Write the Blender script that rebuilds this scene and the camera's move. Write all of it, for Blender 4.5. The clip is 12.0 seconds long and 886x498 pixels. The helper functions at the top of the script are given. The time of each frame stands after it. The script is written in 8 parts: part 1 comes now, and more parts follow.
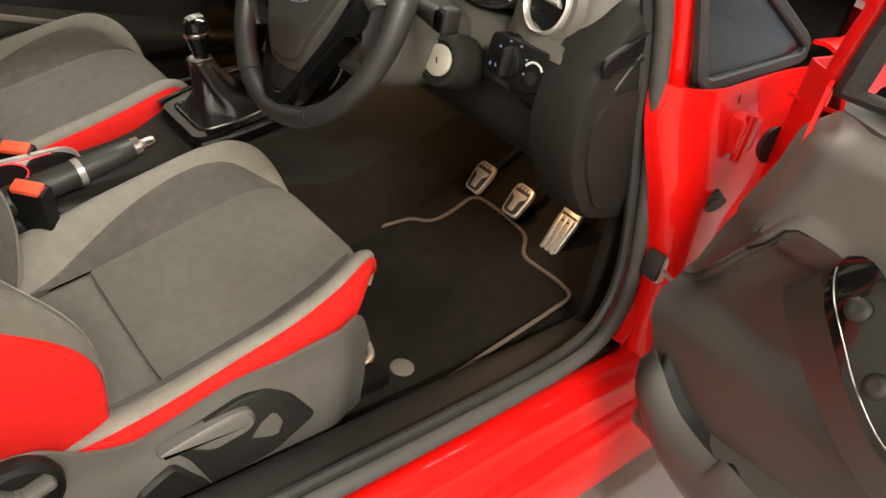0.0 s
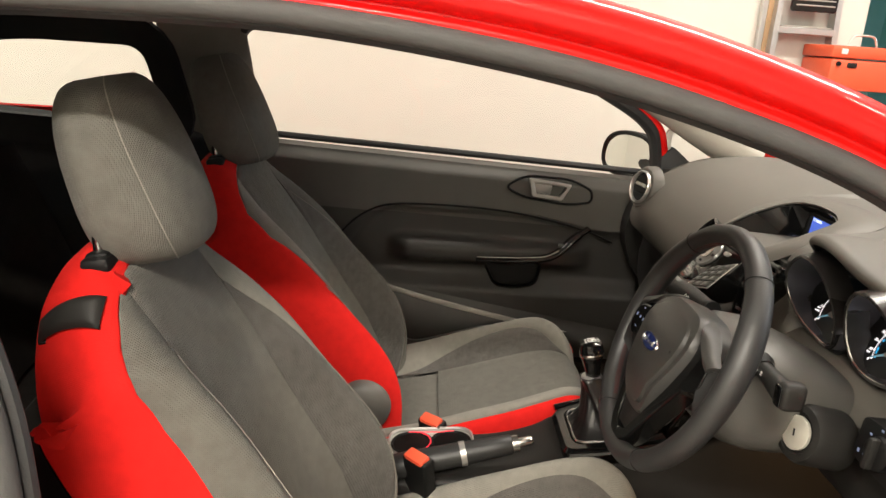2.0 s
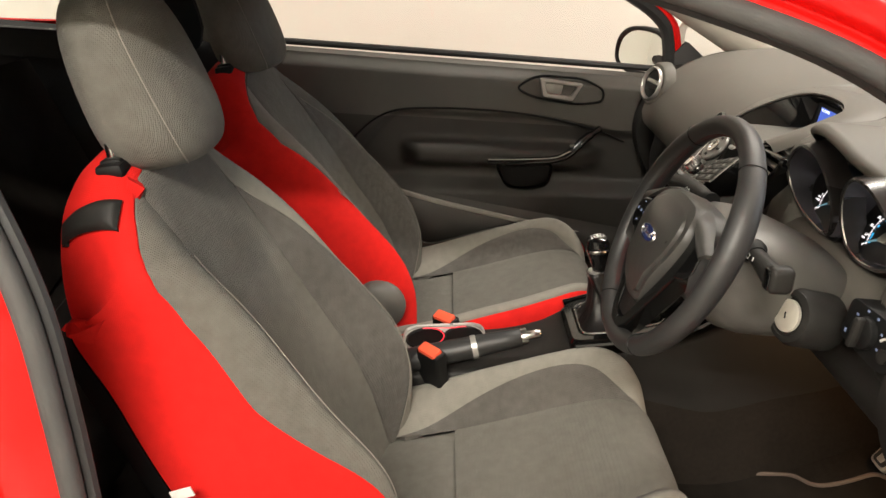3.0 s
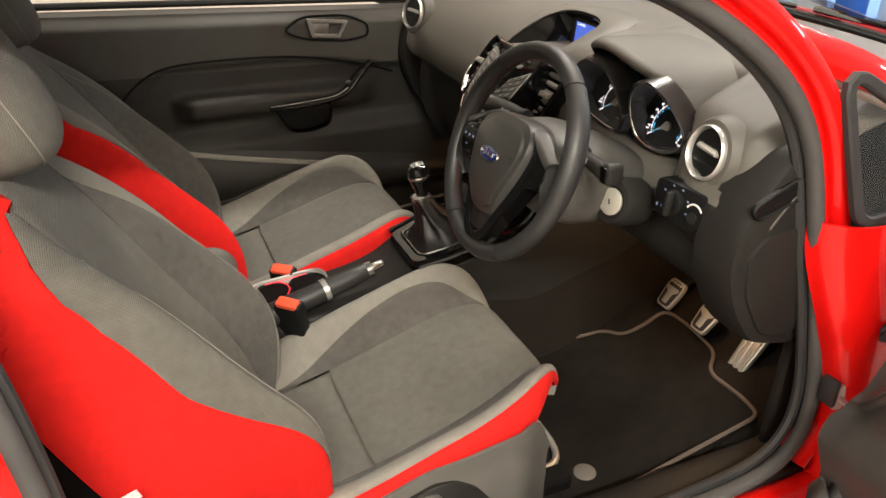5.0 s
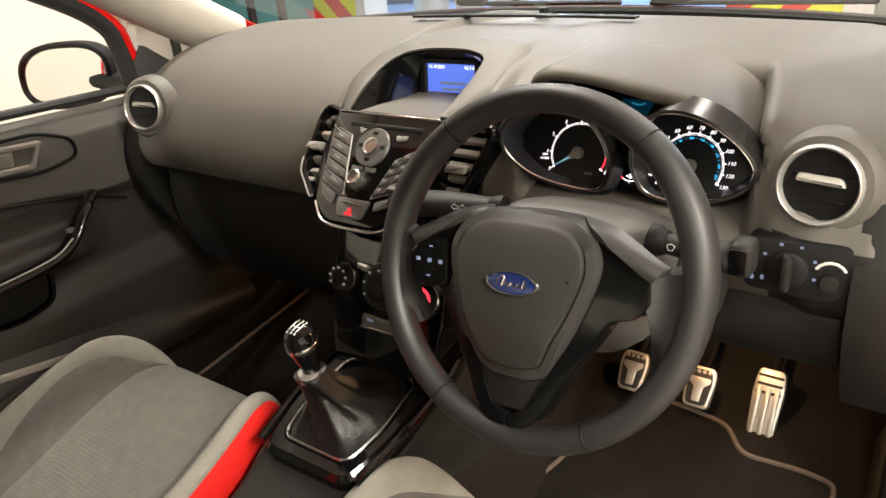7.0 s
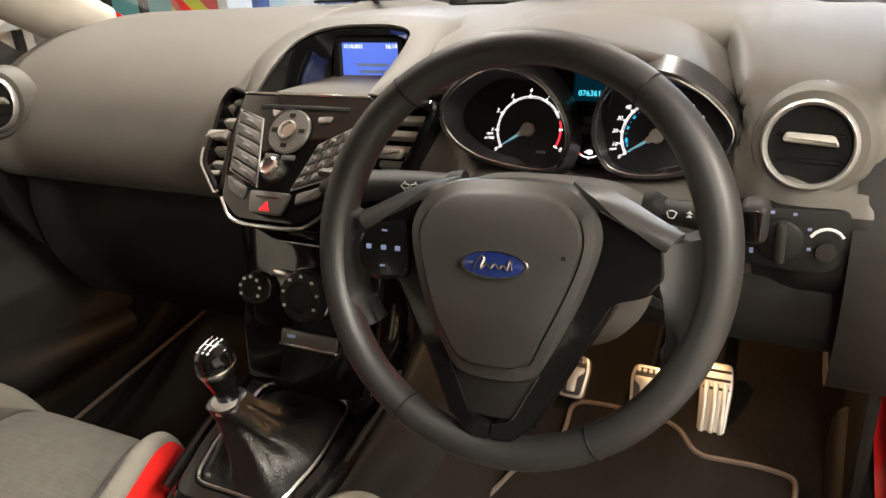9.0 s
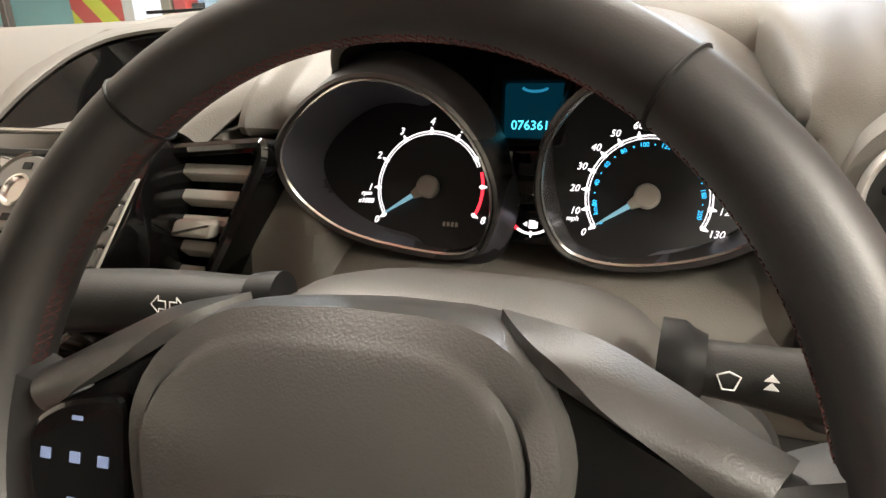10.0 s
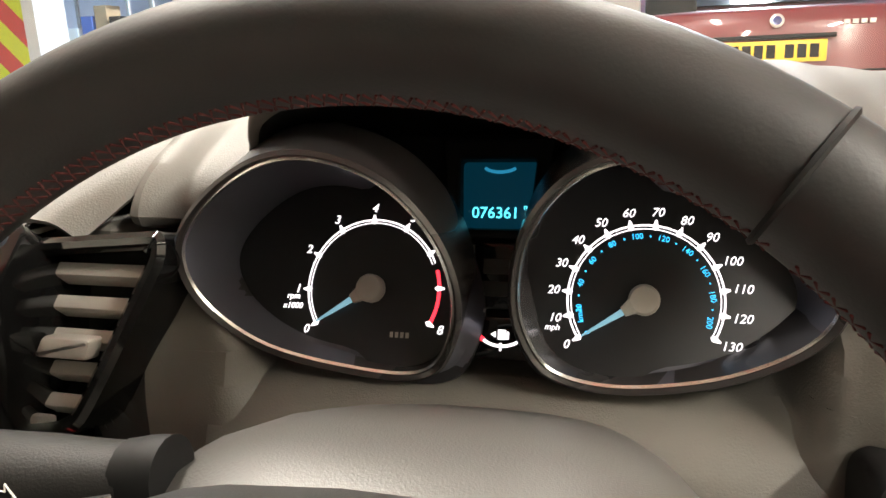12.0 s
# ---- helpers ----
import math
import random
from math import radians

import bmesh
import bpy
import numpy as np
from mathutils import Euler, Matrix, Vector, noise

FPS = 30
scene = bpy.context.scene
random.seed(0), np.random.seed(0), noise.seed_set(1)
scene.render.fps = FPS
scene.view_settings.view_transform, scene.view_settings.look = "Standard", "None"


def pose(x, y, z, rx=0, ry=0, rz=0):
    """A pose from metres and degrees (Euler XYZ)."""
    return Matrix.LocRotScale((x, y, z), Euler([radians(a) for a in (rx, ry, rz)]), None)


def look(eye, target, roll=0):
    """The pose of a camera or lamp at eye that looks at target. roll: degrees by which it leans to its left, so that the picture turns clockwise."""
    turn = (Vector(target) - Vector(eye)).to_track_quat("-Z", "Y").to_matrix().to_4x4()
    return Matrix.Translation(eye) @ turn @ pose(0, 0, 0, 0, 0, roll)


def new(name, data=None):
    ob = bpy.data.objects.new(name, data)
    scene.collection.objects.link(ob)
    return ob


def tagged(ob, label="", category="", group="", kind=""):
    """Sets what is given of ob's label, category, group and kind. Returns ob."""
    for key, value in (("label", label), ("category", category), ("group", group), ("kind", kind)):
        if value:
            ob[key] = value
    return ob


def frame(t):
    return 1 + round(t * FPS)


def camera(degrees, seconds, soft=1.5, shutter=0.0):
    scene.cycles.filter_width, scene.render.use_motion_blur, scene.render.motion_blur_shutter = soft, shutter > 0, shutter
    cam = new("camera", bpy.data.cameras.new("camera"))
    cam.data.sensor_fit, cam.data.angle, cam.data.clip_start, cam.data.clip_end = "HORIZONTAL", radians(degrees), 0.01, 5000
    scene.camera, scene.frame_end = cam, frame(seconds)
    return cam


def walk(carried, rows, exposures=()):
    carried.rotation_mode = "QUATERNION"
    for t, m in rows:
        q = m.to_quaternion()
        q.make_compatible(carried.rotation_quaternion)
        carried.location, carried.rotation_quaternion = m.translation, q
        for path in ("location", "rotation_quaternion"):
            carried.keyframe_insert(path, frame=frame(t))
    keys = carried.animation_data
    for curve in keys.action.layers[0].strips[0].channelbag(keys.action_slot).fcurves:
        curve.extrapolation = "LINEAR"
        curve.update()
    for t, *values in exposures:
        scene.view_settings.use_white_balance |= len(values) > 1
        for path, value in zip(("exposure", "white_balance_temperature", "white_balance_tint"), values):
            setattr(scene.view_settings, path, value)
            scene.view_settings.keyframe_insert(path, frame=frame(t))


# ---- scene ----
cam = camera(61.1, 12.0)
PATH = [
    (0, (1.234, -0.525, 1.202), (0.056, 0.655, 0.099), 10.5),
    (0.5, (1.213, -0.412, 1.231), (-0.267, 0.432, 0.184), 9.4),
    (1, (1.271, -0.332, 1.252), (-0.433, 0.18, 0.339), 6.9),
    (1.5, (1.305, -0.341, 1.269), (-0.535, -0.096, 0.523), 5.3),
    (2, (1.318, -0.335, 1.301), (-0.6, -0.266, 0.737), 4.1),
    (2.5, (1.326, -0.324, 1.306), (-0.601, -0.32, 0.771), 3.2),
    (3, (1.355, -0.305, 1.298), (-0.481, -0.289, 0.505), 2.1),
    (3.5, (1.431, -0.306, 1.351), (-0.34, -0.166, 0.433), 0.9),
    (3.7, (1.461, -0.312, 1.362), (-0.299, -0.082, 0.442), 0.8),
    (5.3, (1.31, -0.575, 1.329), (-0.245, 0.273, 0.402), 0.0),
    (5.5, (1.205, -0.593, 1.311), (-0.301, 0.364, 0.407), -0.5),
    (6, (0.974, -0.637, 1.297), (-0.393, 0.528, 0.418), -3.0),
    (6.5, (0.81, -0.562, 1.266), (-0.43, 0.747, 0.401), -5.5),
    (6.7, (0.759, -0.536, 1.25), (-0.43, 0.826, 0.395), -5.8),
    (8.3, (0.589, -0.59, 1.224), (-0.349, 0.997, 0.449), -4.3),
    (8.5, (0.586, -0.593, 1.218), (-0.33, 1.011, 0.452), -4.2),
    (9, (0.569, -0.5, 1.152), (-0.28, 1.129, 0.361), -4.2),
    (9.5, (0.537, -0.332, 1.097), (-0.239, 1.356, 0.357), -3.8),
    (10, (0.471, -0.158, 1.059), (-0.25, 1.585, 0.396), -3.3),
    (10.5, (0.442, -0.08, 1.045), (-0.271, 1.693, 0.454), -3.4),
    (11, (0.425, -0.072, 1.05), (-0.205, 1.758, 0.544), -2.8),
    (11.5, (0.424, -0.073, 1.05), (-0.131, 1.787, 0.571), -2.4),
    (12, (0.424, -0.07, 1.05), (-0.121, 1.791, 0.562), -2.4),
]
walk(cam, [(t, look(eye, target, roll)) for t, eye, target, roll in PATH],
     [(0.0, 0.0), (0.5, 0.0), (1.0, 0.15), (1.5, 0.05), (2.0, -0.04), (2.5, -0.1), (3.0, 0.0), (3.5, -0.08), (5.5, 0.08), (6.0, 0.35), (6.5, 0.4), (8.5, 0.2), (9.0, 0.35), (9.5, 0.6), (10.0, 0.75), (10.5, 0.85), (12.0, 0.85)])

# ---- world and lamps ----
world = bpy.data.worlds.new("garage_air")
scene.world = world
world.use_nodes = True
world.node_tree.nodes["Background"].inputs[0].default_value = (0.9, 0.95, 1.0, 1)
world.node_tree.nodes["Background"].inputs[1].default_value = 0.25


def area_lamp(name, m, sx, sy, watts, colour):
    d = bpy.data.lights.new(name, "AREA")
    d.shape, d.size, d.size_y, d.energy, d.color = "RECTANGLE", sx, sy, watts, colour
    o = new(name, d)
    o.matrix_world = m
    return o


def point_lamp(name, place, watts, colour, radius=0.01):
    d = bpy.data.lights.new(name, "POINT")
    d.energy, d.color, d.shadow_soft_size = watts, colour, radius
    o = new(name, d)
    o.location = place
    return o


# fluorescent fittings under the ceiling (each has a casing further down)
TUBES = [(-1.0, -2.6, 75), (-0.75, 1.15, 95), (1.4, -2.9, 75), (2.9, -0.85, 245), (0.6, 2.1, 38)]
for tx, ty, watts in TUBES:
    area_lamp("tube_light", pose(tx, ty, 2.93, 0, 0, 0), 0.16, 1.5, watts, (1.0, 0.93, 0.82))
for tx, ty in ((-3.5, 7.5), (1.2, 7.5)):
    area_lamp("workshop_light", pose(tx, ty, 3.3), 0.3, 2.4, 380, (0.78, 0.88, 1.0))
# courtesy lamps under the dashboard, and the red glow in the cup holders
point_lamp("footwell_lamp", (0.40, 0.455, 0.665), 1.8, (1.0, 0.56, 0.25))
point_lamp("footwell_lamp", (-0.30, 0.46, 0.57), 0.5, (1.0, 0.5, 0.2))
point_lamp("cup_holder_lamp", (-0.03, -0.235, 0.485), 0.02, (1.0, 0.05, 0.03), 0.004)

# ---- materials ----
def mat(name, colour, rough=0.5, metal=0.0, vary=0.12, scale=40.0, bump=0.0, grain=600.0, coat=0.0, second=None, ior=1.5, sheen=0.0, stain=0.0, spec=0.5):
    """A principled material: base colour varied by coarse and fine noise, roughness varied, grain as bump."""
    m = bpy.data.materials.new(name)
    m.use_nodes = True
    nt = m.node_tree
    b = nt.nodes["Principled BSDF"]
    b.inputs["Metallic"].default_value = metal
    b.inputs["IOR"].default_value = ior
    b.inputs["Coat Weight"].default_value = coat
    b.inputs["Coat Roughness"].default_value = 0.04
    b.inputs["Sheen Weight"].default_value = sheen
    b.inputs["Specular IOR Level"].default_value = spec
    b.inputs["Sheen Roughness"].default_value = 0.4
    tc = nt.nodes.new("ShaderNodeTexCoord")
    n1 = nt.nodes.new("ShaderNodeTexNoise")
    n1.inputs["Scale"].default_value = scale
    n1.inputs["Detail"].default_value = 4
    nt.links.new(tc.outputs["Object"], n1.inputs["Vector"])
    n2 = nt.nodes.new("ShaderNodeTexNoise")
    n2.inputs["Scale"].default_value = max(scale / 9, 1.5)
    n2.inputs["Detail"].default_value = 3
    nt.links.new(tc.outputs["Object"], n2.inputs["Vector"])
    add = nt.nodes.new("ShaderNodeMath")
    add.operation = "ADD"
    nt.links.new(n1.outputs["Fac"], add.inputs[0])
    nt.links.new(n2.outputs["Fac"], add.inputs[1])
    ramp = nt.nodes.new("ShaderNodeMapRange")
    ramp.inputs["From Min"].default_value, ramp.inputs["From Max"].default_value = 0.6, 1.4
    nt.links.new(add.outputs[0], ramp.inputs["Value"])
    mix = nt.nodes.new("ShaderNodeMix")
    mix.data_type = "RGBA"
    lo = second or [c * (1 - vary) for c in colour]
    hi = [min(c * (1 + vary), 1) for c in colour]
    mix.inputs["A"].default_value, mix.inputs["B"].default_value = (*lo, 1), (*hi, 1)
    nt.links.new(ramp.outputs["Result"], mix.inputs["Factor"])
    nt.links.new(mix.outputs["Result"], b.inputs["Base Color"])
    rr = nt.nodes.new("ShaderNodeMapRange")
    rr.inputs["To Min"].default_value, rr.inputs["To Max"].default_value = max(rough * (0.85 - stain), 0.01), min(rough * (1.15 + stain), 1)
    nt.links.new(n2.outputs["Fac"], rr.inputs["Value"])
    nt.links.new(rr.outputs["Result"], b.inputs["Roughness"])
    if bump:
        n3 = nt.nodes.new("ShaderNodeTexNoise")
        n3.inputs["Scale"].default_value = grain
        n3.inputs["Detail"].default_value = 2
        nt.links.new(tc.outputs["Object"], n3.inputs["Vector"])
        bp = nt.nodes.new("ShaderNodeBump")
        bp.inputs["Strength"].default_value = bump
        bp.inputs["Distance"].default_value = 0.6 / grain
        nt.links.new(n3.outputs["Fac"], bp.inputs["Height"])
        nt.links.new(bp.outputs["Normal"], b.inputs["Normal"])
    return m


def weave(name, colour, dark, pitch=0.0022, bump=0.5, cell=0.0, sheen=0.14):
    """Woven cloth: two crossed bands, flecks of a darker thread; cell adds an embossed honeycomb."""
    m = mat(name, colour, 0.95, vary=0.14, scale=55, sheen=sheen, second=dark, spec=0.25)
    nt = m.node_tree
    b = nt.nodes["Principled BSDF"]
    tc = nt.nodes.new("ShaderNodeTexCoord")
    h = None
    for axis in ("X", "Y", "Z"):
        w = nt.nodes.new("ShaderNodeTexWave")
        w.bands_direction = axis
        w.inputs["Scale"].default_value = 0.314 / pitch
        w.inputs["Distortion"].default_value = 1.5
        w.inputs["Detail"].default_value = 1
        w.inputs["Detail Scale"].default_value = 3
        nt.links.new(tc.outputs["Object"], w.inputs["Vector"])
        if h is None:
            h = w.outputs["Fac"]
        else:
            s = nt.nodes.new("ShaderNodeMath")
            s.operation = "ADD"
            nt.links.new(h, s.inputs[0])
            nt.links.new(w.outputs["Fac"], s.inputs[1])
            h = s.outputs[0]
    if cell:
        v = nt.nodes.new("ShaderNodeTexVoronoi")
        v.inputs["Scale"].default_value = 1 / cell
        v.inputs["Randomness"].default_value = 0.15
        nt.links.new(tc.outputs["Object"], v.inputs["Vector"])
        k = nt.nodes.new("ShaderNodeMath")
        k.operation = "MULTIPLY_ADD"
        k.inputs[1].default_value = -3.0
        nt.links.new(v.outputs["Distance"], k.inputs[0])
        nt.links.new(h, k.inputs[2])
        h = k.outputs[0]
    bp = nt.nodes.new("ShaderNodeBump")
    bp.inputs["Strength"].default_value = bump
    bp.inputs["Distance"].default_value = 0.0006
    nt.links.new(h, bp.inputs["Height"])
    nt.links.new(bp.outputs["Normal"], b.inputs["Normal"])
    return m


def glow(name, colour, strength):
    m = bpy.data.materials.new(name)
    m.use_nodes = True
    b = m.node_tree.nodes["Principled BSDF"]
    b.inputs["Base Color"].default_value = (*[c * 0.3 for c in colour], 1)
    b.inputs["Emission Color"].default_value = (*colour, 1)
    b.inputs["Emission Strength"].default_value = strength
    b.inputs["Roughness"].default_value = 0.4
    return m


def glass(name, tint=(1, 1, 1), rough=0.0):
    m = bpy.data.materials.new(name)
    m.use_nodes = True
    nt = m.node_tree
    nt.nodes.remove(nt.nodes["Principled BSDF"])
    out = nt.nodes["Material Output"]
    tr = nt.nodes.new("ShaderNodeBsdfTransparent")
    tr.inputs["Color"].default_value = (*tint, 1)
    gl = nt.nodes.new("ShaderNodeBsdfGlossy")
    gl.inputs["Roughness"].default_value = rough
    lw = nt.nodes.new("ShaderNodeLayerWeight")
    lw.inputs["Blend"].default_value = 0.5
    pw = nt.nodes.new("ShaderNodeMath")
    pw.operation = "POWER"
    pw.inputs[1].default_value = 5.0
    fr = nt.nodes.new("ShaderNodeMath")
    fr.operation = "MULTIPLY_ADD"
    fr.inputs[1].default_value = 0.80
    fr.inputs[2].default_value = 0.045
    nt.links.new(lw.outputs["Facing"], pw.inputs[0])
    nt.links.new(pw.outputs[0], fr.inputs[0])
    mx = nt.nodes.new("ShaderNodeMixShader")
    nt.links.new(fr.outputs[0], mx.inputs[0])
    nt.links.new(tr.outputs[0], mx.inputs[1])
    nt.links.new(gl.outputs[0], mx.inputs[2])
    nt.links.new(mx.outputs[0], out.inputs["Surface"])
    return m


M = {
    "traygrey": mat("pale_tray_plastic", (0.34, 0.33, 0.30), 0.4, vary=0.08, scale=20),
    "airbag": mat("airbag_skin", (0.034, 0.033, 0.031), 0.38, vary=0.10, scale=10, bump=0.25, grain=1000, stain=0.1),
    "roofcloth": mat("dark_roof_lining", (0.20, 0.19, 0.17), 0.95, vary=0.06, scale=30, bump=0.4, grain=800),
    "whitebox": mat("white_enamel", (0.72, 0.72, 0.69), 0.45, vary=0.05, scale=8),
    "alloy": mat("dull_aluminium", (0.52, 0.52, 0.50), 0.42, metal=0.8, vary=0.15, scale=12, stain=0.2),
    "orangebox": mat("orange_steel_paint", (0.62, 0.085, 0.03), 0.5, vary=0.08, scale=9, stain=0.15),
    "maroon": mat("maroon_car_paint", (0.16, 0.014, 0.018), 0.30, vary=0.05, scale=3, coat=1.0),
    "redlens": mat("red_lamp_lens", (0.38, 0.02, 0.02), 0.15, coat=1.0, vary=0.1, scale=60),
    "plateyellow": mat("yellow_plate", (0.80, 0.52, 0.03), 0.4, vary=0.04),
    "plastic_white": mat("white_plastic", (0.70, 0.70, 0.68), 0.45, vary=0.06, scale=10),
    "plastic_blue": mat("blue_plastic", (0.03, 0.12, 0.42), 0.4, vary=0.08, scale=10),
    "carton": mat("brown_carton", (0.36, 0.24, 0.13), 0.85, vary=0.12, scale=15),
    "paint": mat("red_car_paint", (0.62, 0.0035, 0.0025), 0.55, vary=0.03, scale=3, coat=0.55, spec=0.12),
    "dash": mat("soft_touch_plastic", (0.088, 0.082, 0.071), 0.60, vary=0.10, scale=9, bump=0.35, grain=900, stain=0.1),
    "doorfield": mat("dark_door_plastic", (0.034, 0.032, 0.029), 0.48, vary=0.15, scale=12, bump=0.3, grain=1100, stain=0.15),
    "shadedcloth": mat("shaded_rear_trim", (0.008, 0.008, 0.008), 0.9, vary=0.2, scale=20, bump=0.4, grain=700),
    "trim": mat("hard_grained_plastic", (0.090, 0.086, 0.078), 0.50, vary=0.12, scale=14, bump=0.3, grain=1100, stain=0.1),
    "dark": mat("black_plastic", (0.005, 0.005, 0.005), 0.55, vary=0.2, scale=20, spec=0.22),
    "gloss": mat("piano_black", (0.004, 0.004, 0.004), 0.09, vary=0.2, scale=8, coat=0.25, stain=0.3, spec=0.35),
    "leather": mat("black_leather", (0.019, 0.019, 0.019), 0.50, vary=0.15, scale=18, bump=0.10, grain=900, stain=0.15),
    "boot": mat("gaiter_leather", (0.007, 0.0066, 0.0066), 0.32, vary=0.2, scale=25, bump=0.5, grain=400),
    "chrome": mat("satin_chrome", (0.62, 0.61, 0.59), 0.22, metal=1.0, vary=0.05),
    "silver": mat("silver_paint", (0.50, 0.49, 0.47), 0.34, metal=0.7, vary=0.06),
    "steel": mat("pedal_steel", (0.56, 0.54, 0.50), 0.42, metal=0.75, vary=0.12, scale=30, stain=0.2),
    "rubber": mat("black_rubber", (0.018, 0.018, 0.018), 0.62, vary=0.2, scale=30, bump=0.2, grain=300),
    "seal": mat("door_seal_rubber", (0.050, 0.049, 0.047), 0.7, vary=0.15, scale=30, bump=0.3, grain=700),
    "carpet": mat("black_carpet", (0.013, 0.0105, 0.0085), 0.97, vary=0.35, scale=120, bump=1.0, grain=700, spec=0.12),
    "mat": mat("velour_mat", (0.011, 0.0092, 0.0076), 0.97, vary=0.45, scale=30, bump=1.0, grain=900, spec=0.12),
    "binding": mat("mat_binding", (0.10, 0.075, 0.06), 0.85, vary=0.2, scale=200),
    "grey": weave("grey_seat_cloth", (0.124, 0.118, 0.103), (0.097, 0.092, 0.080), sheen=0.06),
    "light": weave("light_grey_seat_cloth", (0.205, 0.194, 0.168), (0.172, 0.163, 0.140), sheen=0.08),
    "insert": weave("embossed_dark_cloth", (0.105, 0.098, 0.088), (0.072, 0.067, 0.060), cell=0.014, bump=0.9),
    "red": weave("red_seat_cloth", (0.56, 0.010, 0.007), (0.49, 0.008, 0.006), sheen=0.0, bump=0.2),
    "thread": mat("pale_thread", (0.22, 0.20, 0.175), 0.85),
    "redthread": mat("red_thread", (0.075, 0.010, 0.009), 0.9),
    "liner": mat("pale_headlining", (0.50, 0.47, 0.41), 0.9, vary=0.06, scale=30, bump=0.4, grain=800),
    "belt": mat("black_webbing", (0.012, 0.012, 0.012), 0.8, bump=0.5, grain=500),
    "orange": mat("orange_release_button", (0.72, 0.09, 0.04), 0.45),
    "white": glow("lit_white", (1.0, 0.93, 0.95), 1.25),
    "litred": glow("lit_red", (1.0, 0.03, 0.05), 1.6),
    "litblue": glow("lit_cyan", (0.03, 0.45, 0.85), 1.4),
    "coldarc": glow("lit_blue", (0.02, 0.08, 1.0), 1.6),
    "lcd": glow("lcd_cyan", (0.0, 0.05, 0.085), 0.22),
    "lcddim": glow("lcd_dim", (0.02, 0.22, 0.38), 0.6),
    "cowlrim": mat("dial_rim", (0.022, 0.020, 0.020), 0.28, vary=0.1),
    "lockface": mat("lock_metal", (0.74, 0.71, 0.62), 0.35, metal=0.6, vary=0.05),
    "white_print": mat("white_legend", (0.75, 0.75, 0.73), 0.5),
    "fixing": mat("mat_fixing_plastic", (0.13, 0.12, 0.105), 0.6),
    "lcdtext": glow("lcd_digits", (0.10, 0.75, 0.95), 1.3),
    "screen": glow("blue_screen", (0.10, 0.18, 0.74), 0.85),
    "screentext": glow("screen_text", (0.85, 0.9, 1.0), 1.4),
    "icon": glow("backlit_icons", (0.4, 0.5, 0.8), 0.16),
    "iconoff": mat("grey_legend", (0.30, 0.30, 0.30), 0.5),
    "shroud": mat("column_plastic", (0.060, 0.057, 0.052), 0.45, vary=0.12, scale=14, bump=0.3, grain=1100, stain=0.1),
    # for dark parts; on the lower dashboard its near-black also holds the shade
    "lower": mat("dark_and_shaded_plastic", (0.014, 0.0133, 0.0122), 0.55, vary=0.15, scale=14, bump=0.3, grain=1100, spec=0.22),
    "print": mat("white_print", (0.6, 0.6, 0.58), 0.5),
    "needle": glow("blue_needle", (0.25, 0.5, 0.62), 0.45),
    "hub": mat("needle_cap", (0.33, 0.31, 0.28), 0.45),
    "face": mat("dial_face", (0.006, 0.006, 0.007), 0.45),
    "cone": mat("dial_surround", (0.11, 0.11, 0.13), 0.34, metal=0.55, vary=0.15, scale=12),
    "badge": mat("badge_blue", (0.012, 0.025, 0.13), 0.15, coat=1.0),
    "hazard": glow("hazard_red", (0.9, 0.02, 0.03), 0.9),
    "key": mat("grey_keys", (0.13, 0.127, 0.12), 0.30, metal=0.3, vary=0.1),
    "slat": mat("vent_slats", (0.36, 0.345, 0.31), 0.45, vary=0.08, bump=0.2, grain=1000),
    "glass": glass("clear_glass", (0.97, 0.985, 0.98)),
    "mirror": mat("mirror_glass", (0.9, 0.9, 0.9), 0.02, metal=1.0, vary=0.01),
}


# ---- building blocks ----
def join(*parts):
    out = bmesh.new()
    for b in parts:
        me = bpy.data.meshes.new("tmp")
        b.to_mesh(me)
        b.free()
        out.from_mesh(me)
        bpy.data.meshes.remove(me)
    return out


def moved(bm, m):
    bmesh.ops.transform(bm, matrix=m, verts=bm.verts)
    return bm


def part(name, bm, material, parent=None, label="", sharp=38):
    """One mesh object from bm, smooth but for edges sharper than that many degrees."""
    bmesh.ops.recalc_face_normals(bm, faces=bm.faces)
    lim = radians(sharp)
    for f in bm.faces:
        f.smooth = True
    for e in bm.edges:
        e.smooth = not (len(e.link_faces) == 2 and e.calc_face_angle(0) > lim)
    me = bpy.data.meshes.new(name)
    bm.to_mesh(me)
    bm.free()
    me.materials.append(M[material] if isinstance(material, str) else material)
    ob = new(name, me)
    if parent is not None:
        ob.parent = parent
    if label:
        ob["label"] = label
    return ob


def thing(name, label, category, group="", kind="", at=None):
    e = new(name)
    e.empty_display_size = 0.05
    if at is not None:
        e.matrix_world = at
    return tagged(e, label, category, group, kind)


def loft(rings, closed=True, caps=True):
    bm = bmesh.new()
    vs = [[bm.verts.new(p) for p in r] for r in rings]
    n = len(rings[0])
    for a, b in zip(vs, vs[1:]):
        for i in range(n if closed else n - 1):
            j = (i + 1) % n
            try:
                bm.faces.new((a[i], a[j], b[j], b[i]))
            except ValueError:
                pass
    if caps and closed:
        for r in (vs[0][::-1], vs[-1]):
            try:
                bm.faces.new(r)
            except ValueError:
                pass
    return bm


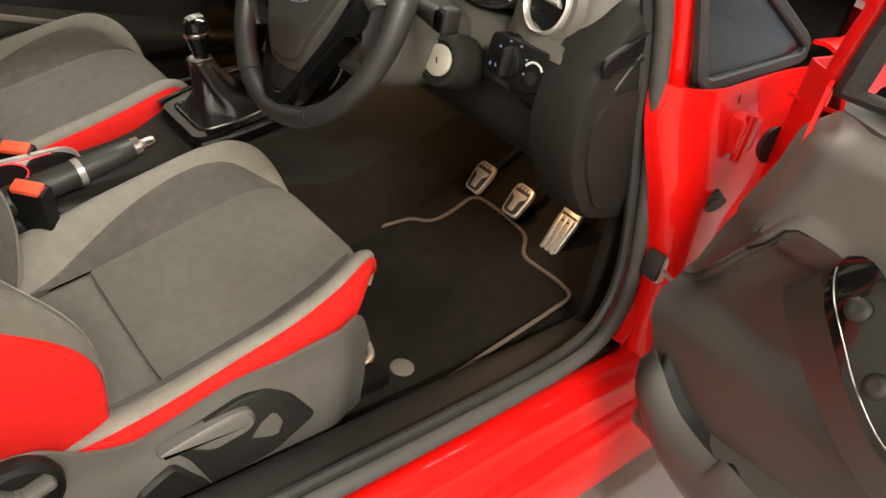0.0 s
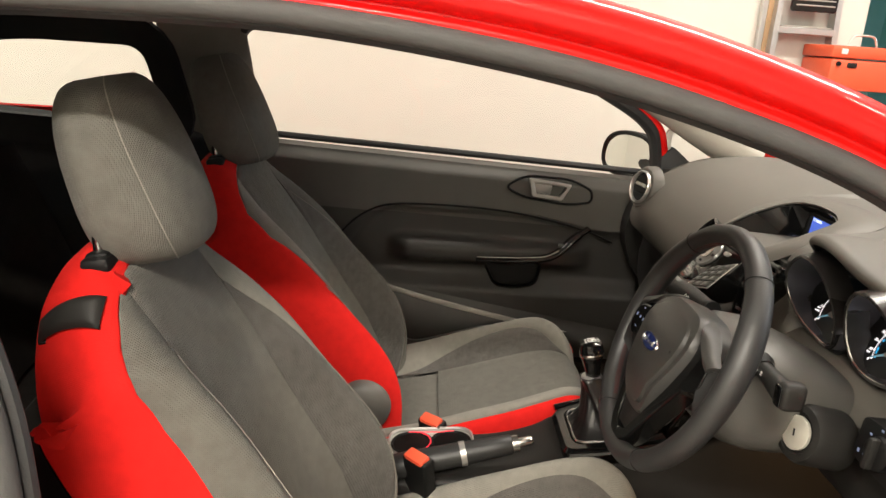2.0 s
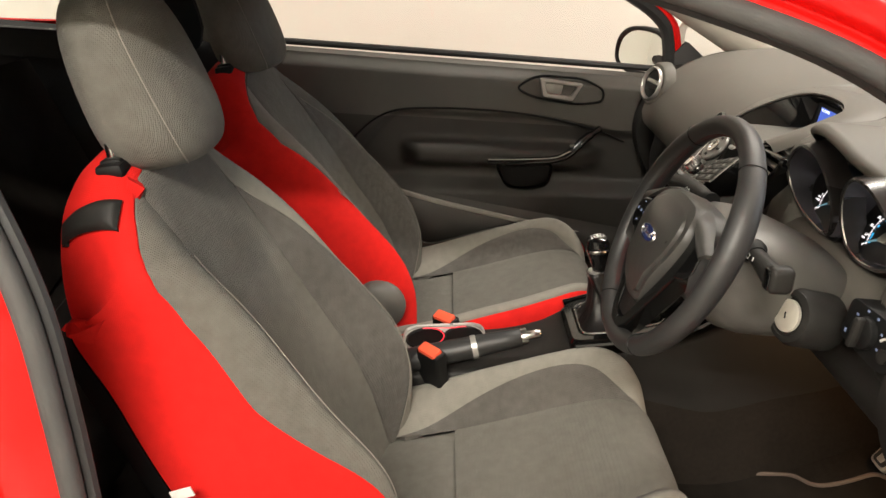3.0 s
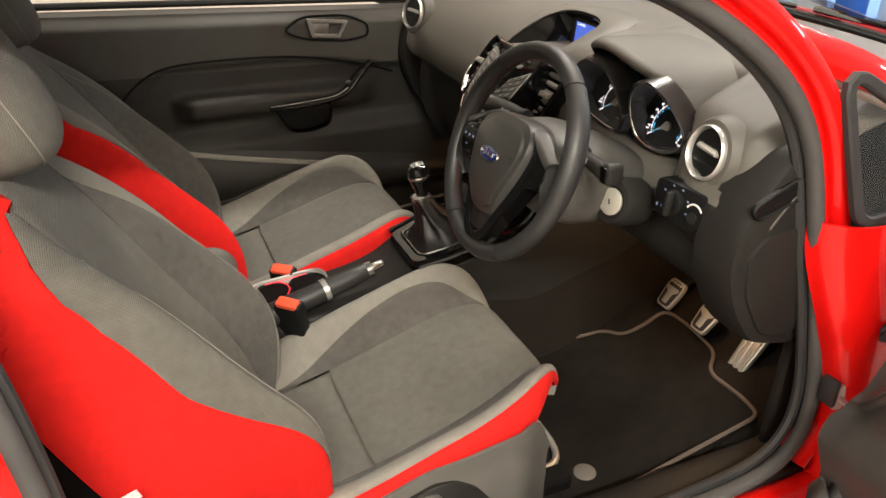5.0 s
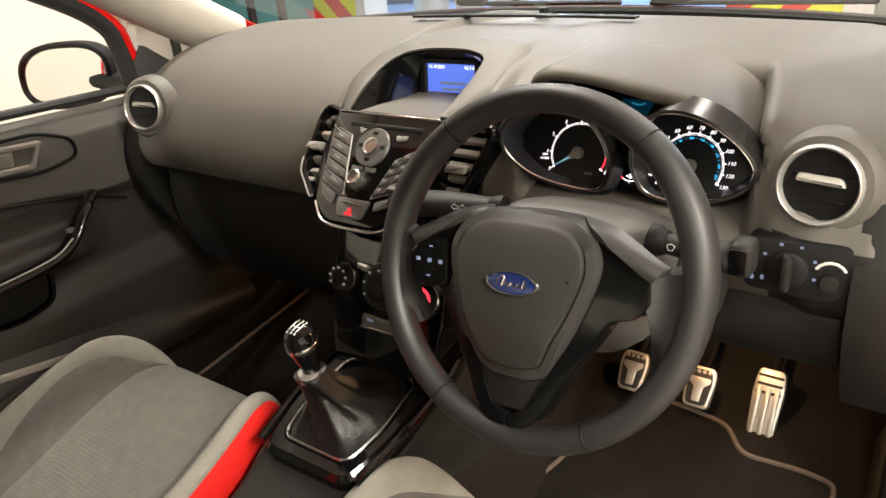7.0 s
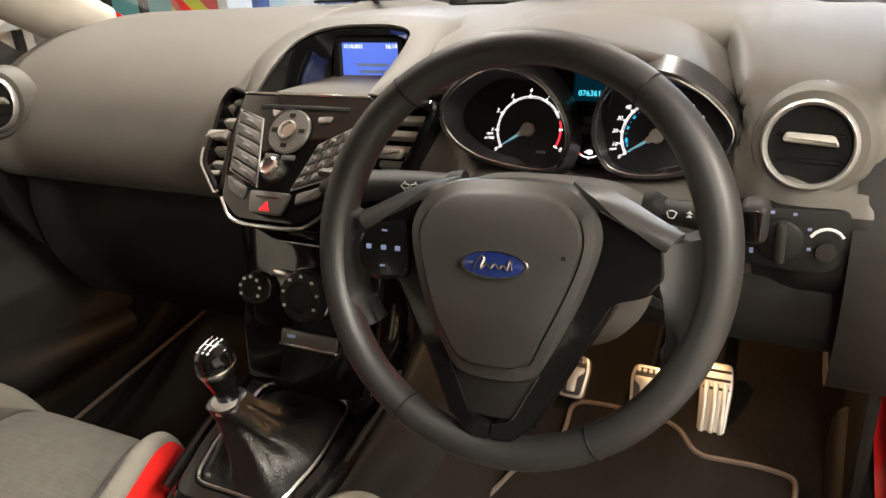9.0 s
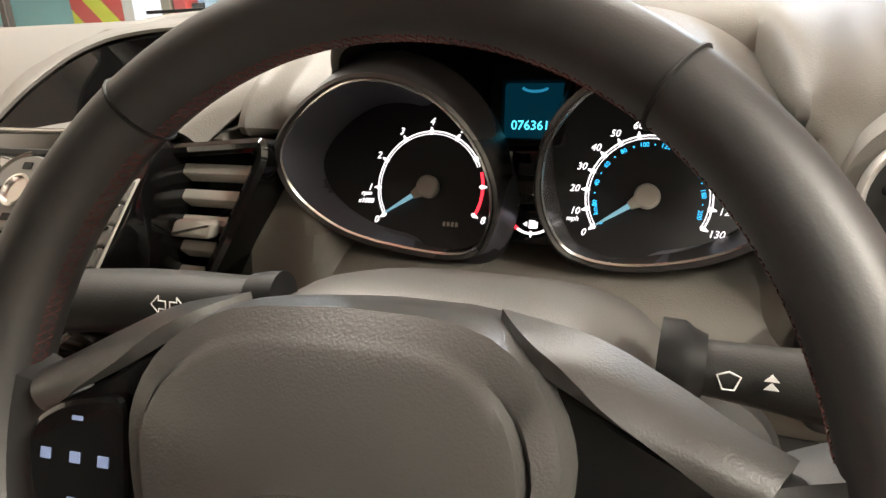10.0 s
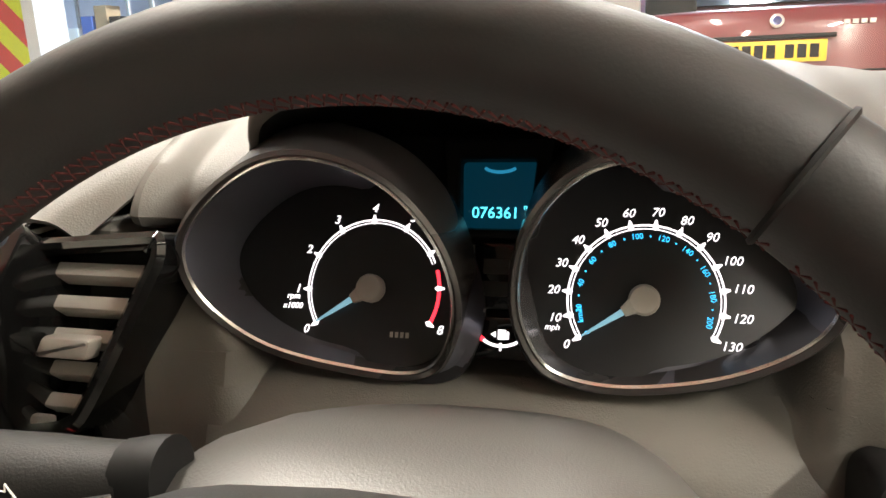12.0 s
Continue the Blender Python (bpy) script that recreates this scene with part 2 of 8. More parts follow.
def spline(pts, n):
    """Catmull-Rom through the points, n samples, even in parameter."""
    pts = [Vector(p) for p in pts]
    q = [2 * pts[0] - pts[1], *pts, 2 * pts[-1] - pts[-2]]
    out = []
    for i in range(n):
        t = i / (n - 1) * (len(pts) - 1)
        k = min(int(t), len(pts) - 2)
        f = t - k
        a, b, c, d = q[k:k + 4]
        out.append(0.5 * (2 * b + (c - a) * f + (2 * a - 5 * b + 4 * c - d) * f * f + (3 * b - a - 3 * c + d) * f ** 3))
    return out


def at_spline(pts, t):
    """One point of that curve; t from 0 to 1. pts: tuples of any length."""
    t = min(max(t, 0), 1) * (len(pts) - 1)
    k = min(int(t), len(pts) - 2)
    f = t - k
    b, c = pts[k], pts[k + 1]
    a = pts[k - 1] if k else [2 * x - y for x, y in zip(b, c)]
    d = pts[k + 2] if k + 2 < len(pts) else [2 * y - x for x, y in zip(b, c)]
    return [0.5 * (2 * q + (r - p) * f + (2 * p - 5 * q + 4 * r - s) * f * f + (3 * q - p - 3 * r + s) * f ** 3) for p, q, r, s in zip(a, b, c, d)]


def tube(path, radius, seg=10, closed=False, flat=1.0, up=(0, 0, 1)):
    """A tube along a path; radius a number or a list; flat squashes it along the second axis."""
    path = [Vector(p) for p in path]
    n = len(path)
    rings = []
    u = Vector(up)
    for i, p in enumerate(path):
        a = path[(i - 1) % n] if closed or i else path[0]
        b = path[(i + 1) % n] if closed or i < n - 1 else path[-1]
        d = (b - a).normalized()
        u = (u - d * u.dot(d))
        u = u.normalized() if u.length > 1e-6 else d.orthogonal().normalized()
        s = d.cross(u)
        r = radius[i] if isinstance(radius, (list, tuple)) else radius
        rings.append([p + s * math.cos(k / seg * math.tau) * r + u * math.sin(k / seg * math.tau) * r * flat for k in range(seg)])
    if closed:
        rings.append(rings[0])
        bm = loft(rings, True, False)
        bmesh.ops.remove_doubles(bm, verts=bm.verts, dist=1e-6)
        return bm
    return loft(rings)


def rbox(sx, sy, sz, r=0.004, seg=2, m=None):
    bm = bmesh.new()
    bmesh.ops.create_cube(bm, size=1)
    bmesh.ops.scale(bm, vec=(sx, sy, sz), verts=bm.verts)
    if r:
        bmesh.ops.bevel(bm, geom=list(bm.edges), offset=min(r, 0.49 * min(sx, sy, sz)), segments=seg, affect="EDGES", profile=0.5)
    return moved(bm, m) if m is not None else bm


def rounded(poly, r, seg=5):
    """Rounds the corners of a 2D polygon; r one radius or one for each corner."""
    out = []
    n = len(poly)
    for i in range(n):
        p, a, b = Vector(poly[i]), Vector(poly[i - 1]), Vector(poly[(i + 1) % n])
        ri = r[i] if isinstance(r, (list, tuple)) else r
        da, db = (a - p), (b - p)
        k = min(ri, da.length * 0.49, db.length * 0.49)
        pa, pb = p + da.normalized() * k, p + db.normalized() * k
        for j in range(seg + 1):
            t = j / seg
            out.append((1 - t) ** 2 * pa + 2 * t * (1 - t) * p + t * t * pb)
    return out


def inset(poly, d):
    """Moves a 2D loop inwards by d (along the corner bisectors)."""
    n = len(poly)
    area = sum(poly[i][0] * poly[(i + 1) % n][1] - poly[(i + 1) % n][0] * poly[i][1] for i in range(n))
    s = 1 if area > 0 else -1
    out = []
    for i in range(n):
        a, b = Vector(poly[i - 1]), Vector(poly[(i + 1) % n])
        t = (b - a)
        t = t.normalized() if t.length > 1e-9 else Vector((1, 0))
        out.append(Vector(poly[i]) + Vector((-t[1], t[0])) * d * s)
    return out


def plate(poly, depth, r=0.0, m=None, back=0.0):
    """A slab from a 2D outline in local x, y; its front at z = depth has an edge rounded by r."""
    rings = [[(p[0], p[1], back) for p in poly]]
    if r:
        rings.append([(p[0], p[1], depth - r) for p in poly])
        q = inset(poly, r * 0.3)
        rings.append([(p[0], p[1], depth - r * 0.3) for p in q])
        q = inset(poly, r)
        rings.append([(p[0], p[1], depth) for p in q])
    else:
        rings.append([(p[0], p[1], depth) for p in poly])
    bm = loft(rings)
    return moved(bm, m) if m is not None else bm


def frame_ring(outer, inner, depth, r=0.001, m=None, back=0.0):
    """A frame between two 2D loops of equal count, with a rounded front."""
    a, b = inset(outer, r), [Vector(p) for p in inner]
    bo = inset(inner, -r)
    rings = [[(p[0], p[1], back) for p in outer], [(p[0], p[1], depth - r) for p in outer], [(p[0], p[1], depth) for p in a],
             [(p[0], p[1], depth) for p in bo], [(p[0], p[1], depth - r) for p in b], [(p[0], p[1], back) for p in b]]
    bm = loft(rings + [rings[0]], True, False)
    bmesh.ops.remove_doubles(bm, verts=bm.verts, dist=1e-7)
    return moved(bm, m) if m is not None else bm


def lathe(profile, seg=32, m=None):
    """Turns (r, z) about local z."""
    bm = loft([[(r * math.cos(k / seg * math.tau), r * math.sin(k / seg * math.tau), z) for k in range(seg)] for r, z in profile])
    bmesh.ops.remove_doubles(bm, verts=bm.verts, dist=1e-6)
    return moved(bm, m) if m is not None else bm


def sheet(nu, nv, f, thick=0.0):
    """A surface f(s, t), s and t from 0 to 1; thick gives it a back, against its normals."""
    g = [[Vector(f(i / nu, j / nv)) for i in range(nu + 1)] for j in range(nv + 1)]
    if not thick:
        return loft(g, False)
    back = []
    for j in range(nv + 1):
        row = []
        for i in range(nu + 1):
            du = g[j][min(i + 1, nu)] - g[j][max(i - 1, 0)]
            dv = g[min(j + 1, nv)][i] - g[max(j - 1, 0)][i]
            n = du.cross(dv)
            n = n.normalized() if n.length > 1e-12 else Vector((0, 0, 0))
            row.append(g[j][i] - n * thick)
        back.append(row)
    bm = loft(g, False)
    b2 = loft(back, False)
    edge = g[0] + [r[-1] for r in g[1:]] + g[-1][-2::-1] + [r[0] for r in g[-2:0:-1]]
    edge2 = back[0] + [r[-1] for r in back[1:]] + back[-1][-2::-1] + [r[0] for r in back[-2:0:-1]]
    out = join(bm, b2, loft([edge, edge2], True, False))
    bmesh.ops.remove_doubles(out, verts=out.verts, dist=1e-6)
    return out


def basis(origin, x, y, z):
    m = Matrix((Vector(x), Vector(y), Vector(z))).transposed().to_4x4()
    m.translation = origin
    return m


def facing(origin, tilt=0.0, turn=0.0):
    """Local x to the right, y up, z towards the rear of the car (the driver); tilt leans its top forwards, turn faces it to the left of the driver's view."""
    return Matrix.Translation(origin) @ pose(0, 0, 0, 0, 0, turn) @ pose(0, 0, 0, 90 - tilt, 0, 0)


def words(name, text, size, m, material, parent, align="CENTER", slant=0.0, depth=0.0003, label=""):
    c = bpy.data.curves.new("tmp", "FONT")
    c.body, c.size, c.align_x, c.align_y, c.extrude, c.shear = text, size, align, "CENTER", depth, slant
    c.resolution_u = 3
    o = bpy.data.objects.new("tmp", c)
    me = bpy.data.meshes.new_from_object(o)
    bpy.data.objects.remove(o)
    me.materials.clear()
    me.materials.append(M[material])
    me.transform(m)
    ob = new(name, me)
    ob.parent = parent
    if label:
        ob["label"] = label
    return ob


def smooth(a, b, x):
    t = min(max((x - a) / (b - a), 0), 1)
    return t * t * (3 - 2 * t)

# ---- car body ----
body = thing("hatchback_car", "bright red hatchback body shell with an open driver's doorway", "car")

# floor pan: level under the seats, rising to the bulkhead
def floor_z(y):
    return 0.30 + 0.12 * smooth(0.22, 0.60, y) + 0.42 * smooth(0.58, 0.92, y)


part("floor_carpet", sheet(20, 40, lambda s, t: (-0.66 + 1.32 * s, -1.3 + 2.25 * t, floor_z(-1.3 + 2.25 * t) - 0.02 * smooth(0.9, 1, abs(2 * s - 1))), 0.01), "carpet", body, "black carpeted floor")
# firewall and its carpet
part("bulkhead", rbox(1.36, 0.02, 0.44, 0.0, 1, Matrix.Translation((0, 0.93, 0.74))), "carpet", body)


# sill: inner scuff plate, rubber seal, painted outer sill
def sill(side):
    sec = [(0.640, 0.300), (0.643, 0.370), (0.654, 0.400), (0.690, 0.412), (0.735, 0.412), (0.748, 0.402), (0.750, 0.38)]
    part("scuff_plate", sheet(18, 30, lambda s, t: (side * at_spline(sec, s)[0], -1.15 + 1.70 * t, at_spline(sec, s)[1] + 0.10 * smooth(0.42, 0.62, -1.15 + 1.70 * t)), 0.004), "lower", body, "dark grey plastic sill cover")
    out = [(0.745, 0.395), (0.765, 0.404), (0.785, 0.400), (0.802, 0.384), (0.812, 0.350), (0.818, 0.338), (0.838, 0.330), (0.850, 0.300), (0.852, 0.24), (0.842, 0.19), (0.80, 0.165)]
    part("outer_sill", sheet(40, 30, lambda s, t: (side * at_spline(out, s)[0], -1.25 + 1.97 * t, at_spline(out, s)[1]), 0.006), "paint", body, "glossy red painted sill")


sill(1)
sill(-1)

# rubber seal round the driver's doorway
SEAL = [(0.755, -0.60, 0.424), (0.756, -0.20, 0.424), (0.756, 0.10, 0.424), (0.754, 0.30, 0.434), (0.746, 0.385, 0.475), (0.735, 0.41, 0.56), (0.725, 0.385, 0.70), (0.715, 0.345, 0.85),
        (0.702, 0.30, 1.00), (0.685, 0.225, 1.10), (0.655, 0.10, 1.185), (0.625, -0.05, 1.238), (0.607, -0.23, 1.278), (0.60, -0.45, 1.303), (0.60, -0.64, 1.306), (0.603, -0.79, 1.298),
        (0.615, -0.86, 1.265), (0.635, -0.845, 1.20), (0.665, -0.775, 1.08), (0.700, -0.715, 0.95), (0.722, -0.690, 0.82), (0.740, -0.675, 0.66), (0.752, -0.665, 0.50), (0.755, -0.64, 0.44)]


def seal_path(side, n=150):
    pts = [Vector((side * p[0], p[1], p[2])) for p in SEAL]
    return spline(pts + [pts[0]], n)[:-1]


part("door_seal", tube(seal_path(1), 0.0125, 10, True, 1.0, (1, 0, 0)), "seal", body, "grey rubber door seal")
part("door_seal_lip", tube([p + Vector((-0.016, 0, 0)) + (Vector((0.6, -0.2, 0.8)) - p) * 0.02 for p in seal_path(1)], 0.009, 8, True, 1.0, (1, 0, 0)), "rubber", body)


# painted frame outside the seal: a band from the seal to the outer skin
def outer_point(p, k):
    """k from 0 at the seal to 1 on the skin, going outwards from the doorway."""
    c = Vector((p.x, -0.22, 0.86))
    d = Vector((0, p.y - c.y, p.z - c.z)).normalized()
    return p, d


def band(k0, k1, dx0, dx1, lo, hi, bulge=0.0, n=120):
    """A strip along the doorway's edge, offset outwards k0..k1 metres, with side shift dx0..dx1."""
    path = seal_path(1, 160)
    seg = path[int(lo * 160):int(hi * 160)]

    def f(s, t):
        q = t * (len(seg) - 1)
        i = min(int(q), len(seg) - 2)
        p = seg[i].lerp(seg[i + 1], q - i)
        _, d = outer_point(p, 0)
        k = k0 + (k1 - k0) * s
        return p + d * k + Vector((dx0 + (dx1 - dx0) * s + bulge * math.sin(math.pi * s), 0, 0))
    return f


# A-post face and screen pillar and roof rail, outside the seal
RAIL = [(0.004, 0.002), (0.012, 0.005), (0.017, 0.004), (0.020, -0.003), (0.024, -0.003), (0.027, 0.006), (0.034, 0.014), (0.044, 0.017), (0.054, 0.012), (0.062, 0.000), (0.067, -0.020), (0.069, -0.050)]


def rail_at(lo, hi):
    """A sweep of the rail's section along part of the doorway: groove beside the seal, then the rounded outer rail."""
    path = seal_path(1, 160)
    seg = path[int(lo * 160):int(hi * 160)]

    def f(s, t):
        q = t * (len(seg) - 1)
        i = min(int(q), len(seg) - 2)
        p = seg[i].lerp(seg[i + 1], q - i)
        _, d = outer_point(p, 0)
        k, dx = at_spline(RAIL, s)
        return p + d * k + Vector((dx, 0, 0))
    return f


part("door_frame_rail", sheet(40, 150, rail_at(0.15, 0.70), 0.004), "paint", body, "glossy red door frame and roof rail")
part("b_post_face", sheet(8, 60, band(0.004, 0.09, 0.006, 0.02, 0.68, 0.985, 0.012), 0.005), "paint", body, "glossy red door post")

# roof skin, from rail to rail, and screen pillars
ROOFL = [(-1.75, 1.30), (-1.3, 1.360), (-0.9, 1.378), (-0.5, 1.368), (-0.25, 1.342), (-0.05, 1.300)]


def roof_at(s, t):
    y, z = at_spline(ROOFL, t)
    w = 0.60 + 0.03 * smooth(0.7, 1.0, t)
    u = 2 * s - 1
    return (u * w, y + 0.05 * (1 - u * u) * smooth(0.6, 1, t), z + 0.030 * (1 - abs(u) ** 2.4) - 0.020 * abs(u) ** 6)


part("roof_skin", sheet(40, 40, roof_at, 0.006), "paint", body, "glossy red roof")
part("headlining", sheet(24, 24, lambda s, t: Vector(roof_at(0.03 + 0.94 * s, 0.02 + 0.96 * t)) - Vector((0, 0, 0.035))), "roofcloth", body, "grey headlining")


def pillar(side):
    """Screen pillar: painted outside, pale trim inside, from the wing up to the roof."""
    line = [(0.735, 0.62, 0.99), (0.715, 0.42, 1.10), (0.685, 0.22, 1.21), (0.655, 0.06, 1.270), (0.63, -0.10, 1.315), (0.612, -0.30, 1.340), (0.605, -0.55, 1.350), (0.602, -0.85, 1.345)]
    if side > 0:
        line = [(0.690, 0.62, 0.985), (0.672, 0.42, 1.075), (0.645, 0.25, 1.138), (0.605, 0.13, 1.207), (0.575, -0.03, 1.264), (0.555, -0.22, 1.307), (0.550, -0.45, 1.330)]
    size = 0.6 if side > 0 else 1.0
    pts = spline([Vector((side * a, b, c)) for a, b, c in line], 50)
    rings, trims = [], []
    for i, p in enumerate(pts):
        d = (pts[min(i + 1, 49)] - pts[max(i - 1, 0)]).normalized()
        n = Vector((side * 0.72, 0, 0.69))
        n = (n - d * n.dot(d)).normalized()
        s = d.cross(n) * side
        prof = [(-0.052, -0.014), (-0.046, 0.004), (-0.022, 0.018), (0.008, 0.020), (0.032, 0.010), (0.050, -0.008), (0.050, -0.014), (0.03, -0.016), (-0.03, -0.016)]
        cover = [(-0.057, -0.012), (-0.060, -0.030), (-0.045, -0.056), (-0.005, -0.066), (0.035, -0.052), (0.050, -0.036), (0.051, -0.0165), (0.02, -0.018), (-0.03, -0.018)]
        trims.append([p - s * a * size + n * b * size for a, b in [at_spline(cover, k / 23) for k in range(24)]])
        rings.append([p - s * a * size + n * b * size for a, b in [at_spline(prof, k / 23) for k in range(24)]])
    part("screen_pillar", loft(rings), "paint", body, "glossy red windscreen pillar")
    part("pillar_trim", loft(trims[2:]), "liner", body, "pale grey pillar trim")


pillar(1)
pillar(-1)


# windscreen with its dark lower border
def screen_at(s, t):
    u = 2 * s - 1
    y = 0.93 - 0.10 * u * u + (-0.03 - 0.93) * t
    z = 1.005 + 0.312 * t - 0.02 * u * u + 0.02 * math.sin(math.pi * t)
    return (u * (0.74 - 0.14 * t), y, z)


ws = part("windscreen", sheet(30, 20, screen_at), "glass", body, "clear windscreen")
ws.visible_shadow = False
part("screen_base_seal", tube([Vector(screen_at(i / 30, 0.0)) + Vector((0, -0.004, 0.004)) for i in range(31)], 0.010, 8), "rubber", body)
for wx in (-0.30, 0.16):
    part("wiper_arm", join(rbox(0.075, 0.022, 0.014, 0.005, 2, Matrix.Translation((wx, 0.925, 1.028))), rbox(0.40, 0.012, 0.010, 0.003, 1, Matrix.Translation((wx + 0.15, 0.945, 1.020)))), "dark", body)

# bonnet and front wings
def bonnet_at(s, t):
    u = 2 * s - 1
    y = 0.97 + 0.80 * t - 0.10 * u * u
    return (u * (0.76 - 0.06 * t), y, 0.985 + 0.01 * (1 - u * u) - 0.20 * t ** 1.6 - 0.035 * abs(u) ** 5)


part("bonnet", sheet(24, 20, bonnet_at, 0.008), "paint", body, "glossy red bonnet")
for side in (1, -1):
    wing = [(0.735, 0.985), (0.765, 0.975), (0.795, 0.945), (0.822, 0.88), (0.838, 0.78), (0.845, 0.65), (0.842, 0.52), (0.835, 0.38)]
    part("front_wing", sheet(24, 20, lambda s, t: (side * at_spline(wing, s)[0] * (1 - 0.05 * t * t), 0.70 + 1.0 * t, at_spline(wing, s)[1] - 0.20 * t ** 1.6 * (1 - s) - 0.075 * (1 - s) * smooth(0.28, 0.10, t)), 0.006), "paint", body, "glossy red front wing")

# hinge pillar of the driver's doorway: painted jamb behind the open door
jamb = [(0.735, 0.43), (0.765, 0.425), (0.79, 0.44), (0.80, 0.47), (0.795, 0.53), (0.79, 0.62), (0.80, 0.72)]
part("hinge_post", sheet(24, 24, lambda s, t: (at_spline(jamb, s)[0] - 0.03 * smooth(0.6, 1, t), at_spline(jamb, s)[1] - 0.10 * smooth(0.2, 1, t) * (1 - s), 0.395 + 0.485 * t), 0.006), "paint", body, "glossy red hinge post")
for hz in (0.50, 0.812):
    part("door_hinge", join(rbox(0.05, 0.05, 0.055, 0.008, 2, Matrix.Translation((0.775, 0.475, hz))), tube([(0.797, 0.462, hz - 0.035), (0.797, 0.462, hz + 0.035)], 0.008, 10)), "paint", body)
part("check_strap", join(rbox(0.022, 0.02, 0.05, 0.004, 2, pose(0.770, 0.415, 0.585)), tube([(0.772, 0.415, 0.585), (0.82, 0.405, 0.58), (0.86, 0.395, 0.575)], 0.006, 8, False, 0.5)), "steel", body, "steel door check strap")
part("strap_boot", rbox(0.03, 0.012, 0.05, 0.005, 2, pose(0.766, 0.402, 0.592)), "rubber", body)
part("wiring_boot", join(tube(spline([(0.748, 0.462, 0.770), (0.752, 0.455, 0.725), (0.762, 0.452, 0.682)], 20), [0.013 + 0.006 * smooth(0, 8, i) + 0.002 * (i % 2) for i in range(20)], 14), tube(spline([(0.756, 0.455, 0.735), (0.780, 0.447, 0.722), (0.806, 0.440, 0.712)], 14), [0.015 + 0.002 * (i % 2) for i in range(14)], 12)), "rubber", body, "forked black wiring boot")
part("body_grommet", lathe([(0, 0.004), (0.010, 0.005), (0.014, 0.010), (0.020, 0.007), (0.023, 0)], 28, basis((0.748, 0.462, 0.857), (1, 0, 0), (0, 0, 1), (0, -1, 0))), "rubber", body, "round black rubber plug")


# fixed quarter lights ahead of the doors
def quarter_light(side):
    tri = rounded([(0.385 if side > 0 else 0.350, 0.902), (0.66, 0.915), (0.335, 1.100)], [0.02, 0.03, 0.03])
    big = inset(tri, -0.018)
    m = basis((side * 0.725, 0, 0), (0, 1, 0), (-side * 0.18, 0, 0.984), (side * 0.984, 0, 0.18))
    m = Matrix.Translation((side * 0.18, 0, 0)) @ m
    f = part("quarter_light_frame", frame_ring(big, tri, 0.012, 0.003, m), "rubber" if side > 0 else "liner", body, "quarter light frame")
    g = part("quarter_light", plate(tri, 0.004, 0, m), "glass", f, "small fixed triangular side window")
    g.visible_shadow = False


quarter_light(1)
quarter_light(-1)

# rear side trim, rear shelf and rear seat back, behind the front seats: cabin shade put into near-black
for side in (1, -1):
    rear = [(0.60, 0.30), (0.63, 0.45), (0.65, 0.62), (0.665, 0.78), (0.655, 0.93), (0.66, 0.985), (0.69, 1.00)]
    part("rear_side_trim", sheet(24, 24, lambda s, t: (side * at_spline(rear, s)[0], -0.88 - 0.95 * t, at_spline(rear, s)[1] + 0.05 * t * s), 0.01), "shadedcloth", body, "rear side trim with cabin shade put into its black")
    def post_trim(s, t):
        """A wide cover over the post behind the door, bulging into the cabin, its front edge leaning back."""
        front, back = -0.755 - 0.045 * t, -0.940 - 0.075 * t
        y = front + (back - front) * s
        return (side * (0.700 - 0.085 * t - 0.030 * math.sin(math.pi * s)), y, 0.96 + 0.36 * t)

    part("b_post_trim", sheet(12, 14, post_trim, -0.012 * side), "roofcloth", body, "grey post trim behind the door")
    wq = rounded([(-0.99, 1.03), (-1.035, 1.235), (-1.30, 1.235), (-1.60, 1.20), (-1.64, 1.05)], 0.045)
    m = basis((side * 0.84, 0, 0), (0, 1, 0), (-side * 0.2, 0, 0.98), (side * 0.98, 0, 0.2))
    g = part("rear_quarter_glass", plate(wq, 0.004, 0, m), "glass", body, "rear side window")
    g.visible_shadow = False
    part("rear_quarter_frame", frame_ring(inset(wq, -0.075), wq, 0.012, 0.003, m, -0.01), "shadedcloth", body)
    fl = [(0.845, 0.36), (0.855, 0.50), (0.86, 0.70), (0.85, 0.88), (0.82, 0.98), (0.79, 1.02)]
    part("rear_wing", sheet(16, 24, lambda s, t: (side * at_spline(fl, s)[0] * (1 - 0.06 * t * t), -0.80 - 1.1 * t, at_spline(fl, s)[1]), 0.006), "paint", body, "glossy red rear wing")
part("rear_bulkhead", rbox(1.5, 0.03, 0.9, 0.01, 1, Matrix.Translation((0, -1.80, 0.75))), "trim", body)
tg = part("tailgate_glass", rbox(1.2, 0.006, 0.32, 0.0, 1, pose(0, -1.80, 1.26, 20, 0, 0)), "glass", body, "clear tailgate window")
tg.visible_shadow = False

# wheels and bumpers
for side in (1, -1):
    for wy in (1.22, -1.27):
        wmx = basis((side * 0.66, wy, 0.305), (0, 1, 0), (0, 0, side), (side, 0, 0))
        wl = part("wheel", lathe([(0.0, 0.10), (0.05, 0.12), (0.19, 0.13), (0.20, 0.16), (0.20, 0.02), (0.0, 0.02)], 40, wmx), "silver", body, "silver alloy wheel")
        part("tyre", lathe([(0.200, 0.165), (0.230, 0.178), (0.285, 0.170), (0.302, 0.150), (0.304, 0.02), (0.285, 0.0), (0.20, 0.01)], 48, wmx), "rubber", wl, "black rubber tyre")
front = [(1.72, 0.80), (1.84, 0.74), (1.92, 0.62), (1.95, 0.48), (1.93, 0.34), (1.86, 0.22)]
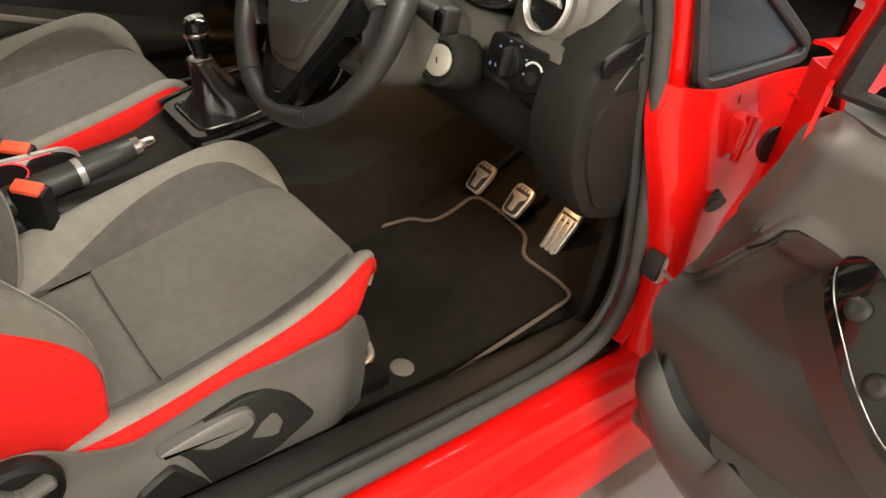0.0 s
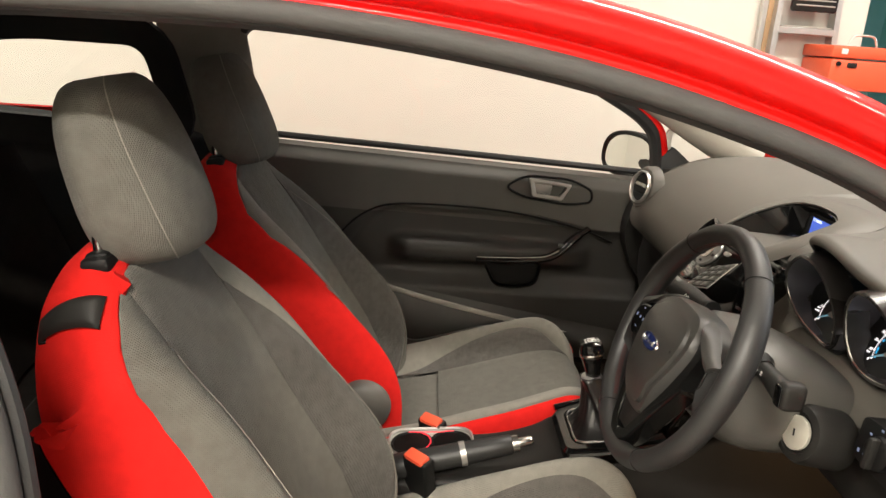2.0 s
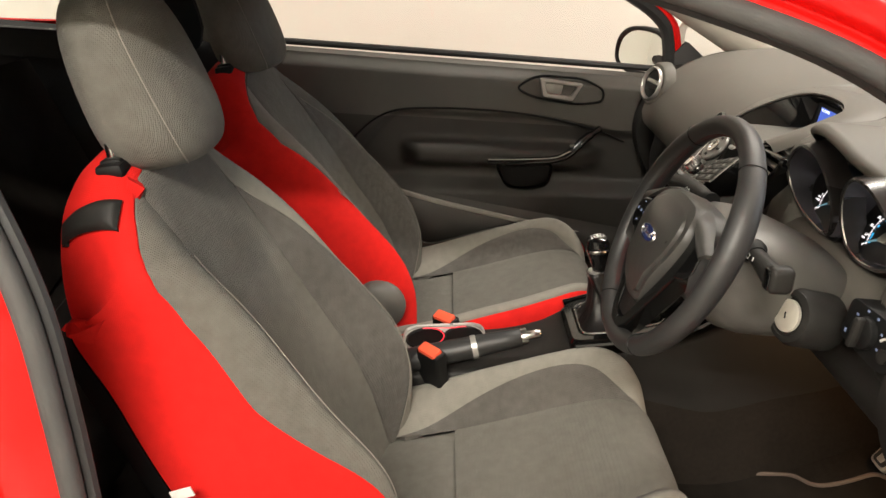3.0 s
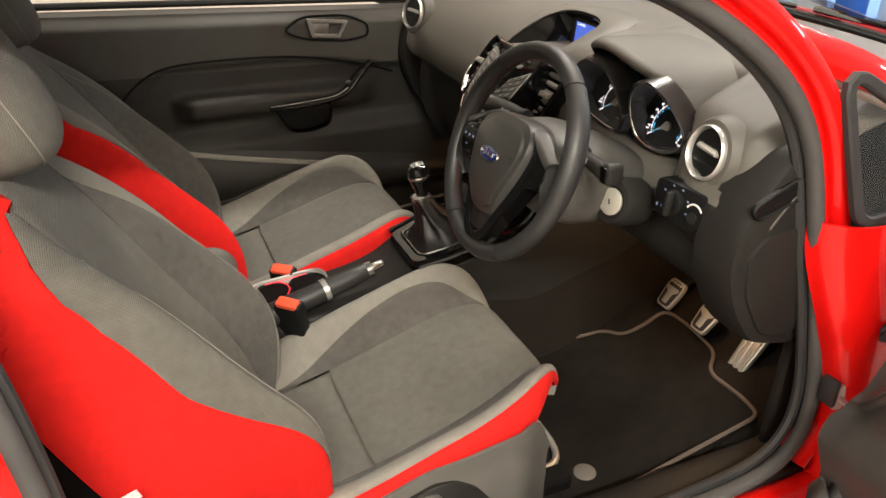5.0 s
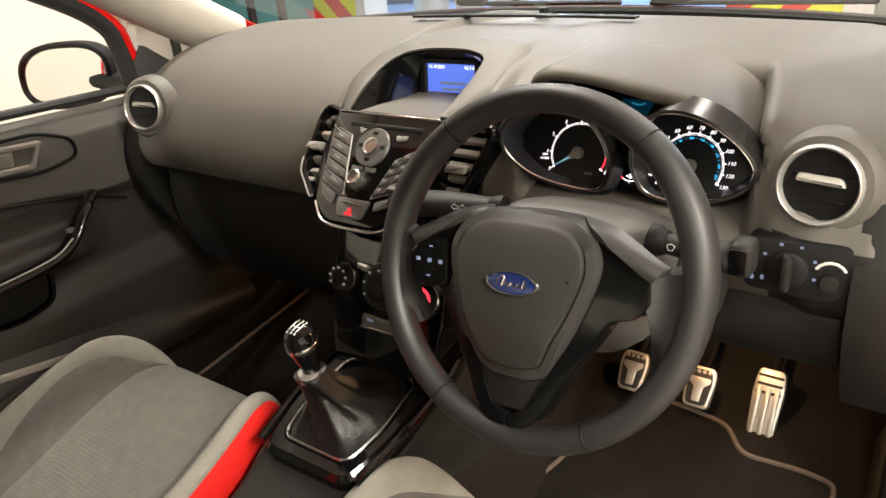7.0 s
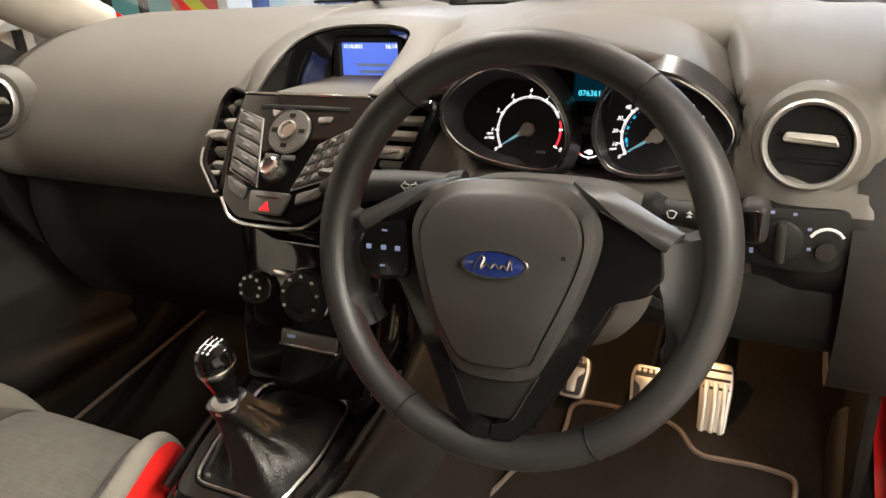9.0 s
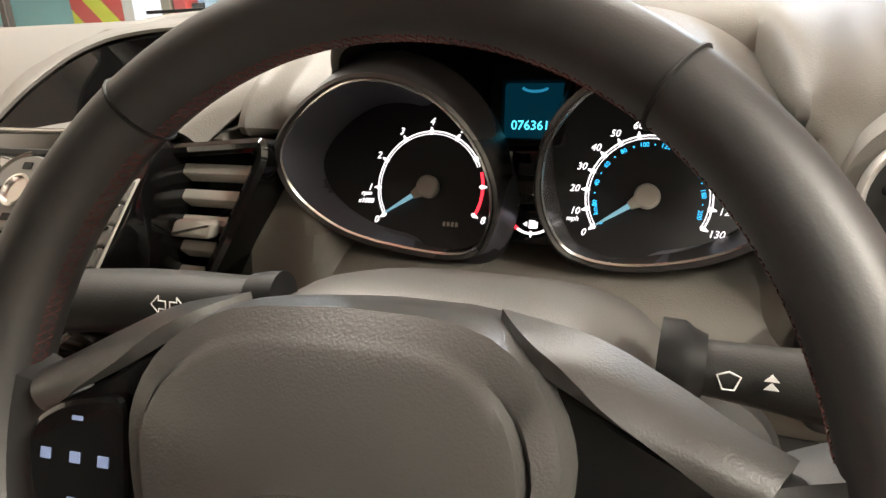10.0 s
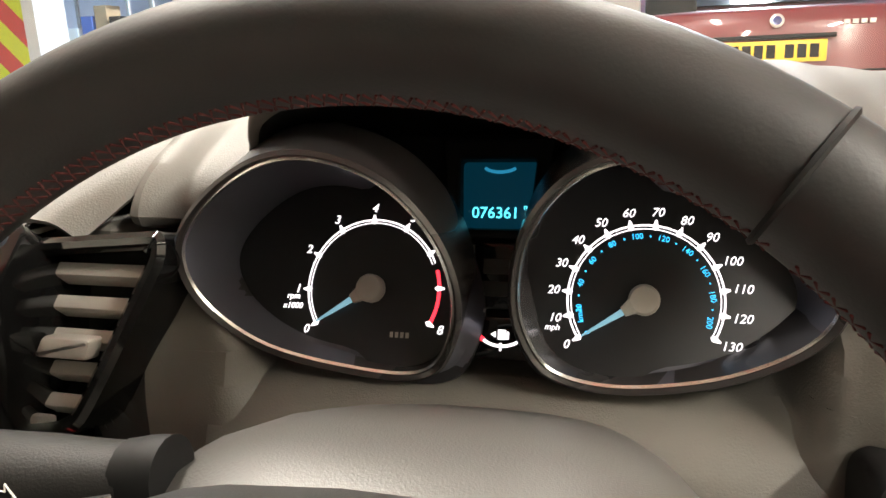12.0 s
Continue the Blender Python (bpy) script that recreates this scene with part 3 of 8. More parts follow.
part("front_bumper", sheet(30, 20, lambda s, t: ((2 * s - 1) * (0.72 + 0.08 * t), at_spline(front, t)[0] - 0.34 * abs(2 * s - 1) ** 2.6, at_spline(front, t)[1]), 0.01), "paint", body, "glossy red front bumper")
tail = [(-1.80, 0.95), (-1.86, 0.78), (-1.92, 0.62), (-1.95, 0.46), (-1.93, 0.32), (-1.86, 0.22)]
part("rear_bumper", sheet(30, 20, lambda s, t: ((2 * s - 1) * (0.74 + 0.06 * t), at_spline(tail, t)[0] + 0.22 * abs(2 * s - 1) ** 3, at_spline(tail, t)[1]), 0.01), "paint", body, "glossy red rear bumper and tailgate")

# takes the near-black mat colour, which stands for the shade back here
rear = thing("rear_seat", "cloth rear bench seat with cabin shade put into its near-black", "seat")
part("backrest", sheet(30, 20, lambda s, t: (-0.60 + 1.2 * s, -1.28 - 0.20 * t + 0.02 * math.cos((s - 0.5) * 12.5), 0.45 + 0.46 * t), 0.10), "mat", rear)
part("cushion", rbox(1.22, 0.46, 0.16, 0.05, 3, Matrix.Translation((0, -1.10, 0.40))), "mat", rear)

# ---- the garage ----
concrete = mat("painted_concrete", (0.40, 0.385, 0.35), 0.55, vary=0.14, scale=5, bump=0.25, grain=90, stain=0.2)
plaster = mat("cream_wall_paint", (0.58, 0.565, 0.51), 0.8, vary=0.03, scale=4, bump=0.2, grain=200)
tealwall = mat("teal_wall_paint", (0.22, 0.55, 0.56), 0.6, vary=0.06, scale=5)
bluefloor = mat("blue_workshop_floor", (0.20, 0.30, 0.50), 0.42, vary=0.12, scale=4, bump=0.2, grain=80)


def block(name, x0, x1, y0, y1, z0, z1, material, parent=None, r=0.0):
    return part(name, rbox(x1 - x0, y1 - y0, z1 - z0, r, 2, Matrix.Translation(((x0 + x1) / 2, (y0 + y1) / 2, (z0 + z1) / 2))), material, parent)


tagged(block("floor", -7, 9, -4.5, 4.5, -0.2, 0, concrete), "pale painted concrete garage floor with scuffs", "floor", kind="structure")
tagged(block("floor_workshop", -9, 9, 4.5, 24, -0.2, -0.004, bluefloor), "blue painted workshop floor beyond the opening", "floor", kind="structure")
tagged(block("wall_west", -2.35, -2.15, -4.5, 1.60, 0, 3.0, plaster), "plain cream painted garage wall", "wall", kind="structure")
tagged(block("wall_east", 3.3, 3.5, -4.5, 9.0, 0, 3.0, plaster), "plain cream painted garage wall", "wall", kind="structure")
tagged(block("wall_south", -2.15, 3.3, -4.7, -4.5, 0, 3.0, plaster), "plain cream painted garage wall", "wall", kind="structure")
tagged(block("ceiling", -7, 9, -4.5, 4.5, 3.0, 3.15, plaster), "white painted garage ceiling", "ceiling", kind="structure")

WY = 4.5
tagged(block("wall_north_west", -7, -3.81, WY, WY + 0.2, 0, 3.0, tealwall), "teal painted wall beside the opening", "wall", kind="structure")
tagged(block("wall_north_east", 0.04, 0.30, WY, WY + 0.2, 0, 3.0, mat("grey_panel", (0.30, 0.30, 0.29), 0.5, vary=0.08, scale=6)), "narrow grey pier beside the white jamb", "wall", kind="structure")
tagged(block("lintel", -3.81, 3.3, WY, WY + 0.2, 2.6, 3.0, plaster), "wall above the workshop opening", "wall", kind="structure")
for n, x0, x1 in (("door_jamb_1", -3.90, -3.80), ("door_jamb_2", -0.113, 0.045)):
    tagged(block(n, x0, x1, WY - 0.06, WY + 0.24, 0, 2.6, mat("white_jamb", (0.75, 0.75, 0.72), 0.5)), "white painted door jamb", "door jamb", kind="structure")
CHEV_Y, CHEV_R = mat("chevron_yellow", (0.75, 0.80, 0.02), 0.45, vary=0.05), mat("chevron_red", (0.70, 0.045, 0.03), 0.45, vary=0.05)


def chevron_board(x0, x1, lean, label):
    b = thing("chevron_board", label, "warning board", "chevron boards")
    part("backing", rbox(x1 - x0, 0.012, 1.9, 0.002, 1, Matrix.Translation(((x0 + x1) / 2, WY - 0.030, 1.0))), CHEV_Y, b)
    w, pitch = x1 - x0, 0.36
    z = -0.4
    while z < 2.2:
        a = [(x0, z), (x1, z + lean * w), (x1, z + lean * w + pitch / 2), (x0, z + pitch / 2)]
        q = [(x, min(max(zz, 0.05), 1.95)) for x, zz in a]
        if max(p[1] for p in q) - min(p[1] for p in q) > 0.01:
            part("stripe", plate(q, 0.003, 0, basis((0, WY - 0.036, 0), (1, 0, 0), (0, 0, 1), (0, -1, 0))), CHEV_R, b, "red diagonal stripe")
        z += pitch


chevron_board(-4.43, -3.92, -1.0, "red and yellow diagonal chevron board beside the teal wall")
chevron_board(-0.785, -0.115, 1.0, "red and yellow diagonal chevron board beside the white jamb")
tagged(block("wall_far", -9, 9, 24, 24.2, 0, 4.5, mat("far_wall", (0.55, 0.62, 0.72), 0.8)), "pale far workshop wall", "wall", kind="structure")
tagged(block("wall_workshop", -9.2, -9, 4.5, 24, 0, 4.5, mat("workshop_wall", (0.6, 0.66, 0.74), 0.8)), "pale workshop side wall", "wall", kind="structure")
tagged(block("wall_workshop_east", 9, 9.2, 4.5, 24, 0, 4.5, plaster), "pale workshop side wall", "wall", kind="structure")
tagged(block("ceiling_workshop", -9, 9, 4.5, 24, 4.5, 4.7, plaster), "workshop ceiling", "ceiling", kind="structure")
tagged(block("wall_return", -7, -2.35, 1.4, 1.6, 0, 3.0, plaster), "plain pale return wall", "wall", kind="structure")
tagged(block("wall_west_far", -7.2, -7, 1.9, 4.6, 0, 3.0, tealwall), "teal painted side wall", "wall", kind="structure")

# ---- front seats ----
CUSH_LINE = [(-0.47, 0.408), (-0.38, 0.410), (-0.28, 0.425), (-0.15, 0.463), (-0.04, 0.500), (0.025, 0.518), (0.066, 0.514), (0.088, 0.478), (0.080, 0.405)]
CUSH_SEC = [(0.0, 0.0), (0.065, 0.0), (0.115, 0.002), (0.155, 0.018), (0.190, 0.052), (0.218, 0.070), (0.242, 0.058), (0.256, 0.014), (0.258, -0.042), (0.250, -0.09)]
BACK_LINE = [(-0.375, 0.36), (-0.415, 0.44), (-0.470, 0.56), (-0.535, 0.69), (-0.595, 0.82), (-0.650, 0.925), (-0.690, 0.985), (-0.728, 1.004), (-0.765, 0.985)]
BACK_SEC = [(0.0, 0.0), (0.06, 0.0), (0.108, 0.008), (0.143, 0.034), (0.173, 0.066), (0.197, 0.076), (0.217, 0.056), (0.231, 0.006), (0.236, -0.06), (0.228, -0.145)]
RECLINE = [0.0]
OUTER = [1]


def cush_at(u, v):
    y, z = at_spline(CUSH_LINE, v)
    a, d = at_spline(CUSH_SEC, abs(u))
    k = (0.70 + 0.30 * smooth(0.05, 0.35, v)) * (1 - 0.62 * smooth(0.52, 0.86, v))
    side = smooth(0.55, 1.0, abs(u))
    w = 1.0 - (0.40 if u * OUTER[0] > 0 else 0.20) * smooth(0.38, 0.92, v) - 0.03 * (1 - smooth(0, 0.3, v))
    return Vector((math.copysign(a, u) * w, y - 0.035 * side * smooth(0.5, 0.8, v), z + (d * k if d > 0 else d)))


def back_at(u, v):
    y, z = at_spline(BACK_LINE, v)
    e = 0.02
    y1, z1 = at_spline(BACK_LINE, min(v + e, 1))
    y0, z0 = at_spline(BACK_LINE, max(v - e, 0))
    t = Vector((0, y1 - y0, z1 - z0)).normalized()
    n = Vector((0, t.z, -t.y))
    a, d = at_spline(BACK_SEC, abs(u))
    k = 0.60 + 0.40 * smooth(0.0, 0.2, v) - 0.80 * smooth(0.36, 0.72, v) + 0.50 * math.exp(-((v - 0.25) / 0.12) ** 2)
    w = 0.94 + 0.06 * smooth(0.10, 0.40, v) - 0.10 * smooth(0.28, 0.56, v) - 0.12 * smooth(0.68, 1.0, v)
    drop = 0.165 * smooth(0.20, 1.0, abs(u)) * smooth(0.45, 0.92, v) - 0.018 * smooth(0.50, 0.75, v) * smooth(0.40, 0.0, abs(u))
    if d < 0:
        d *= 1 - 0.80 * smooth(0.50, 0.92, v)
    else:
        d *= k
    return Vector((math.copysign(a, u) * w, y - RECLINE[0] * max(z - 0.40, 0), z - drop)) + n * d


def patch(surf, u_of, v_of, nu, nv, tuck=0.006, thick=0.012, puff=0.0):
    """A sewn panel of a seat: the surface between two curves, its borders tucked into the seams."""
    def g(s, t):
        v = v_of(s, t)
        u = u_of(s, v)
        p = surf(u, v)
        e = 0.004
        du, dv = surf(u + e, v) - surf(u - e, v), surf(u, min(v + e, 1)) - surf(u, max(v - e, 0))
        n = du.cross(dv)
        n = n.normalized() if n.length > 1e-10 else Vector((0, 0, 1))
        if surf is back_at:
            n = -n
        ds = min(s, 1 - s) * nu / 2.2
        dt = min(t, 1 - t) * nv / 2.2
        edge = max(math.exp(-ds * 1.6), math.exp(-dt * 1.6))
        return p + n * (puff * (1 - edge) - tuck * edge)
    return sheet(nu, nv, g, thick)


def seam_line(surf, uv, n=50, r=0.0008, lift=0.0006):
    pts = []
    for i in range(n):
        u, v = uv(i / (n - 1))
        p = surf(u, v)
        e = 0.004
        nn = (surf(u + e, v) - surf(u - e, v)).cross(surf(u, min(v + e, 1)) - surf(u, max(v - e, 0)))
        nn = nn.normalized() if nn.length > 1e-10 else Vector((0, 0, 1))
        if surf is back_at:
            nn = -nn
        pts.append(p + nn * lift)
    return tube(pts, r, 5)


def front_seat(name, place, outer, label, recline=0.0):
    RECLINE[0] = recline
    OUTER[0] = outer
    seat = thing(name, label, "car seat", "front seats", at=place)
    lerp = lambda a, b, s: a + (b - a) * s
    # cushion
    part("cushion_centre", patch(cush_at, lambda s, v: lerp(-0.285, 0.285, s), lambda s, t: lerp(0.27, 0.99, t), 26, 30, tuck=0.003, puff=0.005), "grey", seat, "grey cloth cushion panel")
    part("cushion_rear", patch(cush_at, lambda s, v: lerp(-0.285, 0.285, s), lambda s, t: lerp(0.0, 0.27, t), 22, 12, tuck=0.010), "grey", seat)
    for sg in (-1, 1):
        lens = lambda v: 0.285 + 0.19 * math.sin(math.pi * smooth(0.12, 0.80, v) ** 0.9) if 0.12 < v < 0.8 else 0.285
        part("cushion_insert", patch(cush_at, lambda s, v: sg * lerp(0.285, lens(v) + 0.002, s), lambda s, t: lerp(0.14, 0.78, t), 10, 34, 0.003, 0.012 * sg), "insert", seat, "dark embossed cloth insert")
        part("cushion_bolster", patch(cush_at, lambda s, v: sg * lerp(lens(v), 0.60 + 0.03 * v if sg > 0 and outer > 0 else 0.70 if sg < 0 else (0.655 if outer < 0 else 0.86), s), lambda s, t: lerp(0.0, 0.93, t), 16, 40, 0.004, 0.012 * sg), "light", seat, "light grey cloth side bolster")
        part("cushion_side", patch(cush_at, lambda s, v: sg * lerp(0.60 + 0.03 * v if sg > 0 and outer > 0 else 0.70 if sg < 0 else (0.655 if outer < 0 else 0.86), 0.82 - 0.12 * smooth(0.45, 0.80, v) - 0.06 * smooth(0.78, 0.92, v) if sg * outer > 0 else 0.93, s), lambda s, t: lerp(0.04, 0.88 if sg * outer > 0 else 0.93, t), 10, 40, 0.003, 0.012 * sg), "red", seat, "red cloth side panel")
        part("stitching", seam_line(cush_at, lambda k: (sg * 0.25, lerp(0.38, 0.93, k))), "thread", seat)
    part("cushion_pan", rbox(0.46, 0.46, 0.10, 0.03, 2, Matrix.Translation((0, -0.20, 0.34))), "trim", seat)
    # backrest: grey field with a rounded top, red sides that meet above it
    edge_out = [(0.0, 0.50), (0.18, 0.58), (0.31, 0.69), (0.40, 0.755), (0.53, 0.785), (0.61, 0.76), (0.66, 0.69), (0.70, 0.60), (0.735, 0.43), (0.748, 0.22), (0.757, 0.0)]
    edge_in = [(0.0, 0.42), (0.27, 0.42), (0.35, 0.45), (0.45, 0.58), (0.56, 0.68), (0.65, 0.61), (0.70, 0.45), (0.73, 0.20), (0.757, 0.0)]
    if outer > 0:
        edge_in = [(0.0, 0.92), (0.45, 0.90), (0.58, 0.82), (0.67, 0.70), (0.72, 0.50), (0.74, 0.30), (0.757, 0.0)]

    def edge_at(edge, v):
        for (v0, a), (v1, b) in zip(edge, edge[1:]):
            if v <= v1:
                return a + (b - a) * max(v - v0, 0) / (v1 - v0)
        return 0.0

    ul = lambda v, sg: edge_at(edge_out if sg * outer > 0 else edge_in, v)
    vt = 0.757
    uc = lambda v, sg: min(0.30, ul(v, sg))
    um = lambda v, sg: min(0.30 + (0.26 * math.sin(math.pi * (v - 0.03) / 0.57) ** 0.8 if 0.03 < v < 0.60 else 0), ul(v, sg))
    part("backrest_centre", patch(back_at, lambda s, v: lerp(-uc(v, -1), uc(v, 1), s), lambda s, t: lerp(0.02, vt, t ** 0.9), 24, 60, 0.003, -0.012, 0.003), "grey", seat, "grey cloth backrest panel")
    for sg in (-1, 1):
        part("backrest_insert", patch(back_at, lambda s, v: sg * lerp(uc(v, sg), um(v, sg), s), lambda s, t: lerp(0.035, 0.595, t), 12, 44, 0.002, -0.012 * sg), "insert", seat, "dark embossed cloth insert")
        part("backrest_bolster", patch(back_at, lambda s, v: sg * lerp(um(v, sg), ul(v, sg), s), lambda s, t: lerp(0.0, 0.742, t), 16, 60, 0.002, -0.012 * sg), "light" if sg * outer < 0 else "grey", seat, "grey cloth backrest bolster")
        part("backrest_side", patch(back_at, lambda s, v: sg * lerp(ul(v, sg), 1.0, s), lambda s, t: lerp(0.0, 1.0, t ** 0.85), 36, 120, 0.003, -0.012 * sg), "red", seat, "red cloth side panel")
        part("stitching", seam_line(back_at, lambda k: (sg * (um(lerp(0.05, 0.58, k), sg) - 0.01), lerp(0.05, 0.58, k))), "thread", seat)
    # shell behind the backrest
    part("back_shell", loft([[back_at(-1, v), back_at(-1, v) + Vector((0.03, -0.05, -0.01)), (back_at(-1, v) + back_at(1, v)) / 2 + Vector((0, -0.075, -0.02)), back_at(1, v) + Vector((-0.03, -0.05, -0.01)), back_at(1, v)] for v in [i / 20 for i in range(21)]], False), "dark", seat, "black seat back shell")
    # headrest
    back = -recline * 0.68
    tilt = Matrix.Translation((0, -0.712 + back, 1.106)) @ pose(0, 0, 0, 12, 0, 0)
    N = 26

    def head_at(a, th, off=0.0):
        cz, sz = abs(math.cos(a)) ** 0.42, math.copysign(abs(math.sin(a)) ** 0.75, math.sin(a))
        w = 0.116 + 0.002 * sz - 0.016 * max(sz, 0) ** 2 + off
        dp = 0.060 - 0.012 * sz + off
        cx, cy = math.cos(th), math.sin(th)
        return (math.copysign(abs(cx) ** 0.72, cx) * w * cz, math.copysign(abs(cy) ** 0.8, cy) * dp * cz + 0.012 * (1 - (cx * cz) ** 2) * (cy > 0) - 0.014 * sz, sz * (0.118 + off) - 0.006)

    rings = [[head_at(-math.pi / 2 + math.pi * j / N, k / 44 * math.tau) for k in range(44)] for j in range(N + 1)]
    hr = part("headrest", moved(loft(rings), tilt), "grey", seat, "padded grey cloth headrest")
    for sg in (-1, 1):
        loop = [tilt @ Vector(head_at((-0.42 + 0.86 * i / 39) * math.pi, math.pi / 2 - sg * 0.92, 0.0006)) for i in range(40)]
        part("stitching", tube(loop, 0.0010, 5), "thread", hr)
        part("post", tube([(sg * 0.095, -0.716 + back, 0.975), (sg * 0.095, -0.722 + back, 1.05)], 0.0065, 12), "chrome", seat, "chrome headrest post")
        part("post_collar", join(rbox(0.052, 0.036, 0.022, 0.007, 2, pose(sg * 0.095, -0.716 + back, 1.000, 10)), rbox(0.03, 0.03, 0.03, 0.006, 2, pose(sg * 0.095, -0.716 + back, 1.000, 10))), "dark", seat)
        if sg * outer > 0:
            continue
        piv = [(0.0, 0.0), (0.052, 0.0), (0.060, 0.006), (0.058, 0.018), (0.045, 0.030), (0.0, 0.034)]
        part("hinge_cover", lathe(piv, 30, basis((sg * 0.215, -0.420 + back * 0.2, 0.520), (0, 1, 0), (0, 0, sg), (sg, 0, 0))), "trim", seat, "round black hinge cover")
    # release handle on the outer shoulder
    part("shoulder_release", patch(back_at, lambda s, v: outer * lerp(0.44 + 0.10 * (v - 0.775) / 0.19, 0.575 + 0.035 * (v - 0.775) / 0.19, s), lambda s, t: lerp(0.775, 0.965, t), 14, 20, tuck=-0.005, thick=-0.014 * outer, puff=0.012), "lower", seat, "dark grey backrest release handle")
    part("seat_label", rbox(0.002, 0.030, 0.014, 0, 1, pose(outer * 0.256, -0.62, 0.62, 20)), "print", seat, "small white fabric tag")
    # side valance with height lever and rake wheel, on the outer side
    ox = outer * 0.262
    m = basis((ox, 0, 0), (0, 1, 0), (0, 0, 1), (outer, 0, 0))
    top = [(-0.530, 0.480), (-0.500, 0.520), (-0.474, 0.528), (-0.437, 0.520), (-0.400, 0.495), (-0.343, 0.470), (-0.305, 0.473), (-0.257, 0.488), (-0.208, 0.503), (-0.148, 0.518), (-0.070, 0.530), (-0.015, 0.526), (0.025, 0.45)]

    def valance(s, t, sg):
        y, z1 = at_spline(top, s)
        x = 0.266 - 0.050 * smooth(-0.07, 0.05, y) + 0.016 * math.sin(math.pi * min(t * 1.2, 1)) - 0.012 * smooth(0.75, 1.0, t) * smooth(-0.40, -0.30, y) * smooth(-0.14, -0.22, y)
        return Vector((sg * x, y - 0.03 * (1 - t) * smooth(0.6, 1, s), 0.300 + (z1 - 0.300) * t))

    part("side_valance", sheet(40, 14, lambda s, t: valance(s, t, outer), 0.006), "trim", seat, "grey plastic seat side cover")
    part("inner_valance", sheet(24, 10, lambda s, t: Vector((valance(s, t, -outer).x * 0.95, valance(s, t, -outer).y, 0.30 + (valance(s, t, -outer).z - 0.30) * 0.45)), 0.006), "lower", seat)
    def on_cover(y, z, off):
        """A point on the side cover at y, z, raised by off."""
        zt = 0.50
        for (y0, a), (y1, b) in zip(top, top[1:]):
            if y0 <= y <= y1:
                zt = a + (b - a) * (y - y0) / (y1 - y0)
        t = (z - 0.300) / (zt - 0.300)
        x = 0.266 - 0.050 * smooth(-0.07, 0.05, y) + 0.016 * math.sin(math.pi * min(max(t, 0) * 1.2, 1))
        return Vector((outer * (x + off), y, z))

    def cover_piece(outline, low, high, r):
        loop = rounded(outline, 0.012)
        return loft([[on_cover(q[0], q[1], low) for q in loop], [on_cover(q[0], q[1], high - r) for q in loop], [on_cover(q[0], q[1], high) for q in inset(loop, r)]])

    # no hollow is cut: a dark plate stands for the recess's shade
    part("lever_recess_shade", cover_piece([(-0.312, 0.450), (-0.208, 0.484), (-0.171, 0.483), (-0.139, 0.464), (-0.103, 0.415), (-0.168, 0.377), (-0.254, 0.366), (-0.282, 0.425)], -0.006, 0.003, 0.002), "lower", seat, "dark plate for the shaded recess behind the lever")
    part("height_lever", cover_piece([(-0.324, 0.450), (-0.302, 0.459), (-0.226, 0.474), (-0.201, 0.472), (-0.194, 0.456), (-0.203, 0.443), (-0.255, 0.432), (-0.286, 0.447)], -0.004, 0.016, 0.005), "trim", seat, "grey plastic height lever")
    part("lower_cover", cover_piece([(-0.352, 0.404), (-0.302, 0.428), (-0.262, 0.380), (-0.249, 0.339), (-0.290, 0.325), (-0.350, 0.330)], -0.006, 0.006, 0.005), "lower", seat, "dark cover below the lever")
    wheel = [(0.0, 0.0), (0.046, 0.0), (0.049, 0.008), (0.047, 0.018), (0.041, 0.022), (0.036, 0.012), (0.0, 0.012)]
    wm2 = m @ Matrix.Translation((-0.470, 0.492, 0.010))
    rw = part("rake_wheel", lathe(wheel, 36, wm2), "dark", seat, "black backrest rake wheel")
    for a in (20, 140, 260):
        part("grip", rbox(0.052, 0.016, 0.020, 0.006, 2, wm2 @ pose(0, 0, 0.018, 0, 0, a) @ Matrix.Translation((0.014, 0, 0))), "trim", rw)
    # slide bar and rails
    part("slide_bar", tube(spline([(-0.17, -0.05, 0.335), (-0.15, 0.09, 0.325), (0.0, 0.11, 0.32), (0.15, 0.09, 0.325), (0.17, -0.05, 0.335)], 40), 0.007, 8), "steel", seat, "bent steel slide bar")
    for sg in (-1, 1):
        part("rail", rbox(0.045, 0.62, 0.04, 0.006, 1, Matrix.Translation((sg * 0.19, -0.22, 0.318))), "dark", seat)
    return seat


front_seat("front_seat", pose(0.345, 0, 0), 1, "sporty grey cloth driver's seat with red sides and chrome headrest posts")
front_seat("front_seat", pose(-0.345, 0, 0), -1, "sporty grey cloth passenger seat with red sides beside the console", 0.07)

# ---- dashboard ----
dash = thing("dashboard", "dark grey soft-touch dashboard with silver-ringed round vents", "dashboard")
# profiles of (y, z) from the windscreen down to the lower edge
PASS = [(0.90, 1.000), (0.72, 1.028), (0.55, 1.034), (0.43, 1.022), (0.34, 0.995), (0.275, 0.955), (0.240, 0.910), (0.226, 0.870), (0.232, 0.840), (0.255, 0.824), (0.285, 0.818), (0.30, 0.815)]
NOTCH = [(0.90, 1.000), (0.72, 1.020), (0.58, 1.030), (0.48, 1.034), (0.425, 1.033), (0.410, 1.026), (0.404, 0.966), (0.33, 0.962), (0.25, 0.962), (0.240, 0.955), (0.244, 0.92), (0.262, 0.80)]
DRIV = [(0.90, 1.000), (0.72, 1.026), (0.58, 1.036), (0.48, 1.038), (0.43, 1.034), (0.40, 1.02), (0.385, 0.985), (0.375, 0.950), (0.36, 0.915), (0.32, 0.888), (0.275, 0.865), (0.262, 0.80)]
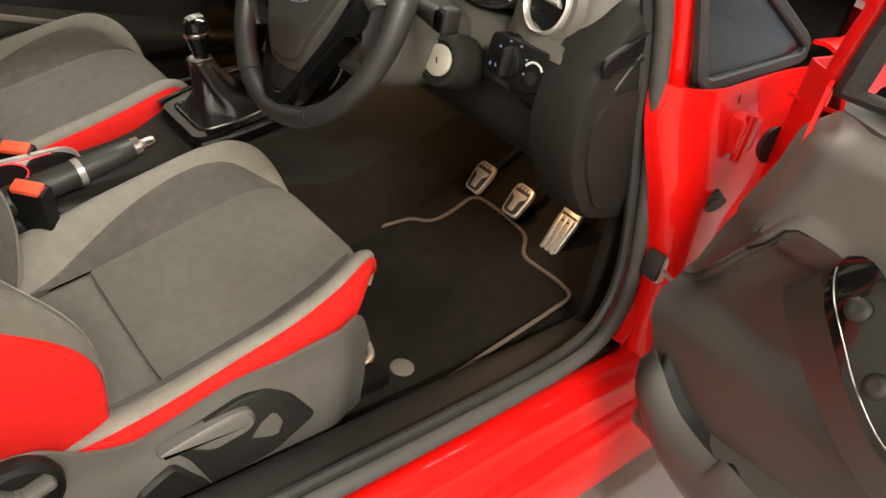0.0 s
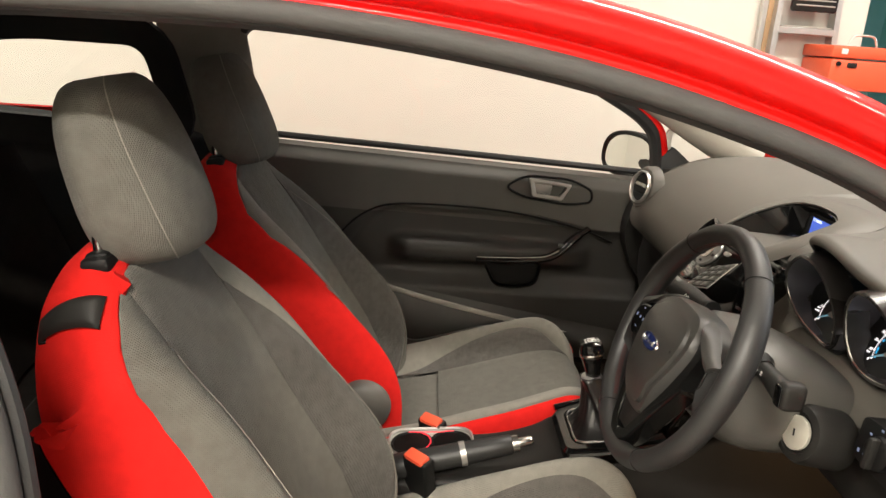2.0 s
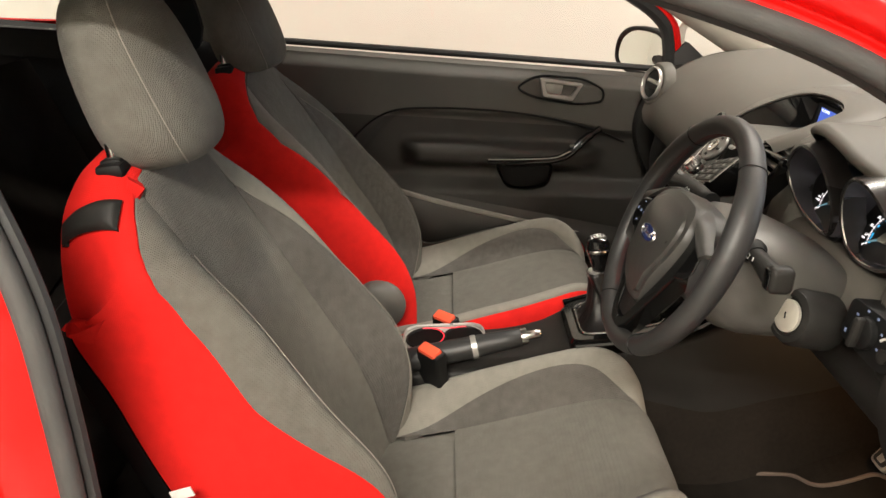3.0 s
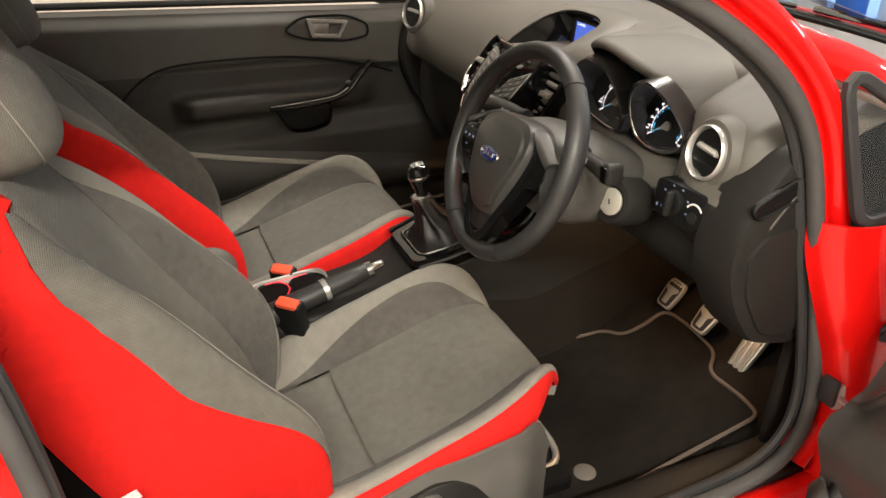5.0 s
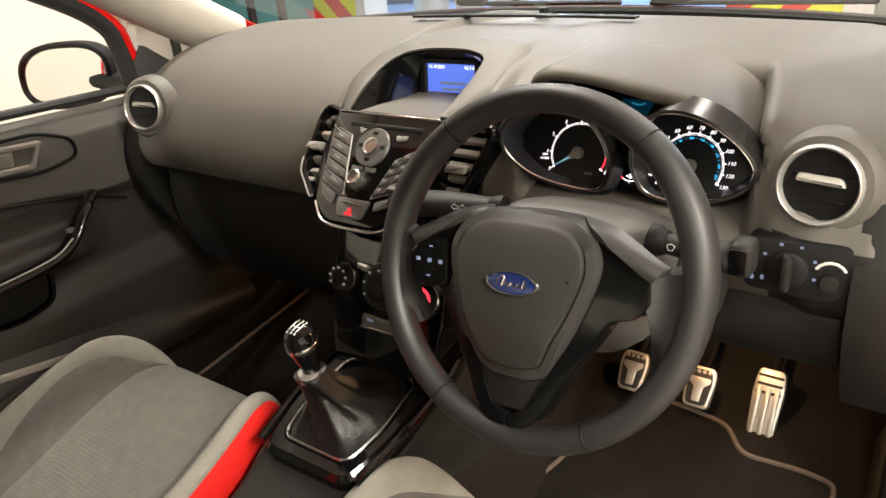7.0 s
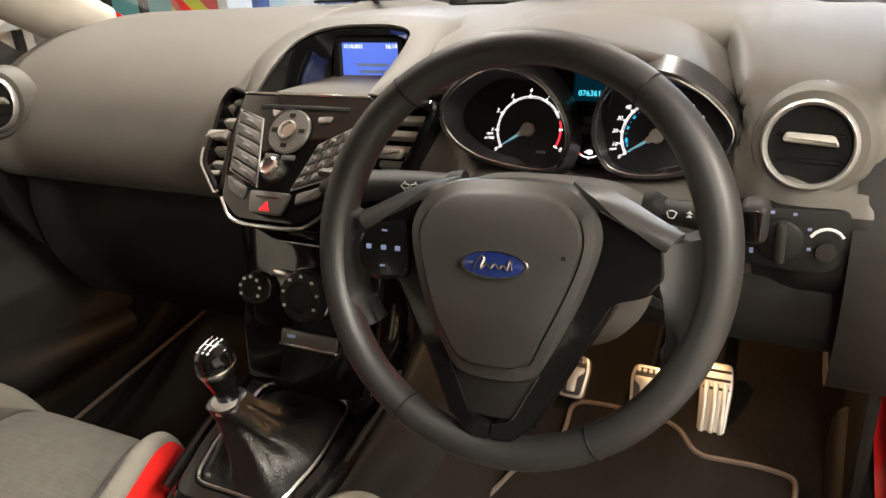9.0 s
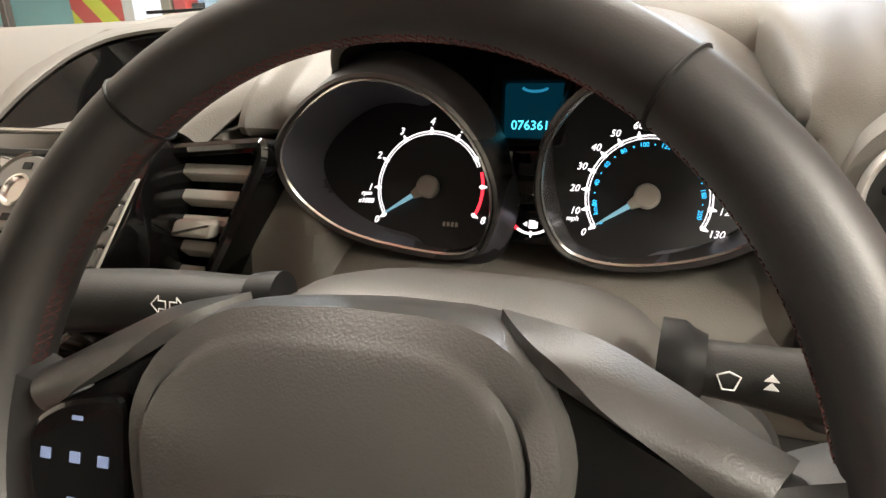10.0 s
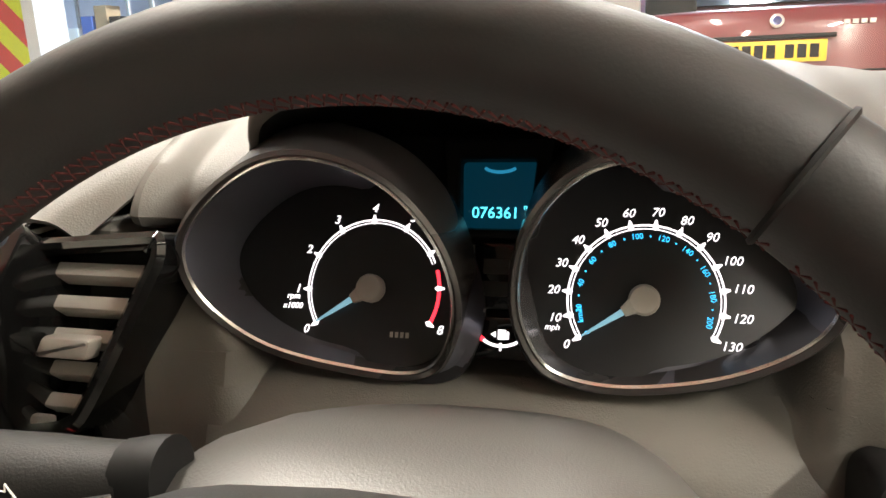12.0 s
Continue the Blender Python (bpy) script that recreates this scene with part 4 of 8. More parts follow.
SHO = [(0.90, 1.000), (0.72, 1.026), (0.58, 1.036), (0.47, 1.034), (0.38, 1.022), (0.32, 1.005), (0.285, 0.985), (0.272, 0.955), (0.266, 0.92), (0.262, 0.885), (0.260, 0.86), (0.262, 0.80)]
SHL = [(0.90, 1.000), (0.72, 1.026), (0.58, 1.036), (0.47, 1.034), (0.39, 1.022), (0.335, 1.002), (0.302, 0.982), (0.290, 0.955), (0.277, 0.925), (0.266, 0.888), (0.262, 0.86), (0.262, 0.80)]
POD = [(0.90, 0.995), (0.72, 1.020), (0.55, 1.026), (0.42, 1.020), (0.34, 1.004), (0.290, 0.984), (0.270, 0.955), (0.262, 0.920), (0.245, 0.895), (0.232, 0.870), (0.235, 0.82), (0.26, 0.79)]
END = [(0.86, 0.985), (0.72, 1.005), (0.58, 1.010), (0.46, 1.005), (0.40, 0.990), (0.355, 0.968), (0.330, 0.94), (0.305, 0.905), (0.285, 0.88), (0.275, 0.86), (0.285, 0.83), (0.30, 0.81)]
STATIONS = [(-0.695, END), (-0.66, [(a * 0.6 + b[0] * 0.4, c * 0.6 + b[1] * 0.4) for (a, c), b in zip(PASS, END)]), (-0.60, PASS), (-0.45, PASS), (-0.30, PASS), (-0.18, PASS), (-0.135, PASS),
            (-0.116, [(p[0], p[1] + 0.008) for p in PASS]), (-0.098, NOTCH), (-0.02, NOTCH), (0.06, NOTCH), (0.122, NOTCH), (0.146, SHO),
            (0.168, SHL), (0.196, SHL), (0.222, DRIV), (0.30, DRIV), (0.42, DRIV), (0.475, DRIV), (0.505, SHO), (0.535, [((a[0] + b[0]) / 2, (a[1] + b[1]) / 2) for a, b in zip(SHO, POD)]), (0.575, POD), (0.62, POD),
            (0.665, [((a[0] + b[0]) / 2, (a[1] + b[1]) / 2) for a, b in zip(POD, END)]), (0.695, END)]


def dash_profile(x):
    k = 0
    while k < len(STATIONS) - 2 and x > STATIONS[k + 1][0]:
        k += 1
    (x0, a), (x1, b) = STATIONS[k], STATIONS[k + 1]
    f = smooth(0, 1, (x - x0) / (x1 - x0))
    return [(p[0] + (q[0] - p[0]) * f, p[1] + (q[1] - p[1]) * f) for p, q in zip(a, b)]


def dash_at(s, t):
    x = -0.695 + 1.39 * s
    y, z = at_spline(dash_profile(x), t)
    # cut-outs behind the middle vent and the two dials
    right = 0.187 - (0.956 - z) * 0.55
    y += 0.05 * smooth(0.060, 0.074, x) * smooth(right - 0.010, right - 0.022, x) * smooth(0.972, 0.958, z)
    for cx in (0.256, 0.432):
        e = abs((x - cx) / (0.080 if cx < 0.3 else 0.075)) ** 2.2 + abs((z - 0.952) / 0.050) ** 2.2
        y += max(0.385 - y, 0) * smooth(1.12, 0.80, e)
    bow = 0.07 * (x / 0.7) ** 2 * smooth(0.5, 0.9, y)
    return (x, y - bow, z - 0.012 * (x / 0.7) ** 2 * smooth(0.5, 0.9, y))


part("dash_top", sheet(300, 104, lambda s, t: dash_at(s, 0.79 * t), 0.004), "dash", dash, "dark grey grained dashboard moulding")
# below the soft top: shade put into near-black at both sides, grey behind the wheel
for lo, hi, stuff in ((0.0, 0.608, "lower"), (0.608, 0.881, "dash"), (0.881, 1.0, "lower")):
    part("dash_lower", sheet(int(300 * (hi - lo)), 26, lambda s, t: dash_at(lo + (hi - lo) * s, 0.79 + 0.21 * t), 0.004), stuff, dash, "lower dashboard moulding with shade put into its near-black" if stuff == "lower" else "grey moulding behind the wheel")

# the hood over the instruments: skin, dark lining
CREST = [(0.222, 1.004), (0.227, 1.014), (0.240, 1.027), (0.264, 1.036), (0.30, 1.036), (0.35, 1.028), (0.40, 1.015), (0.44, 1.001), (0.468, 0.986), (0.487, 0.970), (0.498, 0.952)]


def hood_at(s, t):
    x, c = at_spline(CREST, s)
    base = 1.036 - 0.012 * smooth(0.6, 1.0, s)
    c += 0.011
    prof = [(0.46, base), (0.39, base + (c - base) * 0.40), (0.32, base + (c - base) * 0.85), (0.266, c), (0.253, c - 0.003), (0.249, c - 0.008), (0.253, c - 0.012)]
    y, z = at_spline(prof, t)
    return (x, y + 0.070 * smooth(0.5, 1.0, s) + 0.030 * smooth(0.30, 0.0, s), z)


def lining_at(s, t):
    x, c = at_spline(CREST, s)
    mid = 0.36
    c += 0.011
    prof = [(0.253, c - 0.010, 0), (0.29, c - 0.014, 0.05), (0.345, c - 0.024, 0.10), (0.372, min(c - 0.03, 0.98), 0.12), (0.372, 0.93, 0.12)]
    y, z, k = at_spline(prof, t)
    return (x + (mid - x) * k, y + 0.070 * smooth(0.5, 1.0, s) + 0.030 * smooth(0.30, 0.0, s), z)


part("instrument_hood", sheet(70, 24, hood_at, 0.003), "dash", dash, "dark grained hood over the instruments")
part("hood_lining", sheet(60, 18, lining_at, 0.002), "dark", dash, "black lining under the hood")

# lower dash: glove box, knee panels; the shade under the dash is put into their colour
glove = [(0.262, 0.822), (0.268, 0.80), (0.262, 0.76), (0.268, 0.70), (0.292, 0.635), (0.33, 0.585), (0.42, 0.565)]
gb = part("glove_box", sheet(30, 26, lambda s, t: (-0.645 + 0.50 * s, at_spline(glove, t)[0] + 0.03 * smooth(0.12, 0, s), at_spline(glove, t)[1]), 0.008), "lower", dash, "glove box door with shade put into its dark grey")
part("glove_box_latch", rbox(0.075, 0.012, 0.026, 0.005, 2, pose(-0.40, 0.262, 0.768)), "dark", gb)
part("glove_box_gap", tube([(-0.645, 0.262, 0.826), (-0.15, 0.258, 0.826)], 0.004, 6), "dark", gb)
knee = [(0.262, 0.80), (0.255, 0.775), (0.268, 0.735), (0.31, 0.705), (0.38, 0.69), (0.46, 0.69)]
part("knee_panel", sheet(30, 24, lambda s, t: (0.165 + 0.47 * s, at_spline(knee, t)[0], at_spline(knee, t)[1]), 0.008), "lower", dash, "knee panel with shade put into its dark grey")
for side in (1, -1):
    part("kick_panel", rbox(0.02, 0.60, 0.40, 0.006, 1, pose(side * 0.672, 0.70, 0.52)), "carpet", dash, "black carpeted kick panel")
part("under_dash", rbox(0.5, 0.36, 0.02, 0.004, 1, pose(0.40, 0.62, 0.70)), "dark", dash)
part("under_dash", rbox(0.5, 0.36, 0.02, 0.004, 1, pose(-0.40, 0.60, 0.60)), "dark", dash)
# the end of the dash beside the driver's doorway; its weaker light is put into the dark colour
endp = rounded([(0.262, 0.93), (0.222, 0.865), (0.215, 0.80), (0.245, 0.72), (0.295, 0.655), (0.37, 0.635), (0.47, 0.63), (0.44, 0.86), (0.36, 0.985), (0.30, 0.975)], [0.03, 0.04, 0.04, 0.04, 0.03, 0.03, 0.04, 0.03, 0.03, 0.02])
for side in (1, -1):
    m = basis((side * 0.632, 0, 0), (0, 1, 0), (0, 0, 1), (side, 0, 0))
    part("dash_end", plate(endp, 0.062, 0.020, m, -0.02), "lower", dash, "dash end panel with shade put into its dark grey")
m = basis((0.694, 0, 0), (0, 1, 0), (0, 0, 1), (1, 0, 0))
fuse = rounded([(0.240, 0.83), (0.252, 0.76), (0.300, 0.68), (0.37, 0.66), (0.40, 0.80), (0.36, 0.86), (0.28, 0.865)], 0.022)
part("fuse_cover", plate(fuse, 0.006, 0.005, m, -0.004), "lower", dash, "fuse box cover, shade-darkened like the dash end")
slot = rounded([(0.235, 0.906), (0.245, 0.890), (0.352, 0.920), (0.350, 0.946), (0.322, 0.946)], 0.008)
part("side_slot", frame_ring(inset(slot, -0.005), slot, 0.004, 0.002, m, -0.004), "dark", dash)
part("side_slot_grille", join(plate(slot, 0.001, 0, m, -0.004), *[rbox(0.004, 0.10, 0.003, 0, 1, pose(0.694, 0.298, 0.902 + 0.011 * i, 14)) for i in range(3)]), "dark", dash)

# demister strip and light sensor at the foot of the windscreen
part("demist_vent", loft([[(x, 0.60 + 0.03 * math.cos(x * 4.5) + dy, 1.0445 + dz) for dy, dz in ((-0.010, 0), (0.010, 0), (0.010, 0.004), (-0.010, 0.004))] for x in [-0.22 + 0.44 * i / 24 for i in range(25)]]), "dark", dash, "black demister slot")
part("sun_sensor", lathe([(0.0, 0), (0.017, 0), (0.016, 0.006), (0.009, 0.009), (0.008, 0.017), (0.0, 0.019)], 20, Matrix.Translation((0.003, 0.71, 1.030))), "dark", dash, "small black light sensor")


def round_vent(place, turn, mirror=1):
    v = part("air_vent", lathe([(0.040, -0.015), (0.0425, -0.002), (0.0415, 0.004), (0.0395, 0.006), (0.0372, 0.003), (0.0365, -0.006), (0.0345, -0.03)], 48, facing(place, 12, turn)), "silver", dash, "round air vent with silver ring")
    m = facing(place, 12, turn)
    part("pod_collar", lathe([(0.060, -0.03), (0.056, -0.012), (0.050, -0.004), (0.042, -0.003), (0.041, -0.02)], 48, m), "dash", v)
    part("bowl", lathe([(0.0366, -0.004), (0.034, -0.02), (0.028, -0.045), (0.0, -0.055)], 40, m), "dark", v)
    for dz in (-0.013, 0.011):
        w = 2 * math.sqrt(0.032 ** 2 - dz ** 2)
        part("slat", rbox(w, 0.006, 0.020, 0.0025, 2, m @ pose(0, dz, -0.012, 18)), "dark", v)
    part("flap", plate(rounded([(-0.029, -0.003), (-0.027, -0.013), (-0.016, -0.025), (0.016, -0.025), (0.027, -0.013), (0.029, -0.003)], 0.006), 0.005, 0.002, m @ pose(0, 0, -0.018, -20)), "dark", v)
    part("tab", plate(rounded([(-0.024, -0.003), (-0.022, 0.006), (0.021, 0.005), (0.026, -0.005)], 0.004), 0.010, 0.003, m @ pose(0, 0.004, -0.006, -10)), "slat", v)


round_vent((0.567, 0.252, 0.942), -6)
round_vent((-0.572, 0.228, 0.945), 15)

# ---- centre display ----
disp = thing("centre_display", "small blue lit display screen in a dashboard recess", "display")
dm = facing((0.0085, 0.403, 0.985), 6)
part("housing", frame_ring(rounded([(-0.062, -0.031), (0.062, -0.031), (0.054, 0.033), (-0.054, 0.033)], 0.006), rounded([(-0.0455, -0.026), (0.0455, -0.026), (0.0455, 0.026), (-0.0455, 0.026)], 0.002), 0.008, 0.002, dm, -0.004), "dark", disp)
part("screen", rbox(0.091, 0.052, 0.003, 0.0, 1, dm @ Matrix.Translation((0, 0.0, 0.0012))), "screen", disp, "lit blue screen")
words("time", "16:14", 0.0085, dm @ Matrix.Translation((0.034, 0.0205, 0.0032)), "screentext", disp)
words("date", "12.10.2023", 0.0070, dm @ Matrix.Translation((-0.027, 0.0205, 0.0032)), "screentext", disp)
for k in range(3):
    part("menu_bar", rbox(0.05 - 0.006 * k, 0.004, 0.0004, 0, 1, dm @ Matrix.Translation((0.004, -0.004 - 0.009 * k, 0.0032))), "icon", disp)

MOUTH = [(-0.071, 0.249, 0.968), (-0.078, 0.300, 0.993), (-0.077, 0.350, 1.014), (-0.062, 0.382, 1.025), (-0.025, 0.394, 1.030), (0.015, 0.396, 1.031), (0.055, 0.392, 1.030), (0.088, 0.376, 1.024), (0.098, 0.340, 1.010), (0.098, 0.298, 0.991), (0.093, 0.252, 0.970)]
REAR = [(-0.066, 0.252, 0.962), (-0.060, 0.330, 0.961), (-0.053, 0.402, 0.962), (-0.049, 0.404, 1.000), (-0.038, 0.404, 1.016), (0.008, 0.404, 1.018), (0.054, 0.404, 1.016), (0.066, 0.404, 1.000), (0.070, 0.402, 0.962), (0.080, 0.330, 0.961), (0.088, 0.252, 0.962)]
SKIRT = [(-0.104, 0.262, 0.948), (-0.124, 0.318, 0.992), (-0.124, 0.378, 1.014), (-0.100, 0.430, 1.030), (-0.040, 0.458, 1.036), (0.015, 0.464, 1.038), (0.080, 0.456, 1.037), (0.135, 0.430, 1.034), (0.150, 0.370, 1.018), (0.146, 0.310, 0.994), (0.118, 0.262, 0.960)]


def recess_wall(s, t):
    a, b = Vector(at_spline(MOUTH, s)), Vector(at_spline(REAR, s))
    return a.lerp(b, t)


def brow_at(s, t):
    """The lip round the recess, rising from the dashboard to its rim."""
    a, b = Vector(at_spline(SKIRT, s)), Vector(at_spline(MOUTH, s))
    return a.lerp(b, t) + Vector((0, 0, 0.006 * math.sin(math.pi * t) + 0.003 * smooth(0.6, 1, t)))


part("recess_brow", sheet(60, 14, brow_at, 0.003), "dash", disp, "grained lip round the display recess")
part("recess_lining", sheet(60, 8, recess_wall, 0.002), "gloss", disp, "glossy black recess lining")
part("recess_floor", sheet(16, 10, lambda s, t: (-0.072 + 0.012 * t + (0.166 - 0.026 * t) * s, 0.246 + 0.156 * t, 0.9685 - 0.004 * t), 0.003), "dash", disp, "grey recess shelf")

# ---- radio panel with the two middle vents ----
radio = thing("radio_panel", "glossy black radio and vent panel with silver keys", "car radio")
rm = facing((0.015, 0.163, 0.888), 42)
shell = rounded([(-0.094, 0.118), (0.094, 0.118), (0.092, 0.05), (0.076, -0.026), (0.045, -0.050), (-0.045, -0.050), (-0.076, -0.026), (-0.092, 0.05)], 0.012)
part("panel", plate(shell, 0.004, 0.003, rm, -0.07), "gloss", radio, "glossy black panel")
part("disc_slot", rbox(0.130, 0.007, 0.004, 0.002, 1, rm @ Matrix.Translation((0.004, 0.096, 0.004))), "dark", radio)
part("top_bar", rbox(0.180, 0.004, 0.004, 0.0015, 1, rm @ Matrix.Translation((0.0, 0.114, 0.004))), "chrome", radio)


def middle_vent(sg):
    if sg < 0:
        o = rounded([(-0.086, 0.116), (-0.124, 0.128), (-0.136, 0.108), (-0.133, 0.030), (-0.128, 0.015), (-0.086, -0.024), (-0.078, -0.014), (-0.090, 0.05)], 0.010)
        mm = rm @ Matrix.Translation((-0.088, 0, -0.004)) @ pose(0, 0, 0, 0, -6, 0) @ Matrix.Translation((0.088, 0, 0))
        rows, lean, edge = [0.100, 0.080, 0.060, 0.040, 0.020], 40, 0.0075
    else:
        o = rounded([(-0.060, 0.013), (0.042, 0.021), (0.043, 0.006), (0.008, -0.062), (-0.008, -0.090), (-0.060, -0.098), (-0.092, -0.090), (-0.074, -0.040)], [0.008, 0.010, 0.012, 0.03, 0.02, 0.01, 0.01, 0.03])[::-1]
        mm = facing((0.141, 0.250, 0.950), 15)
        rows, lean, edge = [-0.004, -0.022, -0.040, -0.058, -0.076], 20, 0.0095
    i = inset(o, edge)
    v = part("air_vent", frame_ring(o, i, 0.008, 0.003, mm, -0.04), "gloss", radio, "slatted air vent in a glossy black frame")
    part("duct", plate(i, -0.030, 0, mm, -0.038), "dark", v)
    for k, z in enumerate(rows):
        xs = []
        n = len(i)
        for q in range(n):
            a, b = i[q], i[(q + 1) % n]
            if (a[1] - z) * (b[1] - z) < 0:
                xs.append(a[0] + (b[0] - a[0]) * (z - a[1]) / (b[1] - a[1]))
        if len(xs) < 2:
            continue
        x0, x1 = min(xs), max(xs)
        part("slat", rbox(x1 - x0 + 0.001, 0.0085, 0.014, 0.002, 2, mm @ pose((x0 + x1) / 2, z, -0.010, -28)), "slat", v)
        if k == 2:
            part("tab", plate(rounded([(-0.018, -0.006), (0.016, -0.006), (0.020, 0.006), (-0.012, 0.006)], 0.003), 0.010, 0.003, mm @ pose((x0 + x1) / 2 + sg * 0.010, z - 0.002, -0.001, 6)), "slat", v, "grey vent tab")
    lo = min(o, key=lambda p: p[1])
    part("wheel_switch", rbox(0.020, 0.006, 0.006, 0.002, 2, mm @ Matrix.Translation((sg * -0.036 if sg > 0 else -0.105, -0.083 if sg > 0 else 0.006, 0.002))), "silver", v)
    if sg < 0:
        part("edge_trim", tube([mm @ Vector((p[0], p[1], 0.008)) for p in o[18:36]], 0.0014, 6), "silver", v)


middle_vent(-1)
middle_vent(1)


def quad(c, s0, s1, t0, t1):
    """A piece of the four-cornered field c (top left, top right, bottom right, bottom left)."""
    def at(s, t):
        a = Vector(c[0]).lerp(Vector(c[1]), s)
        b = Vector(c[3]).lerp(Vector(c[2]), s)
        return a.lerp(b, t)
    return [at(s0, t0), at(s1, t0), at(s1, t1), at(s0, t1)]


def key(poly, m, material="key", depth=0.008, r=0.002, name="key", label=""):
    return part(name, plate(poly, depth, r, m, 0.001), material, radio, label)


LK = [(-0.088, 0.089), (-0.051, 0.077), (-0.029, -0.008), (-0.074, 0.010)]
RK = [(0.042, 0.048), (0.089, 0.077), (0.083, 0.015), (0.0235, -0.008)]
for k in range(5):
    kk = key(rounded(quad(LK, 0.0, 1.0, k / 5 + 0.012, (k + 1) / 5 - 0.012), 0.002), rm)
    c = sum((Vector(p) for p in quad(LK, 0.3, 0.7, k / 5 + 0.06, (k + 1) / 5 - 0.06)), Vector((0, 0))) / 4
    part("legend", rbox(0.012, 0.0022, 0.0005, 0, 1, rm @ pose(c[0], c[1], 0.0082, 0, 0, -18)), "iconoff", kk)
for k in range(4):
    for c0 in range(3):
        kk = key(rounded(quad(RK, c0 / 3 + 0.008, (c0 + 1) / 3 - 0.008, k / 4 + 0.015, (k + 1) / 4 - 0.015), 0.0015), rm)
        c = sum((Vector(p) for p in quad(RK, c0 / 3, (c0 + 1) / 3, k / 4, (k + 1) / 4)), Vector((0, 0))) / 4
        part("legend", rbox(0.003, 0.003, 0.0005, 0, 1, rm @ pose(c[0], c[1], 0.0082, 0, 0, 25)), "iconoff", kk)
for c in (LK, RK):
    part("key_field_rim", tube([rm @ Vector((*(Vector(c[j]) + (Vector(c[j]) - (Vector(c[0]) + Vector(c[2])) / 2) * 0.04), 0.004)) for j in (0, 1, 2, 3)], 0.0014, 6, True), "silver", radio, "thin silver rim")
pm = rm @ Matrix.Translation((-0.004, 0.063, 0))
part("round_pad", lathe([(0.0, 0.003), (0.027, 0.003), (0.029, 0.007), (0.027, 0.010), (0.0, 0.0105)], 36, pm), "key", radio, "round grey navigation pad")
part("pad_ring", lathe([(0.011, 0.009), (0.0125, 0.013), (0.0105, 0.0135), (0.0095, 0.011)], 24, pm), "chrome", radio)
part("pad_arc", tube([pm @ Vector((0.0305 * math.cos(a), 0.0305 * math.sin(a), 0.008)) for a in [radians(95 + 70 * i / 10) for i in range(11)]], 0.002, 6), "chrome", radio)
for a in range(4):
    part("pad_mark", rbox(0.008, 0.005, 0.001, 0.0, 1, pm @ Matrix.Translation((0.0195 * math.cos(a * math.pi / 2), 0.0195 * math.sin(a * math.pi / 2), 0.0106))), "dark", radio)
part("volume_knob", lathe([(0.0, 0.002), (0.015, 0.002), (0.0155, 0.008), (0.013, 0.014), (0.0125, 0.019), (0.010, 0.021), (0.0085, 0.0195), (0.0, 0.0185)], 30, rm @ Matrix.Translation((-0.009, 0.0125, 0))), "chrome", radio, "bright chrome volume knob")
for x in (-0.020, 0.004):
    key(rounded([(x - 0.010, 0.034), (x + 0.010, 0.034), (x + 0.009, 0.027), (x - 0.009, 0.027)], 0.002), rm, depth=0.007)
key(rounded([(-0.040, 0.092), (-0.018, 0.088), (-0.024, 0.080), (-0.036, 0.083)], 0.003), rm, "silver")
key(rounded([(0.030, 0.084), (0.050, 0.086), (0.046, 0.078), (0.032, 0.076)], 0.003), rm, "silver")
hz = key(rounded([(-0.034, -0.014), (0.026, -0.014), (0.020, -0.042), (-0.026, -0.042)], 0.006), rm, "key", 0.008, 0.003, "hazard_switch", "hazard switch with a red triangle")
part("triangle", plate([(-0.0105, -0.039), (0.0045, -0.039), (-0.003, -0.027)], 0.0092, 0, rm, 0.0078), "hazard", hz)
part("rim", rbox(0.034, 0.002, 0.002, 0.0005, 1, rm @ Matrix.Translation((-0.004, -0.0215, 0.0085))), "chrome", hz)
key(rounded([(-0.074, 0.002), (-0.040, -0.012), (-0.040, -0.028), (-0.066, -0.016)], 0.004), rm, "key", 0.007)
key(rounded([(0.032, -0.014), (0.066, 0.000), (0.062, -0.016), (0.034, -0.028)], 0.004), rm, "key", 0.007)
part("lower_rim", tube(spline([rm @ Vector(p) for p in ((-0.078, -0.026, 0.000), (-0.050, -0.052, 0.001), (0.0, -0.056, 0.002), (0.050, -0.052, 0.001), (0.078, -0.026, 0.000))], 30), 0.0022, 6), "chrome", radio)

# ---- heater panel under the radio ----
heat = thing("heater_panel", "glossy black heater panel with three rotary knobs", "heater controls")
hm = facing((0.023, 0.178, 0.740), 20)
col = rounded([(-0.105, 0.105), (0.105, 0.105), (0.105, -0.06), (0.088, -0.135), (-0.088, -0.135), (-0.105, -0.06)], 0.02)
part("panel", plate(col, 0.0, 0.006, hm, -0.05), "gloss", heat, "glossy black lower panel")
part("slot", rbox(0.09, 0.012, 0.006, 0.002, 1, hm @ Matrix.Translation((0.0, 0.062, 0.0))), "chrome", heat)
part("slot_recess", rbox(0.086, 0.008, 0.006, 0.001, 1, hm @ Matrix.Translation((0.0, 0.063, 0.0012))), "dark", heat)
